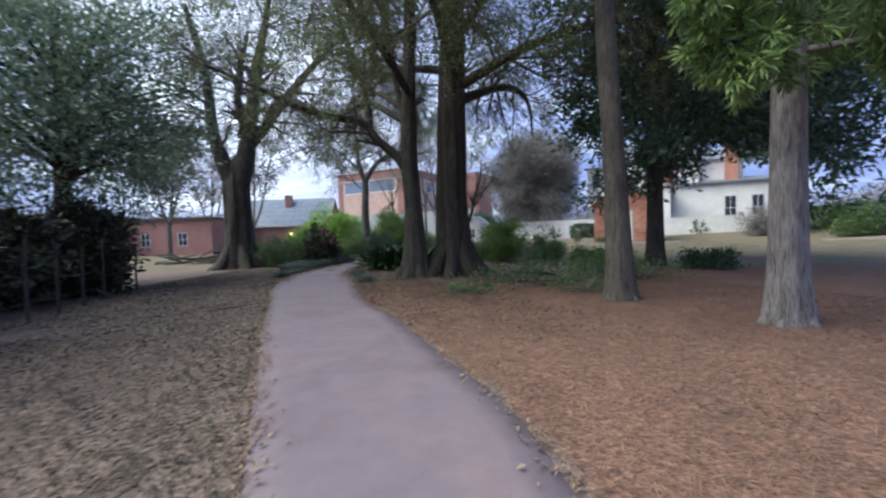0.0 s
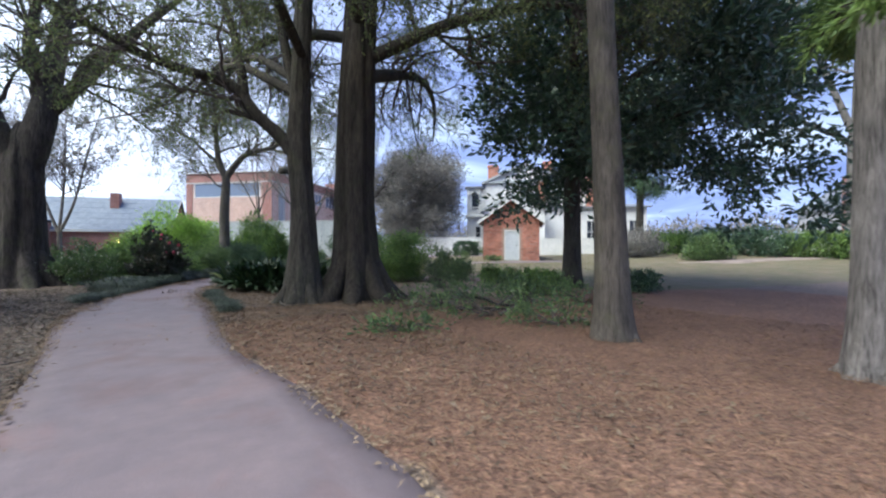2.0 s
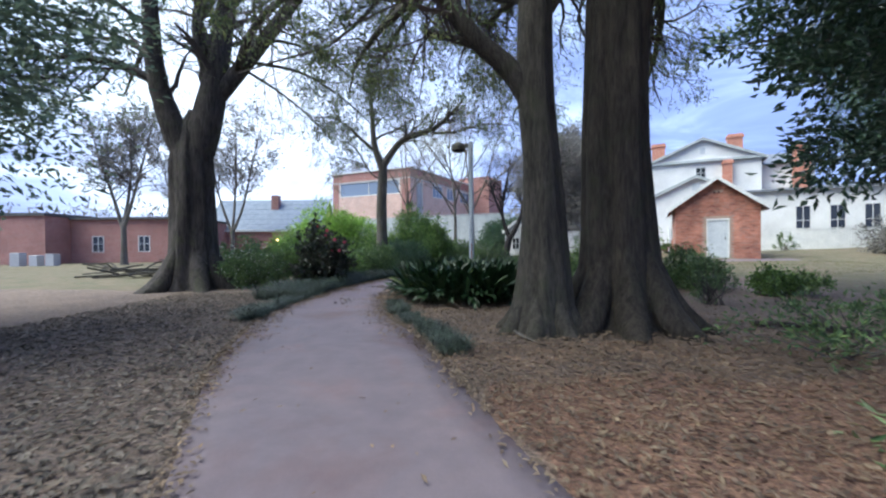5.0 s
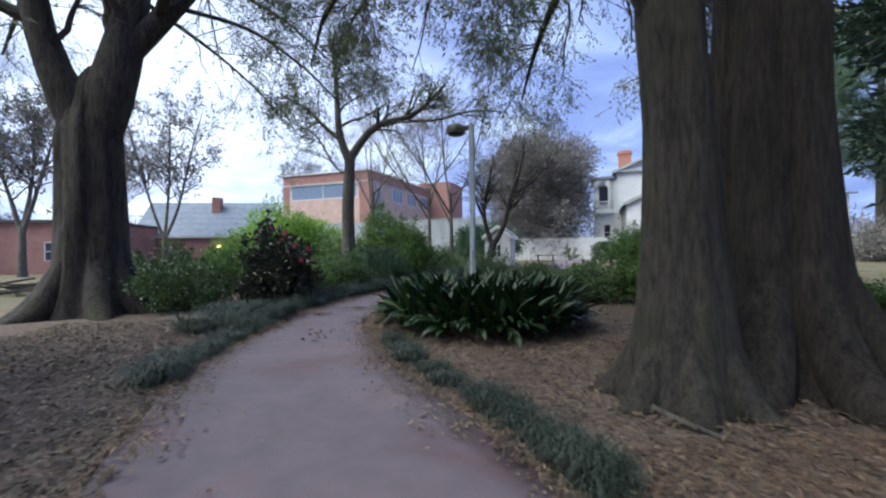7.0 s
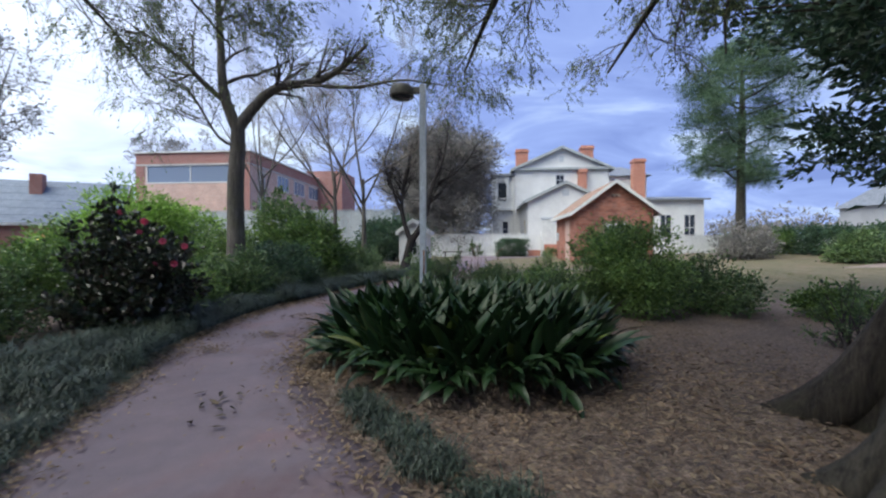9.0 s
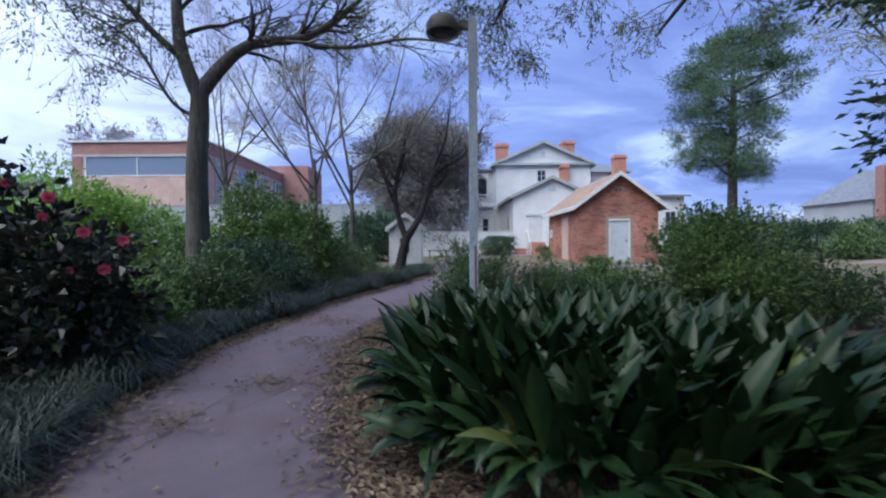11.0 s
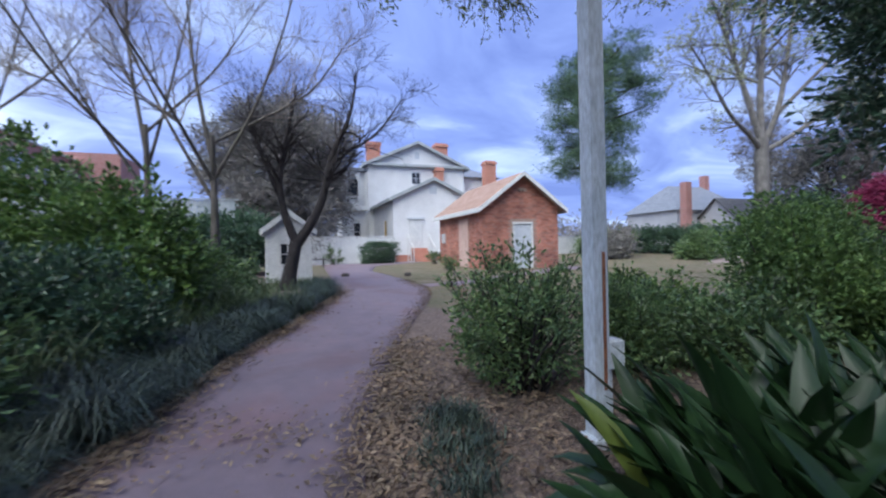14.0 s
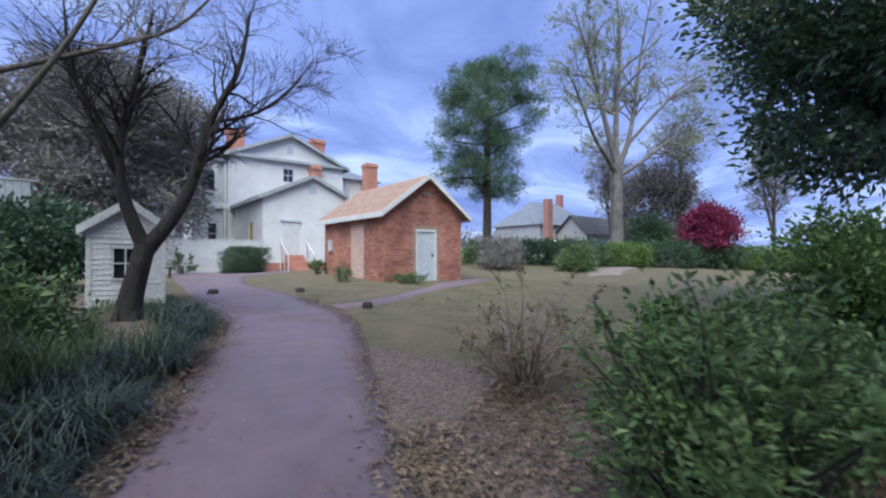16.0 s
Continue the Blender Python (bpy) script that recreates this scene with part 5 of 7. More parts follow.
# low green ground cover between the trunks
for x, y, rx, ry, h in ((2.6, 10.6, 1.4, 1.3, 0.42), (3.9, 11.6, 1.3, 1.2, 0.5), (0.6, 9.4, 0.5, 0.4, 0.16), (3.2, 9.3, 0.8, 0.6, 0.28), (5.2, 11.3, 1.1, 0.9, 0.42), (1.9, 11.9, 1.0, 0.9, 0.4), (4.6, 12.8, 1.1, 0.9, 0.55), (2.9, 12.9, 0.9, 0.8, 0.5)):
    shrub("ground_cover_plant", x, y, (rx, ry), h, "low straggling green ground-cover plant on pine straw", LEAF_AZALEA, 34, 9, (0.075, 0.02), 0.17, None, "low plants on the straw", 16, 0.5, 0.0)
# far shrubs and hedges
for k in range(12):
    shrub("hedge", 27.5 + 1.25 * min(k, 8), 31.5 - 3.0 * k, (1.3, 1.9), 1.55 + 0.12 * (k % 3), "clipped dark hedge along the far lawn's edge", LEAF_HOLLY if k % 3 else LEAF_MID, 110, 40, (0.13, 0.06), 0.24, None, "far hedges", 8, 0.1, boxy=0.8)
shrub("shrub", 24.5, 24.8, (1.4, 1.2), 1.6, "rounded olive shrub on the far lawn", LEAF_AZALEA, 120, 50, (0.11, 0.05), 0.26, None, "", 10, 0.15)
shrub("shrub", 22.8, 29.3, (2.2, 1.3), 2.0, "brownish leafless shrub beneath the pine", LEAF_CEDAR, 120, 40, (0.13, 0.04), 0.28, None, "", 10, 0.2)
shrub("shrub", 36.0, 15.0, (1.4, 1.1), 1.3, "pale white-flowering shrub in front of the hedge", LEAF_WHITE, 60, 40, (0.12, 0.08), 0.2)
shrub("undergrowth", -10.2, 8.6, (1.7, 3.2), 2.5, "dense dark undergrowth behind the old fence", LEAF_CAMELLIA, 300, 60, (0.12, 0.055), 0.3, None, "", 30, 0.3)
shrub("undergrowth", -10.1, 11.4, (1.5, 1.4), 2.5, "dense dark undergrowth behind the old fence", LEAF_CAMELLIA, 200, 60, (0.12, 0.055), 0.3, None, "", 30, 0.3)
shrub("undergrowth", -12.5, 6.0, (2.5, 3.5), 3.4, "dense dark undergrowth behind the old fence", LEAF_CAMELLIA, 200, 50, (0.12, 0.055), 0.4, None, "", 30, 0.3)

# ---- old fence on the west side ----
fence = thing("wire_fence", (-8.8, 12.0, 0), "old dark post-and-wire fence in front of the undergrowth", "fence")
fp = [np.array((-8.85 + 0.26 * i, 12.0 - 0.9 * i, 0)) for i in range(8)]
for i, p in enumerate(fp):
    part("post", Geo().tubes(np.array([p - [0, 0, 0.2], p + [0, 0, 0.7], p + [0.01, 0.02, 1.35 + 0.08 * (i % 3)]]), np.full(3, 0.028), 8), DARK_WOOD, fence, smooth=True)
for z in (0.35, 0.75, 1.15):
    part("wire", Geo().tubes(np.array([fp[0] + [0, 0, z], fp[3] + [0, 0, z - 0.02], fp[7] + [0, 0, z]]), np.full(3, 0.006), 5), DARK_WOOD, fence)


# ---- grasses at the path's edges ----
def tufts(name, pts, n_blades, length, width, mat_, label, spread=0.07, arch=0.6):
    """Tufts of arching blades, each blade three bent pieces; none at the leaning tree's foot."""
    pts = np.asarray(pts, float)
    foot, way = np.array([1.2, 29.4]), np.array([-1.3, -2.4])
    k = np.clip(((pts - foot) @ way) / (way @ way), 0, 1)[:, None]
    pts = pts[np.linalg.norm(pts - foot - k * way, axis=1) > 0.36]
    who = np.repeat(np.arange(len(pts)), n_blades)
    n = len(who)
    b = np.zeros((n, 3))
    b[:, :2] = pts[who] + rng.normal(size=(n, 2)) * spread
    b[:, 2] = gh(b[:, 0], b[:, 1]) - 0.01
    az = rng.random(n) * 2 * math.pi
    d = np.stack([np.cos(az), np.sin(az), np.zeros(n)], 1)
    w = np.stack([-np.sin(az), np.cos(az), np.zeros(n)], 1) * width
    tall = np.array([1 + 1.0 * noise.noise((p[0] * 2.3, p[1] * 2.3, 4.0)) for p in pts])[who]
    L = (length * tall * (0.6 + 0.7 * rng.random(n)))[:, None]
    lean = arch * (0.5 + 0.8 * rng.random(n))[:, None]
    upv = np.array([0, 0, 1.0])
    p1 = b + L * (upv * 0.5 + d * 0.18 * lean)
    p2 = b + L * (upv * 0.72 + d * 0.55 * lean)
    p3 = b + L * (upv * (0.62 - 0.2 * lean) + d * 1.0 * lean)
    v = np.stack([b - w, b + w, p1 - w, p1 + w, p2 - w * 0.8, p2 + w * 0.8, p3], 1)
    base = np.arange(n)[:, None] * 7
    q = np.concatenate([base + [0, 1, 3, 2], base + [2, 3, 5, 4]])
    return single(name, Geo().add(v, q, base + [4, 5, 6]), mat_, label, "grass", kind="stuff")


def strip(y0, y1, n, inner, outer, left=True):
    y = y0 + (y1 - y0) * rng.random(n)
    o = inner + (outer - inner) * rng.random(n)
    slope = np.gradient(smoothed(xl if left else xr, np.linspace(y0, y1, 200)), np.linspace(y0, y1, 200))
    k = np.sqrt(1 + np.interp(y, np.linspace(y0, y1, 200), slope) ** 2)
    x = smoothed(xl, y) - o * k if left else smoothed(xr, y) + o * k
    p = np.stack([x, y], 1) + rng.normal(size=(n, 2)) * 0.06
    keep = np.array([noise.noise((a * 2.6, b * 2.6, 9.0)) > ((-0.25 if b < 18.5 else -0.42) if left else -0.3) for a, b in p])
    return p[keep]


tufts("mondo_grass", strip(14.7, 18.6, 230, 0.06, 0.32), 34, 0.17, 0.004, MONDO, "low dark mondo grass edging the path", 0.04, 1.3)
tufts("mondo_grass", np.concatenate([strip(17.5, 23.5, 720, 0.12, 1.15), strip(23, 29.2, 480, 0.14, 0.9)]), 42, 0.29, 0.0042, MONDO, "dark blue-green mondo grass edging the path", 0.04, 1.3)
tufts("mondo_grass", np.concatenate([strip(12.2, 16.8, 210, 0.2, 0.38, False), np.stack([np.linspace(-2.45, -1.75, 34), np.linspace(20.55, 21.35, 34)], 1) + rng.normal(size=(34, 2)) * 0.11]), 30, 0.135, 0.004, MONDO, "dark mondo grass tufts beside the path", 0.05, 1.05)
tufts("long_grass", np.concatenate([strip(23.2, 27.6, 280, 0.85, 1.9), np.stack([-2.2 + 2.0 * rng.random(120), 25.9 + 2.5 * rng.random(120)], 1)]), 18, 0.5, 0.004, GRASSY, "long soft green grass beside the outhouse", 0.1, 0.5)
tufts("long_grass", strip(27.4, 31.0, 140, 0.4, 1.6), 18, 0.22, 0.004, GRASSY, "short soft grass at the outhouse's foot", 0.1, 0.6)
lp = np.stack([1.0 + 16 * rng.random(3600), 21.5 + 9 * rng.random(3600)], 1)
lp = lp[(lp[:, 0] > xr(lp[:, 1]) + 0.15) & (lp[:, 0] > 0.7 + 0.2 * (lp[:, 1] - 21)) & (np.abs(lp[:, 1] - 27.9) > 0.5)]
tufts("lawn_grass", lp, 5, 0.05, 0.0035, LAWN, "thin winter lawn around the brick shed", 0.06, 0.8)


# ---- aspidistra: each long leaf its own piece ----
def aspidistra_leaf(length, width, bend):
    """A stalked, pleated lance-shaped leaf along +x, rising in z."""
    S = 9
    f = np.linspace(0, 1, S)
    wprof = width * np.array([0.05, 0.05, 0.06, 0.2, 0.7, 1.0, 0.98, 0.64, 0.03])
    ang = 1.3 - bend * f ** 1.6
    ds = length / (S - 1)
    x = np.concatenate([[0], np.cumsum(np.cos(ang[:-1]) * ds)])
    z = np.concatenate([[0], np.cumsum(np.sin(ang[:-1]) * ds)])
    nx_, nz_ = -np.sin(ang), np.cos(ang)
    v = []
    for i in range(S):
        for s in (-1, -0.5, 0, 0.5, 1):
            lift = (0.28 * abs(s) - 0.06 * (abs(s) == 0.5)) * wprof[i]
            v.append((x[i] + nx_[i] * lift, s * wprof[i], z[i] + nz_[i] * lift))
    q = [(i * 5 + k, i * 5 + k + 1, i * 5 + 6 + k, i * 5 + 5 + k) for i in range(S - 1) for k in range(4)]
    return Geo().add(v, q)


def asp_material(name, a, b):
    m, nt, bs = material(name)
    o = nt.nodes.new("ShaderNodeObjectInfo")
    c = ramp_node(nt, [(0.0, a), (1.0, b)], o.outputs["Random"])
    n = noise_node(nt, 30, 3, 0.6, mapped(nt))
    c = mixrgb(nt, c, ramp_node(nt, [(0.3, (0.7, 0.7, 0.7)), (0.7, (1.2, 1.2, 1.1))], n), 0.6, "MULTIPLY")
    nt.links.new(c, bs.inputs["Base Color"])
    bs.inputs["Roughness"].default_value = 0.43
    bs.inputs["Specular IOR Level"].default_value = 0.45
    return m


ASP = asp_material("aspidistra_leaf", (0.007, 0.023, 0.009), (0.037, 0.08, 0.024))
ASP_YELLOW = asp_material("yellowing_leaf", (0.09, 0.13, 0.028), (0.2, 0.2, 0.05))
clump = thing("aspidistra_clump", (-2.0, 18.0, float(gh(-2, 18))), "large clump of long glossy dark green aspidistra leaves beside the path", "plant")
o_c = ORIGIN[clump.name]
variants = [aspidistra_leaf(l, w, b).mesh("leaf", True) for l, w, b in ((0.9, 0.05, 0.85), (0.96, 0.053, 0.65), (0.85, 0.048, 1.1), (0.82, 0.054, 1.8), (0.74, 0.05, 2.2), (0.84, 0.054, 2.5))]
for me in variants:
    me.materials.append(ASP)
yellow = variants[2].copy()
yellow.materials.clear()
yellow.materials.append(ASP_YELLOW)
poly = np.array([(-3.35, 17.7), (-3.1, 16.85), (-2.5, 16.25), (-1.5, 16.05), (-0.75, 16.5), (-0.3, 17.7), (-0.35, 18.7), (-0.9, 19.2), (-1.75, 19.75), (-2.7, 19.65), (-3.15, 18.8)])
mid_p = poly.mean(0)


def inside(p, poly):
    hit = False
    for i in range(len(poly)):
        (x1, y1), (x2, y2) = poly[i], poly[i - 1]
        if (y1 > p[1]) != (y2 > p[1]) and p[0] < (x2 - x1) * (p[1] - y1) / (y2 - y1) + x1:
            hit = not hit
    return hit


spots = []
while len(spots) < 2500:
    p = poly.min(0) + (poly.max(0) - poly.min(0)) * rng.random(2)
    if inside(p, poly):
        spots.append(p)
rest = {i: Geo() for i in range(2)}
near = sorted(range(len(spots)), key=lambda i: min(abs(spots[i][0] - poly[:, 0].min()), 9) + 0.25 * abs(spots[i][1] - 18.3))
for order, i in enumerate(near):
    p = spots[i]
    out = p - mid_p
    e0, e1 = poly, np.roll(poly, -1, 0)
    along = np.clip(((p - e0) * (e1 - e0)).sum(1) / ((e1 - e0) ** 2).sum(1), 0, 1)[:, None]
    edge = math.exp(-np.linalg.norm(p - e0 - along * (e1 - e0), axis=1).min() / 0.3)
    az = math.atan2(out[1], out[0]) + rng.normal() * (1.7 - 1.1 * edge)
    k = rng.integers(0, 3) if rng.random() > edge * 0.95 else rng.integers(3, 6)
    sc = (0.8 + 0.3 * rng.random()) * (1.0 if k < 3 else 0.85)
    m4 = Matrix.Translation((p[0] - o_c[0], p[1] - o_c[1], float(gh(p[0], p[1])) - o_c[2] - 0.02)) @ Euler((rng.normal() * 0.25, -0.08 + 0.16 * rng.normal() + 0.4 * edge * rng.random(), az)).to_matrix().to_4x4() @ Matrix.Scale(sc, 4)
    me = yellow if rng.random() < 0.024 else variants[k]
    if order < 300:
        ob = new("leaf", me)
        ob.parent = clump
        ob.matrix_basis = m4
    else:
        src = np.empty(len(me.vertices) * 3, np.float32)
        me.vertices.foreach_get("co", src)
        v = np.c_[src.reshape(-1, 3), np.ones(len(me.vertices))] @ np.array(m4).T
        q = np.array([(a * 5 + b, a * 5 + b + 1, a * 5 + 6 + b, a * 5 + 5 + b) for a in range(8) for b in range(4)])
        rest[1 if me is yellow else 0].add(v[:, :3] + o_c, q)
part("inner_leaves", rest[0], ASP, clump, smooth=True, kind="stuff")
if rest[1].n:
    part("yellow_leaves", rest[1], ASP_YELLOW, clump, smooth=True, kind="stuff")

# ---- the lamp post ----
PX, PY = -1.44, 20.34
pz = float(gh(PX, PY))
post = thing("lamp_post", (PX, PY, pz), "pale blue-grey square lamp post with a round hooded lamp", "street lamp")


def turned(x0, y0, a):
    c, s = math.cos(a), math.sin(a)
    return lambda p: np.stack([np.asarray(p)[..., 0] * c - np.asarray(p)[..., 1] * s + x0, np.asarray(p)[..., 0] * s + np.asarray(p)[..., 1] * c + y0, np.asarray(p)[..., 2]], -1)


TP = turned(PX, PY, -ANG)
part("pole", Geo(TP).box(-0.056, 0.056, -0.056, 0.056, pz - 0.2, 4.42, 0.006), POLE, post)
part("base_plate", Geo(TP).box(-0.085, 0.085, -0.085, 0.085, pz - 0.05, pz + 0.05, 0.01), POLE, post)
part("arm", Geo(TP).box(-0.2, -0.05, -0.035, 0.035, 4.27, 4.38, 0.005), LAMP_METAL, post)
an = np.linspace(0, 2 * math.pi, 25)[:-1]
c0 = TP(np.array([-0.4, 0, 0.0]))
g = Geo()
rings = [(0.0, 4.46), (0.11, 4.45), (0.19, 4.41), (0.228, 4.34), (0.235, 4.22), (0.222, 4.2), (0.205, 4.22)]
V = np.array([[(c0[0] + r * math.cos(a), c0[1] + r * math.sin(a), z) for a in an] for r, z in rings])
i = (np.arange(len(rings) - 1)[:, None] * 24 + np.arange(24)[None])
j = (np.arange(len(rings) - 1)[:, None] * 24 + (np.arange(24)[None] + 1) % 24)
lamp_head = part("lamp_head", g.add(V, np.stack([i, i + 24, j + 24, j], -1).reshape(-1, 4)), LAMP_METAL, post, "weathered bronze drum lamp head", True)
V = np.array([[(c0[0] + r * math.cos(a), c0[1] + r * math.sin(a), z) for a in an] for r, z in ((0.205, 4.22), (0.18, 4.175), (0.11, 4.155), (0.0, 4.15))])
i, j = i[:3], j[:3]
part("lens", Geo().add(V, np.stack([i, i + 24, j + 24, j], -1).reshape(-1, 4)), GLASS, lamp_head, "dark glass lens", True)
part("junction_box", Geo(TP).box(0.058, 0.18, -0.055, 0.055, pz + 0.47, pz + 0.67, 0.014), GREY_PAINT, post, "pale grey metal junction box")
part("conduit", Geo().tubes(TP(np.array([(0.1, 0, pz + 0.48), (0.1, 0, pz + 0.2), (0.1, 0, pz - 0.1)])), np.full(3, 0.02), 8), GREY_PAINT, post)
part("rust_streak", Geo(TP).box(0.01, 0.036, -0.0585, -0.054, pz + 0.35, pz + 1.25), RUST, post, "brown rust streak down the pole")


# ---- buildings ----
def wall(g, a0, a1, z0, z1, b0, b1, holes=()):
    """A wall along the first axis with rectangular openings cut through it."""
    us = sorted({a0, a1, *[h[0] for h in holes], *[h[1] for h in holes]})
    zs = sorted({z0, z1, *[h[2] for h in holes], *[h[3] for h in holes]})
    nu, nz = len(us), len(zs)

    def solid(i, j):
        if not (0 <= i < nu - 1 and 0 <= j < nz - 1):
            return False
        cu, cz = (us[i] + us[i + 1]) / 2, (zs[j] + zs[j + 1]) / 2
        return not any(h[0] < cu < h[1] and h[2] < cz < h[3] for h in holes)

    v = [(u, b, z) for b in (b0, b1) for z in zs for u in us]
    at = lambda i, j, k: k * nu * nz + j * nu + i
    q = []
    for i in range(nu - 1):
        for j in range(nz - 1):
            if not solid(i, j):
                continue
            q += [(at(i, j, 0), at(i + 1, j, 0), at(i + 1, j + 1, 0), at(i, j + 1, 0)), (at(i, j, 1), at(i, j + 1, 1), at(i + 1, j + 1, 1), at(i + 1, j, 1))]
            if not solid(i - 1, j):
                q.append((at(i, j, 0), at(i, j + 1, 0), at(i, j + 1, 1), at(i, j, 1)))
            if not solid(i + 1, j):
                q.append((at(i + 1, j, 0), at(i + 1, j, 1), at(i + 1, j + 1, 1), at(i + 1, j + 1, 0)))
            if not solid(i, j - 1):
                q.append((at(i, j, 0), at(i, j, 1), at(i + 1, j, 1), at(i + 1, j, 0)))
            if not solid(i, j + 1):
                q.append((at(i, j + 1, 0), at(i + 1, j + 1, 0), at(i + 1, j + 1, 1), at(i, j + 1, 1)))
    used = sorted({k for f in q for k in f})
    where = {k: n for n, k in enumerate(used)}
    return g.add(g.f([v[k] for k in used]), [[where[k] for k in f] for f in q])


def W_side(p):
    """The same axes with u and v exchanged, for walls that run away."""
    p = np.asarray(p, float)
    return W(np.stack([p[..., 1], p[..., 0], p[..., 2]], -1))


def window(parent, f, a0, a1, z0, z1, b, frame_mat=None, bars=(1, 1), t=0.06, depth=0.08, out=-1, glass=None):
    """A framed window on the plane b; out is the side that it faces."""
    frame_mat = frame_mat or WHITE_PAINT
    o = new("window")
    o.parent = parent
    ORIGIN[o.name] = ORIGIN[parent.name]
    f0, f1 = sorted((b + out * 0.03, b - out * depth))
    ca = [a0 + (a1 - a0) * k / (bars[0] + 1) for k in range(bars[0] + 2)]
    cz = [z0 + (z1 - z0) * k / (bars[1] + 1) for k in range(bars[1] + 2)]
    h = t * 0.35
    panes = [(ca[i] + (h if i else 0), ca[i + 1] - (h if i < bars[0] else 0), cz[j] + (h if j else 0), cz[j + 1] - (h if j < bars[1] else 0)) for i in range(bars[0] + 1) for j in range(bars[1] + 1)]
    fr = wall(Geo(f), a0 - t, a1 + t, z0 - t, z1 + t, f0, f1, panes)
    part("window_frame", fr, frame_mat, o)
    p0, p1 = sorted((b - out * 0.03, b - out * 0.045))
    part("pane", Geo(f).box(a0, a1, p0, p1, z0, z1), glass or GLASS, o)
    return o


def gable_roof(parent, f, a0, a1, b0, b1, eave, apex, mat_, over=0.35, thick=0.1, courses=10, name="roof", trim=None):
    """Two slopes with stepped courses, ridge along the second axis, and boards along eaves and rakes."""
    c = (a0 + a1) / 2
    slope = (apex - eave) / (c - a0)
    for s in (-1, 1):
        e = a0 - over if s < 0 else a1 + over
        ez = eave - over * slope
        prof = [(e, ez)]
        for k in range(courses):
            t1 = (k + 1) / courses
            u0, z0 = e + (c - e) * k / courses, ez + (apex - ez) * k / courses
            u1, z1 = e + (c - e) * t1, ez + (apex - ez) * t1
            prof += [(u0, z0 + thick + 0.02), (u1, z1 + thick)]
        prof.append((c, apex))
        v = [(a, b, z) for b in (b0 - over, b1 + over) for a, z in prof]
        n = len(prof)
        q = [(i, (i + 1) % n, n + (i + 1) % n, n + i) for i in range(n)]
        tr = []
        for i in range(1, n - 1):
            tr += [(0, i, i + 1), (n, n + i + 1, n + i)]
        part(name, Geo(f).add(f(v), q, tr), mat_, parent)
    if trim:
        for s in (-1, 1):
            e = a0 - over if s < 0 else a1 + over
            ez = eave - over * slope
            part("eave_board", Geo(f).box(e - 0.03 if s < 0 else e, e if s < 0 else e + 0.03, b0 - over, b1 + over, ez - 0.1, ez + thick + 0.03), trim, parent)
            for b in (b0 - over - 0.03, b1 + over):
                v = [(a, bb, z) for bb in (b, b + 0.03) for a, z in ((e, ez - 0.1), (c, apex - 0.1), (c, apex + thick + 0.03), (e, ez + thick + 0.03))]
                part("rake_board", Geo(f).add(f(v), [(0, 1, 2, 3), (7, 6, 5, 4), (0, 4, 5, 1), (3, 2, 6, 7), (0, 3, 7, 4), (1, 5, 6, 2)]), trim, parent)


# brick shed
zb = 0.3
su0, su1, sv0, sv1, seave, sapex = -4.84, -1.05, 31.7, 37.3, 3.26, 4.66
sc = (su0 + su1) / 2
shed = thing("brick_shed", W((sc, sv0, zb)), "small old brick shed with a shingle roof and a pale door", "shed")
m, nt, bs = material("old_red_brick_pieces")
geo = nt.nodes.new("ShaderNodeNewGeometry")
c = ramp_node(nt, [(0.0, (0.26, 0.11, 0.085)), (0.35, (0.38, 0.17, 0.12)), (0.7, (0.46, 0.22, 0.16)), (1.0, (0.3, 0.17, 0.14))], geo.outputs["Random Per Island"])
c = mixrgb(nt, c, ramp_node(nt, [(0.35, (0.62, 0.58, 0.6)), (0.65, (1.25, 1.2, 1.2))], noise_node(nt, 1.1, 5, 0.65, mapped(nt))), 0.9, "MULTIPLY")
nt.links.new(c, bs.inputs["Base Color"])
bs.inputs["Roughness"].default_value = 0.92
bump(nt, bs, noise_node(nt, 60, 4, 0.6, mapped(nt)), 0.4, 0.004)
BRICKS = m
du0, du1, dz0, dz1 = -3.4, -2.38, 0.44, 2.5
g = wall(Geo(W), su0, su1, zb - 0.2, seave, sv0, sv0 + 0.25, [(du0, du1, zb - 0.2, dz1)])
part("wall_front", g, MORTAR, shed)
part("gable", Geo(W).prism([(su0, seave), (su1, seave), (sc, sapex)], sv0, sv0 + 0.25), MORTAR, shed)
part("gable", Geo(W).prism([(su0, seave), (su1, seave), (sc, sapex)], sv1 - 0.25, sv1), BRICK_SCHOOL, shed)
part("wall_back", Geo(W).box(su0, su1, sv1 - 0.25, sv1, zb - 0.2, seave), BRICK_SCHOOL, shed)
part("wall_side", Geo(W).box(su0, su0 + 0.25, sv0 + 0.25, sv1 - 0.25, zb - 0.2, seave), MORTAR, shed)
part("wall_side", Geo(W).box(su1 - 0.25, su1, sv0 + 0.25, sv1 - 0.25, zb - 0.2, seave), BRICK_SCHOOL, shed)
gf, gs = Geo(W), Geo(W)
row, z = 0, zb
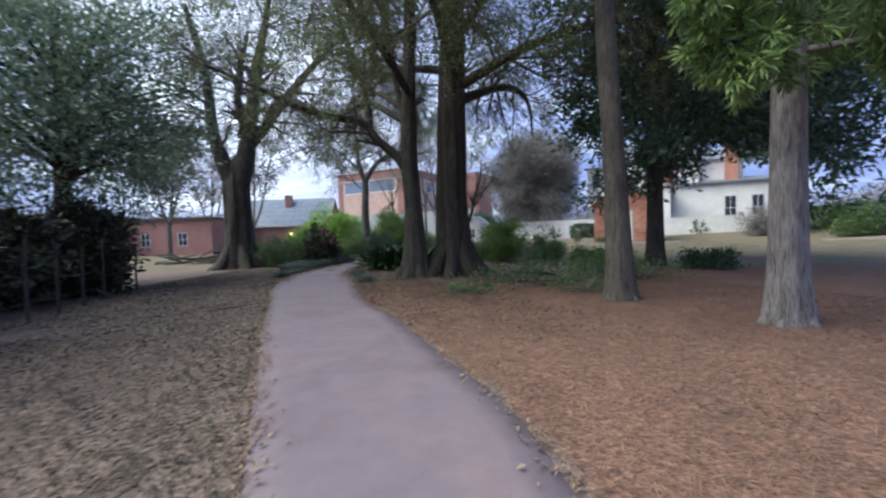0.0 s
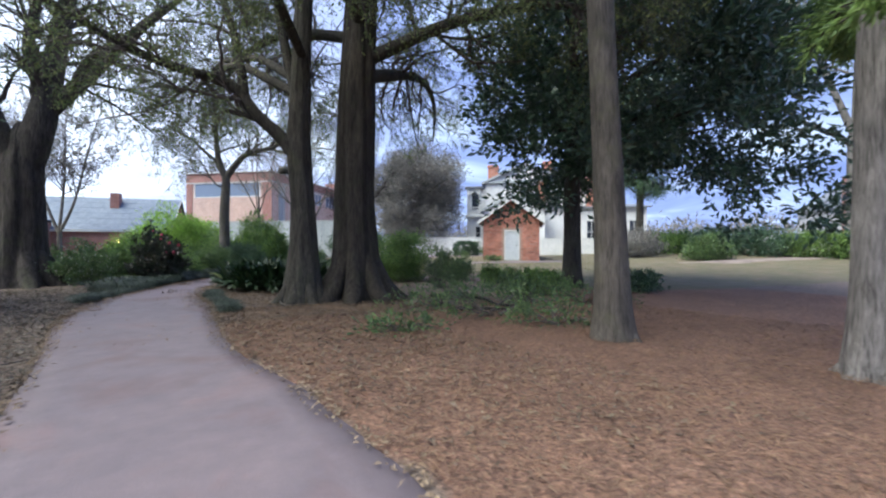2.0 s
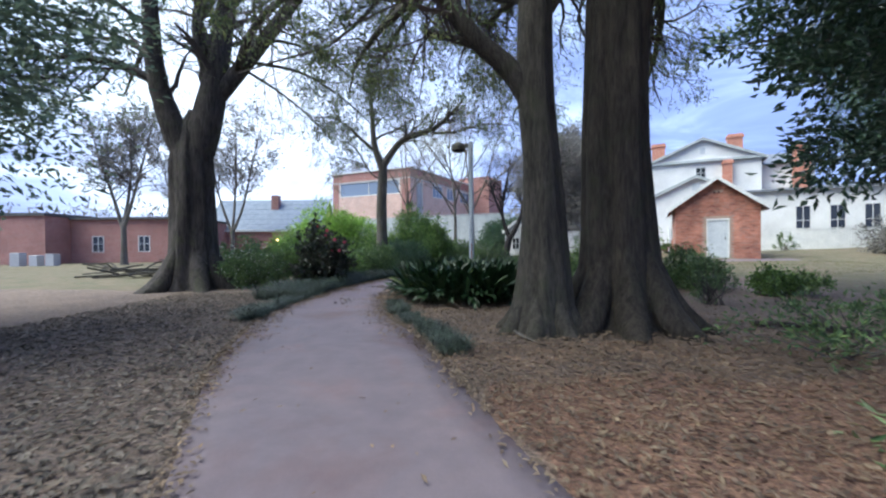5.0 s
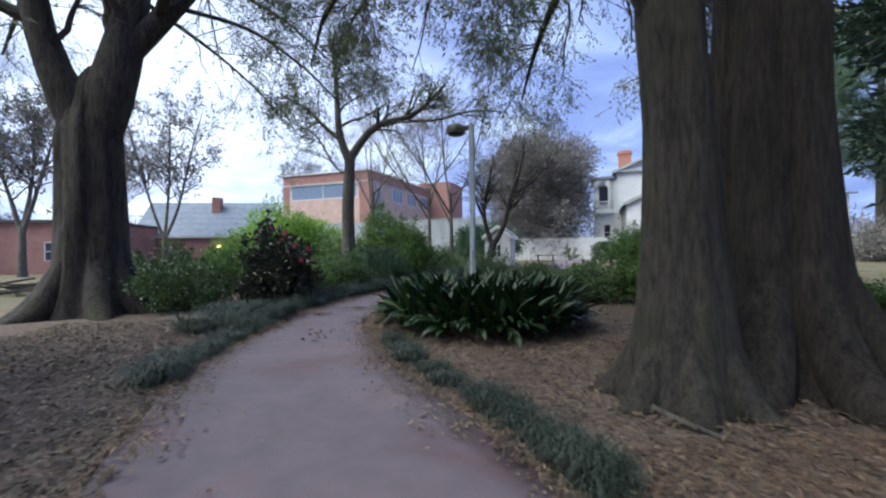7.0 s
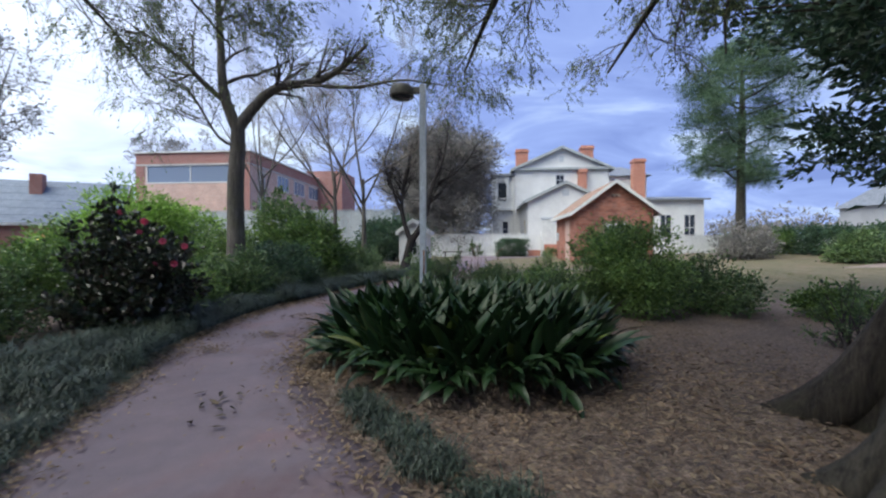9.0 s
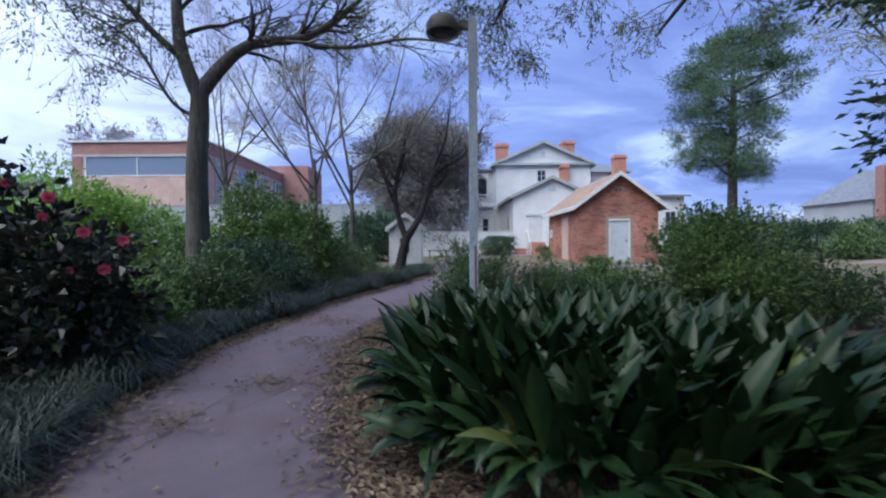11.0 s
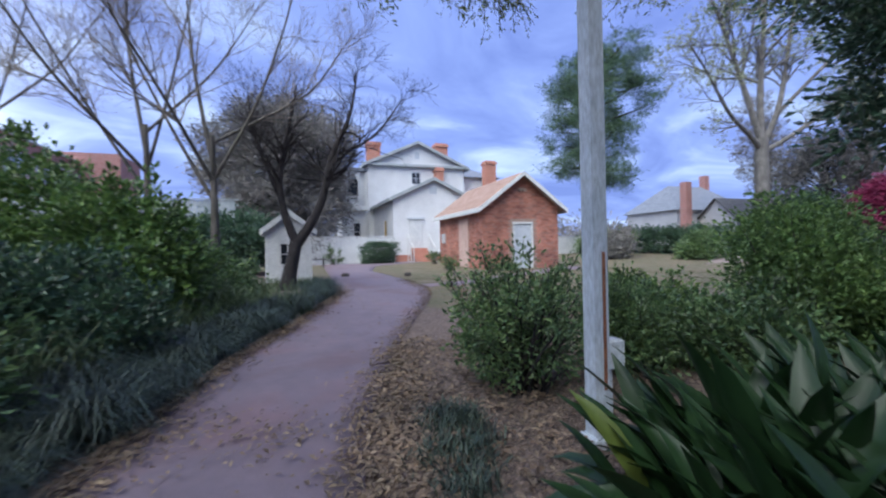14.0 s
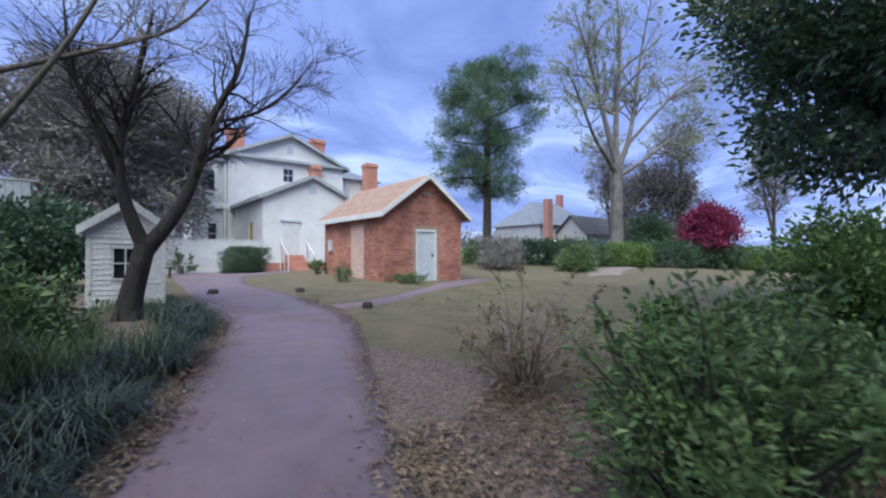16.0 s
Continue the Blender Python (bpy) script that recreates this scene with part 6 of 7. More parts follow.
while z < sapex - 0.1:
    lo, hi = su0, su1
    if z > seave - 0.07:
        k = (sapex - z - 0.08) / (sapex - seave)
        lo, hi = sc - (sc - su0) * k, sc + (su1 - sc) * k
    u = lo - (0.11 if row % 2 else 0)
    while u < hi:
        a, b = max(u, lo), min(u + 0.213, hi)
        u += 0.222
        if b - a < 0.04 or (b > du0 - 0.06 and a < du1 + 0.06 and z < dz1 + 0.1):
            continue
        if abs((a + b) / 2 - sc) < 0.2 and 3.85 < z < 4.02:
            continue
        d = 0.006 + 0.006 * rng.random()
        gf.box(a, b, sv0 - d, sv0 + 0.01, z, z + 0.067)
    if z < seave - 0.07:
        v = sv0 - (0.11 if row % 2 else 0)
        while v < sv1:
            a, b = max(v, sv0), min(v + 0.213, sv1)
            v += 0.222
            if b - a < 0.04 or (33.35 < (a + b) / 2 < 34.5 and 0.5 < z < 2.75):
                continue
            d = 0.006 + 0.006 * rng.random()
            gs.box(su0 - d, su0 + 0.01, a, b, z, z + 0.067)
    z += 0.0765
    row += 1
part("bricks", gf, BRICKS, shed, kind="stuff")
part("bricks", gs, BRICKS, shed, kind="stuff")
part("blocked_doorway", Geo(W).box(su0 - 0.008, su0 + 0.02, 33.35, 34.5, 0.5, 2.78), BRICK_PINK, shed, "paler bricked-up doorway")
gable_roof(shed, W, su0, su1, sv0, sv1, seave, sapex, ROOF_SHED, 0.32, 0.07, 14, "roof", WHITE_PAINT)
door = part("door", Geo(W).box(du0 + 0.06, du1 - 0.06, sv0 + 0.05, sv0 + 0.1, dz0, dz1 - 0.05), GREY_PAINT, shed, "pale grey-blue painted plank door")
for k in range(5):
    a = du0 + 0.07 + k * (du1 - du0 - 0.14) / 5
    part("plank", Geo(W).box(a, a + (du1 - du0 - 0.14) / 5 - 0.008, sv0 + 0.035, sv0 + 0.052, dz0 + 0.02, dz1 - 0.07), GREY_PAINT, door)
part("door_handle", Geo(W).box(du1 - 0.2, du1 - 0.17, sv0 - 0.01, sv0 + 0.04, 1.42, 1.56), DARK_WOOD, door)
g = wall(Geo(W), du0, du1, dz0, dz1 + 0.03, sv0 - 0.015, sv0 + 0.12, [(du0 + 0.06, du1 - 0.06, dz0, dz1 - 0.05)])
part("door_frame", g, WHITE_PAINT, shed)
part("doorstep", Geo(W).box(du0 - 0.1, du1 + 0.1, sv0 - 0.3, sv0 + 0.2, zb - 0.1, dz0 - 0.005, 0.01), CONCRETE, shed)
for k in (-0.1, 0.1):
    part("vent_hole", Geo(W).box(sc + k - 0.05, sc + k + 0.05, sv0 - 0.003, sv0 + 0.02, 3.88, 3.97), DARK_WOOD, shed)
part("meter_box", Geo(W).box(su0 - 0.12, su0 - 0.01, 36.4, 36.7, 1.7, 2.2, 0.01), GREY_PAINT, shed, "small pale grey meter box")

# white outhouse
ou0, ou1, ov0, ov1 = -13.36, -12.1, 28.2, 29.5
oz = 0.42
oc = (ou0 + ou1) / 2
outh = thing("outhouse", W((oc, ov0, oz)), "tiny white clapboard outhouse with a gable roof and small window", "shed")
wz0, wz1, wu0, wu1 = 1.04, 1.62, -12.95, -12.58
part("wall_front", wall(Geo(W), ou0, ou1, oz - 0.1, 2.08, ov0, ov0 + 0.08, [(wu0, wu1, wz0, wz1)]), WHITE_PAINT, outh)
part("wall_back", Geo(W).box(ou0, ou1, ov1 - 0.08, ov1, oz - 0.1, 2.08), WHITE_PAINT, outh)
part("wall_side", Geo(W).box(ou0, ou0 + 0.08, ov0 + 0.08, ov1 - 0.08, oz - 0.1, 2.08), WHITE_PAINT, outh)
part("wall_side", Geo(W).box(ou1 - 0.08, ou1, ov0 + 0.08, ov1 - 0.08, oz - 0.1, 2.08), WHITE_PAINT, outh)
for b in (ov0, ov1 - 0.08):
    part("gable", Geo(W).prism([(ou0, 2.08), (ou1, 2.08), (oc, 2.56)], b, b + 0.08), WHITE_PAINT, outh)
z = oz
while z < 2.5:
    k = 1.0 if z < 2.02 else max(0.0, (2.52 - z) / 0.5)
    lo, hi = oc - (oc - ou0) * k, oc + (ou1 - oc) * k
    runs = [(lo, hi)]
    if z + 0.1 > wz0 - 0.04 and z < wz1 + 0.04:
        runs = [(lo, wu0 - 0.05), (wu1 + 0.05, hi)]
    for a, b in runs:
        if b - a > 0.05:
            v = [(x, y, zz) for x in (a, b) for y, zz in ((ov0 - 0.024, z), (ov0 + 0.002, z), (ov0 + 0.002, z + 0.105), (ov0 - 0.006, z + 0.105))]
            part("clapboard", Geo(W).add(W(v), [(0, 1, 2, 3), (7, 6, 5, 4), (0, 4, 5, 1), (1, 5, 6, 2), (2, 6, 7, 3), (3, 7, 4, 0)]), WHITE_PAINT, outh)
    if z < 2.0:
        v = [(x, y, zz) for y in (ov0, ov1) for x, zz in ((ou0 - 0.024, z), (ou0 + 0.002, z), (ou0 + 0.002, z + 0.105), (ou0 - 0.006, z + 0.105))]
        part("clapboard", Geo(W).add(W(v), [(3, 2, 1, 0), (4, 5, 6, 7), (1, 5, 4, 0), (2, 6, 5, 1), (3, 7, 6, 2), (0, 4, 7, 3)]), WHITE_PAINT, outh)
    z += 0.1
gable_roof(outh, W, ou0, ou1, ov0, ov1, 2.08, 2.56, ROOF_GREY, 0.12, 0.04, 4, "roof", WHITE_PAINT)
window(outh, W, wu0, wu1, wz0, wz1, ov0 - 0.01, None, (1, 1), 0.035, 0.05)
for u in (ou0, ou1 - 0.07):
    part("corner_board", Geo(W).box(u, u + 0.07, ov0 - 0.03, ov0 - 0.002, oz - 0.05, 2.06), WHITE_PAINT, outh)

# low slatted fence behind the camellia
lf = thing("slat_fence", (-9.6, 26.6, 0), "low dark weathered wooden slat fence behind the bed", "fence")
for x in (-10.0, -8.9, -7.8):
    part("post", Geo().box(x, x + 0.09, 26.6, 26.69, -0.1, 1.22, 0.008), DARK_WOOD, lf)
for z in (0.5, 0.68, 0.86, 1.04):
    part("slat", Geo().box(-10.05, -7.65, 26.57, 26.597, z, z + 0.13, 0.005), DARK_WOOD, lf)
part("cap_rail", Geo().box(-10.1, -7.6, 26.54, 26.72, 1.222, 1.262, 0.006), GREY_WOOD, lf, "paler weathered cap rail")

# the white house
hz = 0.56
house = thing("house", W((-2, 51, hz)), "large two-storey white wooden house with orange brick chimneys", "house")
part("wall", wall(Geo(W), -6.4, 2.4, hz - 0.2, 8.8, 51, 51.2, [(-2.5, -1.8, 7.2, 8.15)]), WHITE_SIDING, house)
part("wall", Geo(W).box(-6.4, -6.2, 51.2, 62, hz - 0.2, 8.8), WHITE_SIDING, house)
part("wall", Geo(W).box(2.2, 2.4, 51.2, 62, hz - 0.2, 8.8), WHITE_SIDING, house)
part("wall", Geo(W).box(-6.4, 2.4, 61.8, 62, hz - 0.2, 8.8), WHITE_SIDING, house)
part("gable", Geo(W).prism([(-6.4, 8.8), (2.4, 8.8), (-2.0, 10.75)], 51.02, 51.2), WHITE_SIDING, house)
part("cornice", Geo(W).box(-6.75, 2.75, 50.65, 51.0, 8.62, 8.86, 0.03), GREY_WOOD, house)
part("gable_vent", Geo(W).box(-2.2, -1.8, 50.97, 51.01, 9.4, 10.0), GREY_PAINT, house)
gable_roof(house, W, -6.4, 2.4, 51, 62, 8.8, 10.75, ROOF_GREY, 0.4, 0.12, 10, "roof", GREY_WOOD)
window(house, W, -2.5, -1.8, 7.2, 8.15, 51, GREY_PAINT)
# rear wing with its own gable
part("wall", Geo(W).box(-5.95, -0.1, 43.8, 44.0, hz - 0.2, 5.02), WHITE_SIDING, house)
part("wall", wall(Geo(W_side), 44.0, 51, hz - 0.2, 5.02, -5.95, -5.75, [(46.0, 46.9, 1.5, 3.6)]), WHITE_SIDING, house)
part("wall", Geo(W).box(-0.3, -0.1, 44.0, 51, hz - 0.2, 5.02), WHITE_SIDING, house)
part("gable", Geo(W).prism([(-5.95, 5.02), (-0.1, 5.02), (-3.02, 6.4)], 43.8, 44.0), WHITE_SIDING, house)
gable_roof(house, W, -5.95, -0.1, 43.8, 51, 5.02, 6.4, ROOF_GREY, 0.3, 0.1, 8, "roof", GREY_WOOD)
part("side_door", Geo(W_side).box(46.0, 46.9, -5.9, -5.85, 1.5, 3.6), YELLOW_BOARD, house, "faded yellow side door")
part("gable_vent", Geo(W).box(-3.3, -2.75, 43.77, 43.81, 5.35, 5.85), GREY_PAINT, house)
hd = part("door", Geo(W).box(-4.8, -3.85, 43.74, 43.79, 1.5, 3.5), WHITE_PAINT, house, "white panelled back door")
part("door_head", Geo(W).box(-4.95, -3.7, 43.68, 43.8, 3.52, 3.64), GREY_PAINT, house)
part("foundation", Geo(W).box(-5.97, -0.08, 43.76, 43.98, hz - 0.3, 1.05), BRICK_CHIM, house)
for k in range(5):
    part("step", Geo(W).box(-4.75, -3.6, 42.5 + 0.26 * k, 43.74, hz - 0.1, hz + 0.19 * (k + 1), 0.008), BRICK_CHIM, house, "red brick step")
for u in (-4.95, -3.4):
    rail = Geo()
    pts = W(np.array([(u, 42.3, hz + 0.95), (u, 43.0, hz + 1.35), (u, 43.75, hz + 1.9)]))
    rail.tubes(pts, np.full(3, 0.035), 6)
    for b, zt in ((42.3, hz + 0.95), (43.0, hz + 1.35), (43.7, hz + 1.85)):
        rail.tubes(W(np.array([(u, b, hz - 0.05), (u, b, zt * 0.5 + hz * 0.5), (u, b, zt)])), np.full(3, 0.035), 6)
    part("handrail", rail, WHITE_PAINT, house)
# two-storey porch on the west corner
for z0, z1 in ((hz - 0.2, 4.8), (5.15, 8.1)):
    holes = [(-7.55, -7.05, 2.3, 3.75)] if z0 < 1 else [(-8.0, -7.1, 5.75, 7.5)]
    part("porch_wall", wall(Geo(W), -8.5, -6.4, z0, z1, 51.4, 51.6, holes), WHITE_SIDING, house)
    part("porch_wall", Geo(W).box(-8.5, -8.3, 51.6, 56, z0, z1), WHITE_SIDING, house)
part("cornice", Geo(W).box(-8.75, -6.35, 51.1, 56.2, 4.8, 5.15, 0.04), WHITE_PAINT, house)
part("porch_roof", Geo(W).box(-8.8, -6.35, 51.0, 56.2, 8.1, 8.4, 0.05), ROOF_GREY, house)
window(house, W, -7.55, -7.05, 2.3, 3.75, 51.4, None, (0, 1))
window(house, W, -8.0, -7.1, 5.75, 7.5, 51.4, GREY_PAINT, (0, 0), 0.08)
for z0, z1 in ((hz - 0.1, 4.8), (5.15, 8.1)):
    for u in (-8.55, -7.2, -6.62):
        if z0 < 1 and u == -7.2:
            continue
        part("porch_column", Geo(W).box(u, u + 0.17, 51.12, 51.29, z0, z1, 0.02), WHITE_PAINT, house)
part("porch_rail", Geo(W).box(-8.5, -6.5, 51.15, 51.22, 5.95, 6.03), WHITE_PAINT, house)
for k in range(12):
    part("baluster", Geo(W).box(-8.32 + 0.15 * k, -8.28 + 0.15 * k, 51.165, 51.205, 5.15, 5.95), WHITE_PAINT, house)
part("arch_head", Geo(W).prism([(-8.38, 8.1), (-8.38, 7.3), (-8.2, 7.62), (-7.95, 7.8), (-7.79, 7.84), (-7.63, 7.8), (-7.38, 7.62), (-7.2, 7.3), (-7.2, 8.1)][::-1], 51.17, 51.25), WHITE_PAINT, house)
# east wings
part("wall", Geo(W).box(2.4, 6.4, 52.5, 60, hz - 0.2, 8.25), WHITE_SIDING, house)
v = [(2.2, 52.1, 8.2), (6.8, 52.1, 8.2), (6.8, 60.4, 8.2), (2.2, 60.4, 8.2), (2.2, 56.2, 9.75), (5.2, 56.2, 9.75)]
part("roof", Geo(W).add(W(v), [(0, 1, 5, 4), (2, 3, 4, 5)], [(1, 2, 5), (3, 0, 4), (0, 2, 1), (0, 3, 2)]), ROOF_GREY, house)
part("wall", wall(Geo(W), 0.0, 10.6, hz - 0.2, 5.6, 50.2, 50.4, [(4.6, 5.5, 1.9, 4.2), (6.8, 7.7, 1.9, 4.2), (8.9, 9.8, 1.9, 4.2)]), WHITE_SIDING, house)
part("wall", Geo(W).box(10.4, 10.6, 50.4, 57, hz - 0.2, 5.6), WHITE_SIDING, house)
v = [(-0.2, 49.8, 5.55), (11.0, 49.8, 5.55), (11.0, 57, 6.5), (-0.2, 57, 6.5), (-0.2, 49.8, 5.7), (11.0, 49.8, 5.7), (11.0, 57, 6.65), (-0.2, 57, 6.65)]
part("roof", Geo(W).add(W(v), [(3, 2, 1, 0), (4, 5, 6, 7), (0, 1, 5, 4), (1, 2, 6, 5), (2, 3, 7, 6), (3, 0, 4, 7)]), ROOF_GREY, house)
for a in (4.6, 6.8, 8.9):
    window(house, W, a, a + 0.9, 1.9, 4.2, 50.2)
for a0, a1, b0, z0, z1 in ((-6.2, -5.05, 52.0, 8.6, 10.95), (0.05, 1.2, 51.9, 9.0, 11.15), (4.75, 5.8, 51.2, 5.8, 9.65), (-0.5, 0.2, 50.3, 5.2, 8.6)):
    ch = part("chimney", Geo(W).box(a0, a1, b0, b0 + 0.9, z0, z1), BRICK_CHIM, house, "orange-red brick chimney")
    part("chimney_cap", Geo(W).box(a0 - 0.08, a1 + 0.08, b0 - 0.08, b0 + 0.98, z1 - 0.35, z1 - 0.12, 0.02), BRICK_CHIM, ch)


# board fences
def board_fence(u0, u1, v, z0, z1, label, mat_, w=0.14, rail_side=-1):
    f = thing("board_fence", W((u0, v, z0)), label, "fence")
    g = Geo(W)
    n = int((u1 - u0) / w)
    for i in range(n):
        g.box(u0 + i * w, u0 + i * w + w - 0.012, v, v + 0.022, z0, z1 + 0.015 * rng.normal() * 0.5)
    part("boarding", g, mat_, f, kind="stuff")
    for z in (z0 + 0.25, z1 - 0.2):
        part("rail", Geo(W).box(u0, u1, v + 0.022, v + 0.07, z, z + 0.09), mat_, f)
    part("cap", Geo(W).box(u0, u1, v - 0.03, v + 0.06, z1 + 0.02, z1 + 0.06), mat_, f)
    k = u0
    while k < u1:
        part("post", Geo(W).box(k, k + 0.1, v + 0.07, v + 0.17, z0 - 0.1, z1), mat_, f)
        k += 2.4
    return f


board_fence(-17.0, -6.0, 43.0, 0.5, 2.3, "white painted board fence beside the house", WHITE_PAINT)
board_fence(-1.0, 16.0, 42.5, 0.55, 2.15, "white painted board fence beyond the shed", WHITE_PAINT)
board_fence(16.5, 34.0, 42.5, 0.8, 2.3, "white painted board fence along the far lawn", WHITE_PAINT)
board_fence(-30.0, -14.5, 33.0, 0.2, 3.4, "tall weathered grey board fence behind the shrubs", GREY_WOOD, 0.16)
shrub("hedge", *W((-7.4, 41.8, 0))[:2], (1.1, 0.6), 1.25, "clipped dark box hedge before the white fence", LEAF_HOLLY, 170, 50, (0.06, 0.03), 0.1, None, "", 10, 0.04, shell=0.75, boxy=0.95)
for u, v, r, h in ((-10.2, 42.2, 0.5, 1.2), (-5.2, 37.2, 0.35, 0.8), (-4.3, 31.2, 0.45, 0.3), (-3.9, 31.1, 0.4, 0.28), (-6.2, 32.4, 0.25, 0.5), (2.0, 41.5, 0.7, 1.2)):
    p = W((u, v, 0))
    shrub("shrub", p[0], p[1], (r, r), h, "small green shrub near the buildings", LEAF_AZALEA, 20, 13, (0.06, 0.026), 0.1)
for x, y in ((5.97, 30.1), (4.65, 27.0), (4.3, 31.4)):
    z = float(gh(x, y))
    g = Geo()
    a = np.linspace(0, 2 * math.pi, 9)[:-1]
    rr = 0.14 + 0.03 * rng.random(8)
    V = np.array([[(x + k * rr[i] * math.cos(a[i]), y + k * 0.7 * rr[i] * math.sin(a[i]), z + h) for i in range(8)] for k, h in ((1.0, -0.03), (1.0, 0.08), (0.75, 0.13), (0.01, 0.14))])
    i = (np.arange(3)[:, None] * 8 + np.arange(8)[None])
    j = (np.arange(3)[:, None] * 8 + (np.arange(8)[None] + 1) % 8)
    single("stone", g.add(V, np.stack([i, j, j + 8, i + 8], -1).reshape(-1, 4)), DARK_WOOD, "dark rounded stone on the grass edge", "stone", "edge stones", smooth=True)
# plain bench by the drive
bp = W((-11.6, 38.2, 0.5))
bench = thing("bench", bp, "plain dark wooden bench at the drive's edge", "bench")
bz = float(gh(bp[0], bp[1]))
part("seat", Geo(W).box(-12.3, -10.9, 38.0, 38.4, bz + 0.4, bz + 0.46, 0.008), DARK_WOOD, bench)
for u in (-12.15, -11.1):
    part("leg", Geo(W).box(u, u + 0.07, 38.05, 38.35, bz - 0.02, bz + 0.4), DARK_WOOD, bench)

# the school-like brick building to the north-west
school = thing("brick_building", W((-38, 48.7, 0)), "two-storey flat-roofed building of red and pale pink brick", "building")
holes = [(-42.4, -33.5, 7.65, 9.2)]
part("wall", wall(Geo(W), -43.6, -31.9, -0.2, 9.4, 48.7, 49.0, holes), BRICK_PINK, school)
part("brick_band", Geo(W).box(-43.63, -31.87, 48.67, 49.0, 9.4, 10.5), BRICK_SCHOOL, school)
part("stone_band", Geo(W).box(-43.66, -31.85, 48.62, 48.66, 9.27, 9.43), CONCRETE, school, "pale stone band over the windows")
part("stone_band", Geo(W).box(-31.86, -31.82, 48.66, 72, 9.27, 9.43), CONCRETE, school, "pale stone band over the windows")
for b in (50.1, 51.3):
    part("pilaster", Geo(W).box(-31.88, -31.78, b, b + 0.2, -0.2, 9.26), CONCRETE, school, "pale stone strip beside the stair window")
part("brick_pier", Geo(W).box(-43.64, -42.75, 48.65, 48.69, -0.2, 9.39), BRICK_SCHOOL, school)
part("brick_pier", Geo(W).box(-33.1, -31.86, 48.65, 48.69, -0.2, 9.39), BRICK_SCHOOL, school)
side = [(50.4, 51.2, 4.2, 8.9), (54.4, 57.0, 7.6, 9.1), (58.6, 61.4, 7.6, 9.1), (63, 66, 7.6, 9.1)]
part("wall", wall(Geo(W_side), 49.0, 72, -0.2, 9.4, -32.2, -31.9, side), BRICK_PINK, school)
part("brick_band", Geo(W).box(-32.2, -31.87, 49.0, 72, 9.4, 10.5), BRICK_SCHOOL, school)
part("wall", Geo(W).box(-43.6, -43.3, 49.0, 72, -0.2, 10.5), BRICK_SCHOOL, school)
part("flat_roof", Geo(W).box(-43.4, -32.1, 48.9, 72, 10.3, 10.45), CONCRETE, school)
part("coping", Geo(W).box(-43.8, -31.7, 48.5, 49.05, 10.5, 10.64), WHITE_PAINT, school)
part("coping", Geo(W).box(-32.25, -31.7, 49.05, 72, 10.5, 10.64), WHITE_PAINT, school)
window(school, W, -42.4, -33.5, 7.65, 9.2, 48.7, WHITE_PAINT, (1, 0), 0.12, 0.1, -1, GLASS_SKY)
for a0, a1, z0, z1 in side:
    window(school, W_side, a0, a1, z0, z1, -31.9, WHITE_PAINT, (2, 0), 0.1, 0.1, 1, GLASS_SKY)
part("stair_tower", Geo(W).box(-33.5, -28.5, 66, 72, -0.2, 11.6), BRICK_SCHOOL, school)

# low brick building and a house across the west lawn
low = thing("brick_building", (-44, 43, 0), "long low red-brick building across the lawn", "building")
part("wall", wall(Geo(), -62, -34.5, -0.2, 4.0, 43, 43.3, []), BRICK_SCHOOL, low)
part("wall", wall(Geo(), -34.5, -25, -0.2, 3.8, 45.5, 45.8, [(-32.6, -31.7, 1.0, 2.3), (-28.6, -27.7, 1.0, 2.3)]), BRICK_SCHOOL, low)
part("wall", Geo().box(-34.8, -34.5, 43.3, 46, -0.2, 4.0), BRICK_SCHOOL, low)
part("wall", Geo().box(-25.3, -25, 45.8, 54, -0.2, 3.8), BRICK_SCHOOL, low)
part("flat_roof", Geo().box(-62, -34.4, 42.8, 54, 4.0, 4.25), ROOF_DARK, low)
part("flat_roof", Geo().box(-34.4, -24.8, 45.2, 54, 3.8, 4.0), ROOF_DARK, low)
for a in (-32.6, -28.6):
    window(low, ID, a, a + 0.9, 1.0, 2.3, 45.5)
blue = thing("house", (-20, 54, 0), "brick house with a wide blue-grey roof beyond the lawn", "house")


def XRIDGE(p):
    """Ridge along the world's x."""
    p = np.asarray(p, float)
    return np.stack([p[..., 1], p[..., 0], p[..., 2]], -1)


part("wall", Geo().box(-27, -15, 54, 61, -0.2, 3.3), BRICK_SCHOOL, blue)
for b in (-27.02, -15.2):
    part("gable", Geo(XRIDGE).prism([(54, 3.3), (61, 3.3), (57.5, 6.6)], b, b + 0.22), BRICK_SCHOOL, blue)
gable_roof(blue, XRIDGE, 54, 61, -27, -15, 3.3, 6.6, ROOF_BLUE, 0.3, 0.1, 6, "roof", WHITE_PAINT)
part("chimney", Geo().box(-21.0, -20.2, 56.2, 57.0, 3.0, 7.1), BRICK_SCHOOL, blue)
part("porch_light", Geo().box(-19.6, -19.4, 53.8, 53.95, 1.9, 2.15, 0.02), LIT, blue, "lit yellow porch light")
ut = thing("utility_cabinet", (-32.5, 39.5, 0), "pale grey metal utility cabinets on the lawn's edge", "cabinet")
for x, w, h in ((-34.0, 0.7, 1.0), (-32.6, 0.6, 0.8), (-31.4, 0.6, 0.9)):
    part("cabinet_body", Geo().box(x, x + w, 39.5, 40.1, -0.05, h, 0.02), GREY_SIDING, ut)
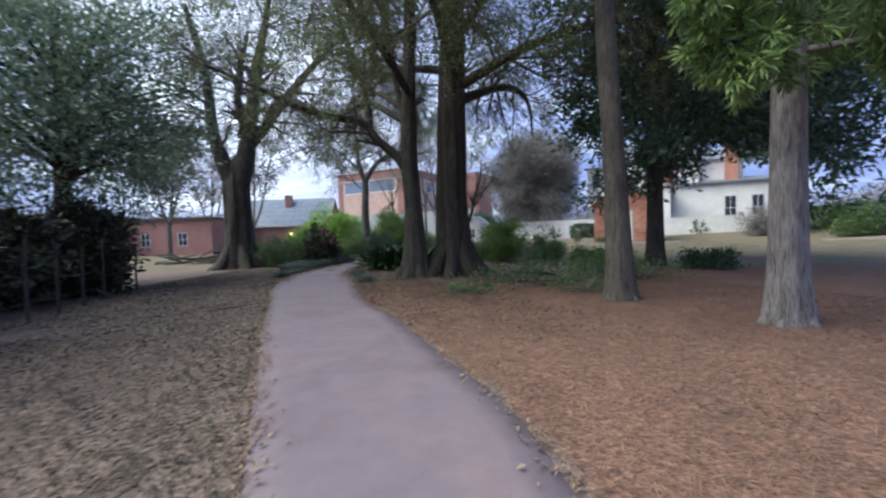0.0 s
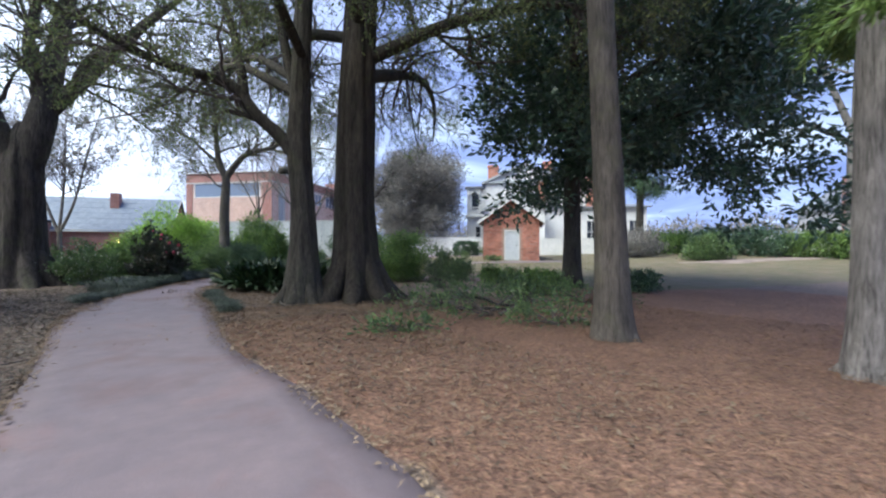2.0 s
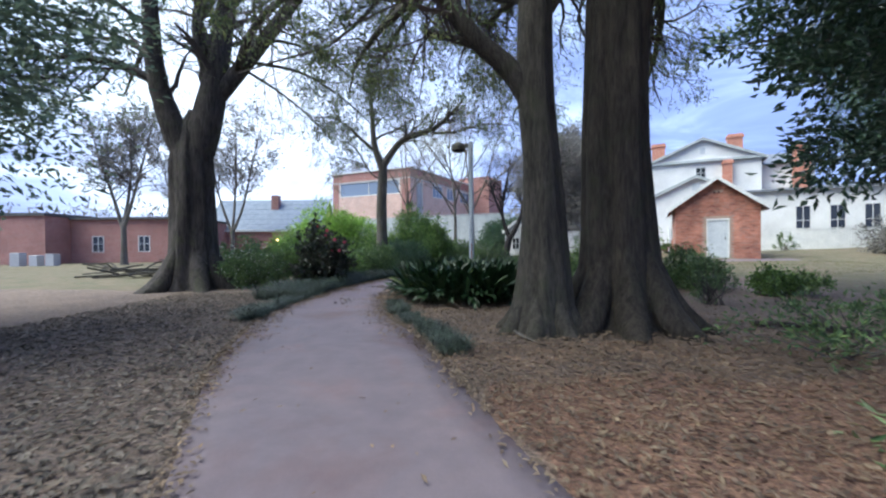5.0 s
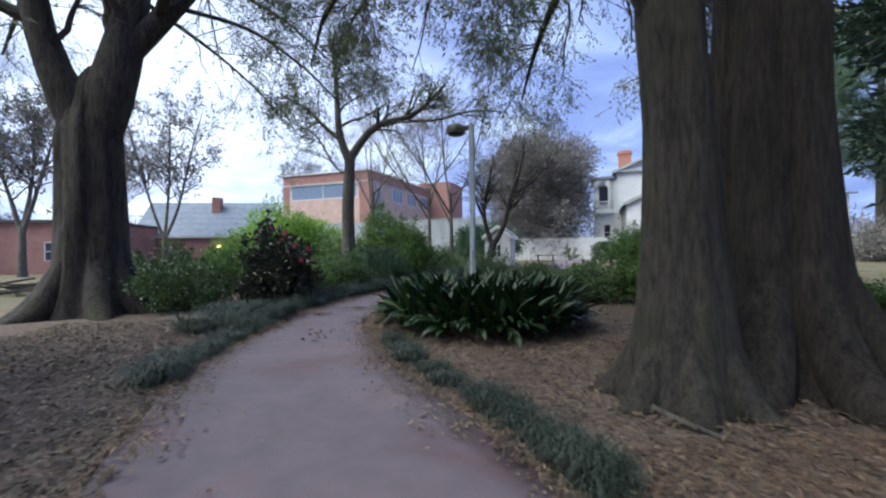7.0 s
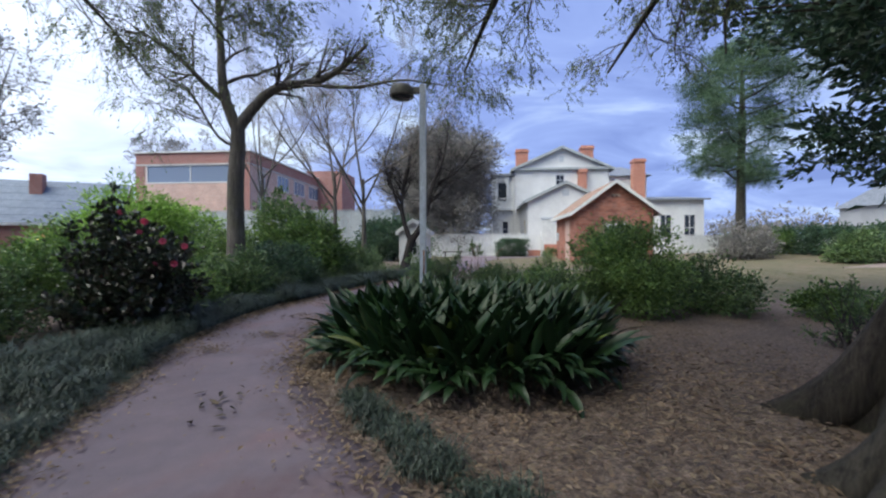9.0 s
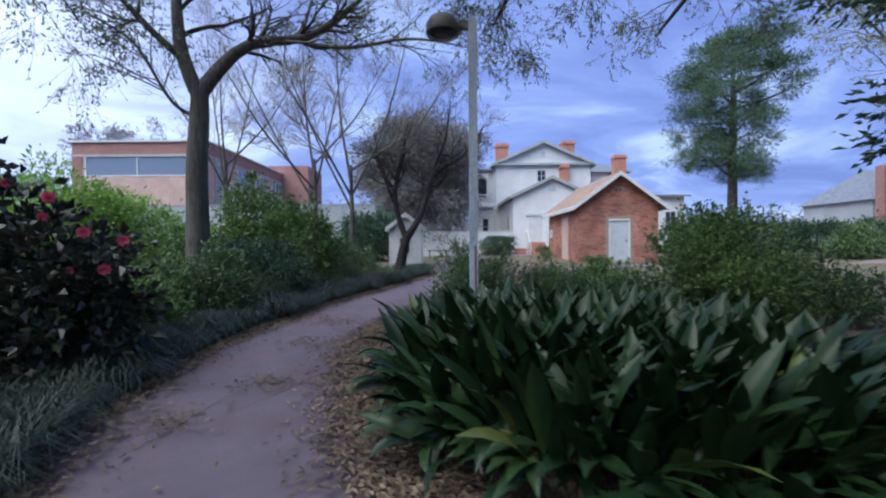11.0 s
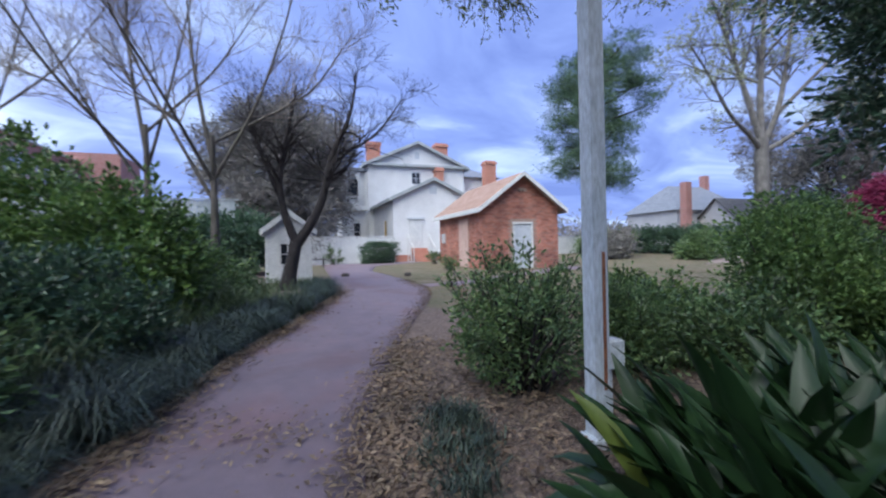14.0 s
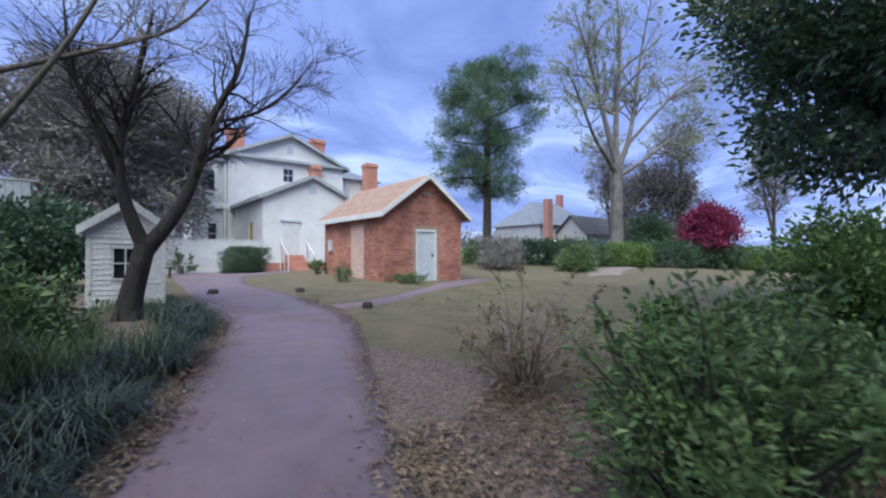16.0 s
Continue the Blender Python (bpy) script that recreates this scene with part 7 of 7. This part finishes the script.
# brush pile and table on the west lawn
pile = thing("brush_pile", (-15.6, 26.5, 0), "low pile of cut branches on the lawn", "brushwood")
P = np.zeros((46, 4, 3))
s = np.stack([-15.9 + rng.normal(size=46) * 0.9, 26.6 + rng.normal(size=46) * 0.4, 0.05 + 0.3 * rng.random(46)], 1)
d = np.stack([rng.normal(size=46), 0.4 * rng.normal(size=46), 0.12 * rng.normal(size=46)], 1)
for k in range(4):
    P[:, k] = s + unit(d) * 0.5 * k
P[..., 2] = np.clip(P[..., 2], 0.03, 0.6)
part("brushwood", Geo().tubes(P, np.full((46, 4), 0.04), 6), BARK_GREY, pile, kind="stuff")
tb = thing("picnic_table", (-14.3, 27.4, 0), "dark wooden picnic table on the lawn", "table")
part("tabletop", Geo().box(-15.2, -13.4, 27.1, 27.8, 0.7, 0.75, 0.008), DARK_WOOD, tb)
for y in (26.6, 28.1):
    part("seat", Geo().box(-15.2, -13.4, y, y + 0.28, 0.42, 0.46, 0.006), DARK_WOOD, tb)
for x in (-14.9, -13.75):
    part("leg", Geo().box(x, x + 0.08, 27.2, 27.3, -0.03, 0.7), DARK_WOOD, tb)
    part("leg", Geo().box(x, x + 0.08, 27.6, 27.7, -0.03, 0.7), DARK_WOOD, tb)
    part("crossbar", Geo().box(x + 0.02, x + 0.06, 26.6, 28.38, 0.36, 0.42), DARK_WOOD, tb)

# the far house to the east
far = thing("house", W((38, 53, 1.2)), "distant grey wooden house with grey roofs and lit porch lamps", "house")
part("wall", Geo(W).box(30.5, 42.5, 53, 61, 0.8, 5.6), GREY_SIDING, far)


def WR(p):
    p = np.asarray(p, float)
    return W(np.stack([p[..., 1], p[..., 0], p[..., 2]], -1))


v = [(30.1, 52.6, 5.5), (42.9, 52.6, 5.5), (42.9, 61.4, 5.5), (30.1, 61.4, 5.5), (33.5, 57, 9.0), (39.5, 57, 9.0)]
part("roof", Geo(W).add(W(v), [(0, 1, 5, 4), (2, 3, 4, 5)], [(1, 2, 5), (3, 0, 4), (0, 2, 1), (0, 3, 2)]), ROOF_GREY, far)
part("wall", Geo(W).box(34, 46, 48.5, 53, 0.8, 4.4), GREY_SIDING, far)
for b in (34.0, 45.8):
    part("gable", Geo(WR).prism([(48.5, 4.4), (53, 4.4), (50.75, 6.6)], b, b + 0.2), GREY_SIDING, far)
gable_roof(far, WR, 48.5, 53, 34, 46, 4.4, 6.6, ROOF_DARK, 0.4, 0.1, 6)
for a0, b0, z0, z1 in ((39.5, 56.6, 7.0, 10.5), (29.0, 50.5, 1.0, 8.4)):
    part("chimney", Geo(W).box(a0, a0 + 0.85, b0, b0 + 0.8, z0, z1), BRICK_SCHOOL, far, "orange-red brick chimney")
window(far, W, 31.2, 32.2, 3.4, 5.0, 53)
for a, b in ((33.0, 52.8), (45.0, 48.3)):
    part("porch_light", Geo(W).box(a, a + 0.35, b, b + 0.15, 3.1, 3.5, 0.03), LIT, far, "lit yellow porch light")

# bare trees to the west and distant woods
for x, y, k in ((-26, 40, 1.0), (-22.5, 50, 1.3), (-33, 60, 1.3), (-13, 66, 1.1), (47, 17, 1.2), (52, 24, 1.3), (44, 10, 1.1)):
    bare_tree("bare_tree", (x, y), "distant hazy bare tree beyond the lawn", [
        ([(0, 0, 2.5), (-0.8 * k, 0.2, 5), (-1.9 * k, 0.3, 8 * k), (-2.6 * k, 0.3, 10.5 * k)], [0.14, 0.11, 0.07, 0.02]),
        ([(0, 0, 2.7), (0.9 * k, -0.2, 5), (1.8 * k, -0.3, 8 * k), (2.6 * k, -0.3, 11 * k)], [0.14, 0.11, 0.07, 0.02]),
        ([(0, 0, 3.0), (0.1, 0.7, 6 * k), (0, 1.0, 11 * k)], [0.13, 0.1, 0.02]),
    ], BARK_PALE, TWIG, ([(0, 0, -0.2), (0, 0, 1.5), (0, 0, 3.2)], [0.25, 0.2, 0.17]), (80, 420, 1900), (2.6 * k, 1.5 * k, 0.9), 0.04, (LEAF_CEDAR, 6500, 0.2))
g = Geo()
n = 900
a = np.radians(-75 + 165 * rng.random(n))
dist = 95 + 40 * rng.random(n)
mids_ = np.stack([np.sin(-a) * -dist, np.cos(a) * dist, np.zeros(n)], 1)
hgt = 4 + 4.5 * np.array([0.5 + noise.noise((float(k) * 4, 0.7, 0)) for k in a]) + 2 * rng.random(n)
mids_[:, 2] = hgt * rng.random(n) ** 0.6
who = np.repeat(np.arange(n), 26)
p = mids_[who] + rng.normal(size=(len(who), 3)) * [1.6, 1.6, 0.9]
p[:, 2] = np.maximum(p[:, 2], 0.1)
blade(g, p, unit(rng.normal(size=p.shape) + [0, 0, 0.8]), 1.1, 0.3)
single("distant_woods", g, LEAF_CEDAR, "hazy line of distant bare woods behind the houses", "woods", kind="stuff")


# ---- litter on the ground ----
def litter(name, pts, size, width, mat_, label, lift=0.012, flat=0.25, category="leaves"):
    n = len(pts)
    p = np.zeros((n, 3))
    p[:, :2] = pts
    p[:, 2] = gh(p[:, 0], p[:, 1]) + lift + 0.015 * rng.random(n)
    az = rng.random(n) * 2 * math.pi
    d = unit(np.stack([np.cos(az), np.sin(az), flat * rng.normal(size=n)], 1))
    s = unit(np.stack([-np.sin(az), np.cos(az), flat * rng.normal(size=n)], 1))
    L = size * (0.6 + 0.8 * rng.random((n, 1)))
    w = width * (0.7 + 0.6 * rng.random((n, 1)))
    upv = np.array([0, 0, 1.0]) * width * 0.3
    v = np.stack([p - d * L * 0.5, p + s * w * 0.5 + upv, p + d * L * 0.5 + upv * 0.5, p - s * w * 0.5 + upv], 1)
    return single(name, Geo().add(v, np.arange(n * 4).reshape(n, 4)), mat_, label, category, kind="stuff")


def scatter(n, x0, x1, y0, y1, keep):
    p = np.stack([x0 + (x1 - x0) * rng.random(n), y0 + (y1 - y0) * rng.random(n)], 1)
    return p[keep(p[:, 0], p[:, 1])]


pl = scatter(70000, -10, 0, -1.5, 19, lambda x, y: (x < xl(y) - 0.02) & (x > xl(y) - 4.8) & (x > -9.5))
k = pl[:, 1] < 5.5 + 1.5 * rng.random(len(pl))
# the evergreens' shade on the nearest litter is carried by its darker colour
litter("fallen_leaves", pl[k], 0.062, 0.03, LITTER_DARK, "brown fallen leaves beside the path, darkened for tree shade", 0.02)
litter("fallen_leaves", pl[~k], 0.07, 0.034, LITTER_GREY, "weathered grey-brown fallen leaves beside the path", 0.02)
ps = scatter(90000, -3, 10, 0.5, 13, lambda x, y: (x > xr(y) + 0.1) & (x < xr(y) + 8.5) & (y < 12.6 - 0.1 * x))
litter("pine_straw", ps[:46000], 0.13, 0.007, STRAW, "thick orange-brown pine straw", 0.025, 0.3, "pine straw")
pr = scatter(75000, -4, 6, 5, 23.0, lambda x, y: (x > xr(y) + 0.03) & (x < xr(y) + 3.0 + 3.5 * rng.random(len(x)) * (y > 10)) & (rng.random(len(x)) < np.clip((y - 4) / 7, 0.1, 1)))
litter("fallen_leaves", pr, 0.062, 0.03, LITTER, "brown fallen leaves under the oaks", 0.022)
edge_y = 1 + 28 * rng.random(14000)
side_ = rng.random(14000) < 0.55
off = np.abs(rng.normal(size=14000)) * (0.1 + 0.12 * (edge_y > 13))
pe = np.stack([np.where(side_, smoothed(xl, edge_y) + off - 0.06, smoothed(xr, edge_y) - off + 0.06), edge_y], 1)[(edge_y > 11) | (rng.random(14000) < 0.3)]
litter("fallen_leaves", pe, 0.05, 0.025, DRY, "dry tan leaves gathered along the path's edges", 0.032)
ey = 17 + 11 * rng.random(5200)
drift = np.array([max(0.15, 0.8 + 1.4 * noise.noise((0.8 * y, 2.2, 0))) for y in ey])
pd_ = np.stack([smoothed(xl, ey) + np.abs(rng.normal(size=5200)) * 0.17 * drift - 0.05, ey], 1)
litter("fallen_leaves", pd_, 0.05, 0.025, DRY, "tan leaves drifted against the grassy edge", 0.034)
ry_ = 17.2 + 6 * rng.random(5200)
pv = np.stack([smoothed(xr, ry_) + rng.normal(size=5200) * 0.22 + 0.16, ry_], 1)
litter("fallen_leaves", pv, 0.05, 0.026, DRY, "yellowish tan leaves thick on the path's verge", 0.036)
pb = np.array([-4.55, 16.85]) + rng.normal(size=(14, 2)) * [0.16, 0.3]
litter("fallen_leaves", pb, 0.11, 0.045, LITTER_DARK, "a few large dark leaves on the paving", 0.036)
pm = scatter(500, -6, 3, 9, 28, lambda x, y: (x > xl(y)) & (x < xr(y)))
litter("fallen_leaves", pm, 0.05, 0.025, DRY, "scattered dry leaves on the path", 0.04)
ps_ = scatter(2600, -6, 5, 12.5, 29, lambda x, y: (x > xl(y) + 0.1) & (x < xr(y) - 0.1))
litter("fallen_leaves", ps_, 0.026, 0.013, DRY, "tiny pale leaf scraps trodden into the paving", 0.034)
pc = np.concatenate([np.array(c) + rng.normal(size=(160, 2)) * sd for c, sd in (((-4.15, 19.6), 0.14), ((-4.9, 19.0), 0.18), ((-2.9, 21.9), 0.2), ((-3.5, 20.9), 0.18), ((-3.3, 22.4), 0.2))])
litter("fallen_leaves", pc, 0.045, 0.022, DRY, "small drifts of tan leaves on the path", 0.04)


def branch_on_ground(pts, r, label, mat_=BARK_GREY):
    pts = np.array([(x, y, float(gh(x, y)) + z) for x, y, z in pts])
    q, rr = resample(pts, np.linspace(r, r * 0.4, len(pts)), 12)
    single("fallen_branch", Geo().tubes(q, rr, 8, 0.05), mat_, label, "branch", smooth=True)


branch_on_ground([(2.2, 13.6, 0.06), (3.0, 12.8, 0.1), (3.3, 12.3, 0.07), (2.9, 11.4, 0.08), (3.5, 10.9, 0.05)], 0.05, "dead branch lying on the pine straw", BARK_DARK)
branch_on_ground([(1.9, 11.2, 0.04), (2.6, 10.9, 0.07), (3.4, 10.7, 0.04)], 0.04, "short dead branch lying on the pine straw")
branch_on_ground([(-1.35, 13.75, 0.12), (-1.5, 13.4, 0.06), (-1.42, 13.0, 0.04), (-1.2, 12.6, 0.0)], 0.035, "pale exposed root at the oak's foot", BARK_PALE)
branch_on_ground([(-4.6, 8.0, 0.03), (-4.1, 8.3, 0.05), (-3.85, 8.9, 0.03)], 0.015, "thin dead stick beside the path", BARK_DARK)

# cracks across and along the paving
crack_mat = rough_mat("crack_dirt", (0.02, 0.017, 0.017), (0.05, 0.042, 0.04), 5, 60, 0.95, 0.2)
for x, y, a, n, seg in ((-0.12, 4.15, 70, 7, 0.09), (-0.02, 4.4, 120, 6, 0.09), (-5.0, 18.7, 62, 12, 0.1), (-4.6, 18.9, 60, 16, 0.1), (-4.15, 19.2, 58, 10, 0.08), (-3.85, 19.0, 64, 12, 0.09), (-3.6, 19.6, 58, 8, 0.09),):
    p, ang, rows = np.array([x, y]), math.radians(a), []
    for i in range(n):
        ang += 0.5 * (rng.random() - 0.5) - 0.05 * (ang - math.radians(a))
        q = p + seg * np.array([math.cos(ang), math.sin(ang)])
        w = 0.003 * (0.4 + rng.random()) * (1 - abs(i / n - 0.5))
        s_ = np.array([-math.sin(ang), math.cos(ang)]) * w
        for e_ in (p - s_, p + s_):
            rows.append((e_[0], e_[1], float(gh(*e_)) + 0.0295))
        p = q
    g = Geo().add(rows, [(2 * i, 2 * i + 1, 2 * i + 3, 2 * i + 2) for i in range(n - 1)])
    single("paving_crack", g, crack_mat, "thin dark crack in the worn paving", "crack", "cracks in the path", "structure")
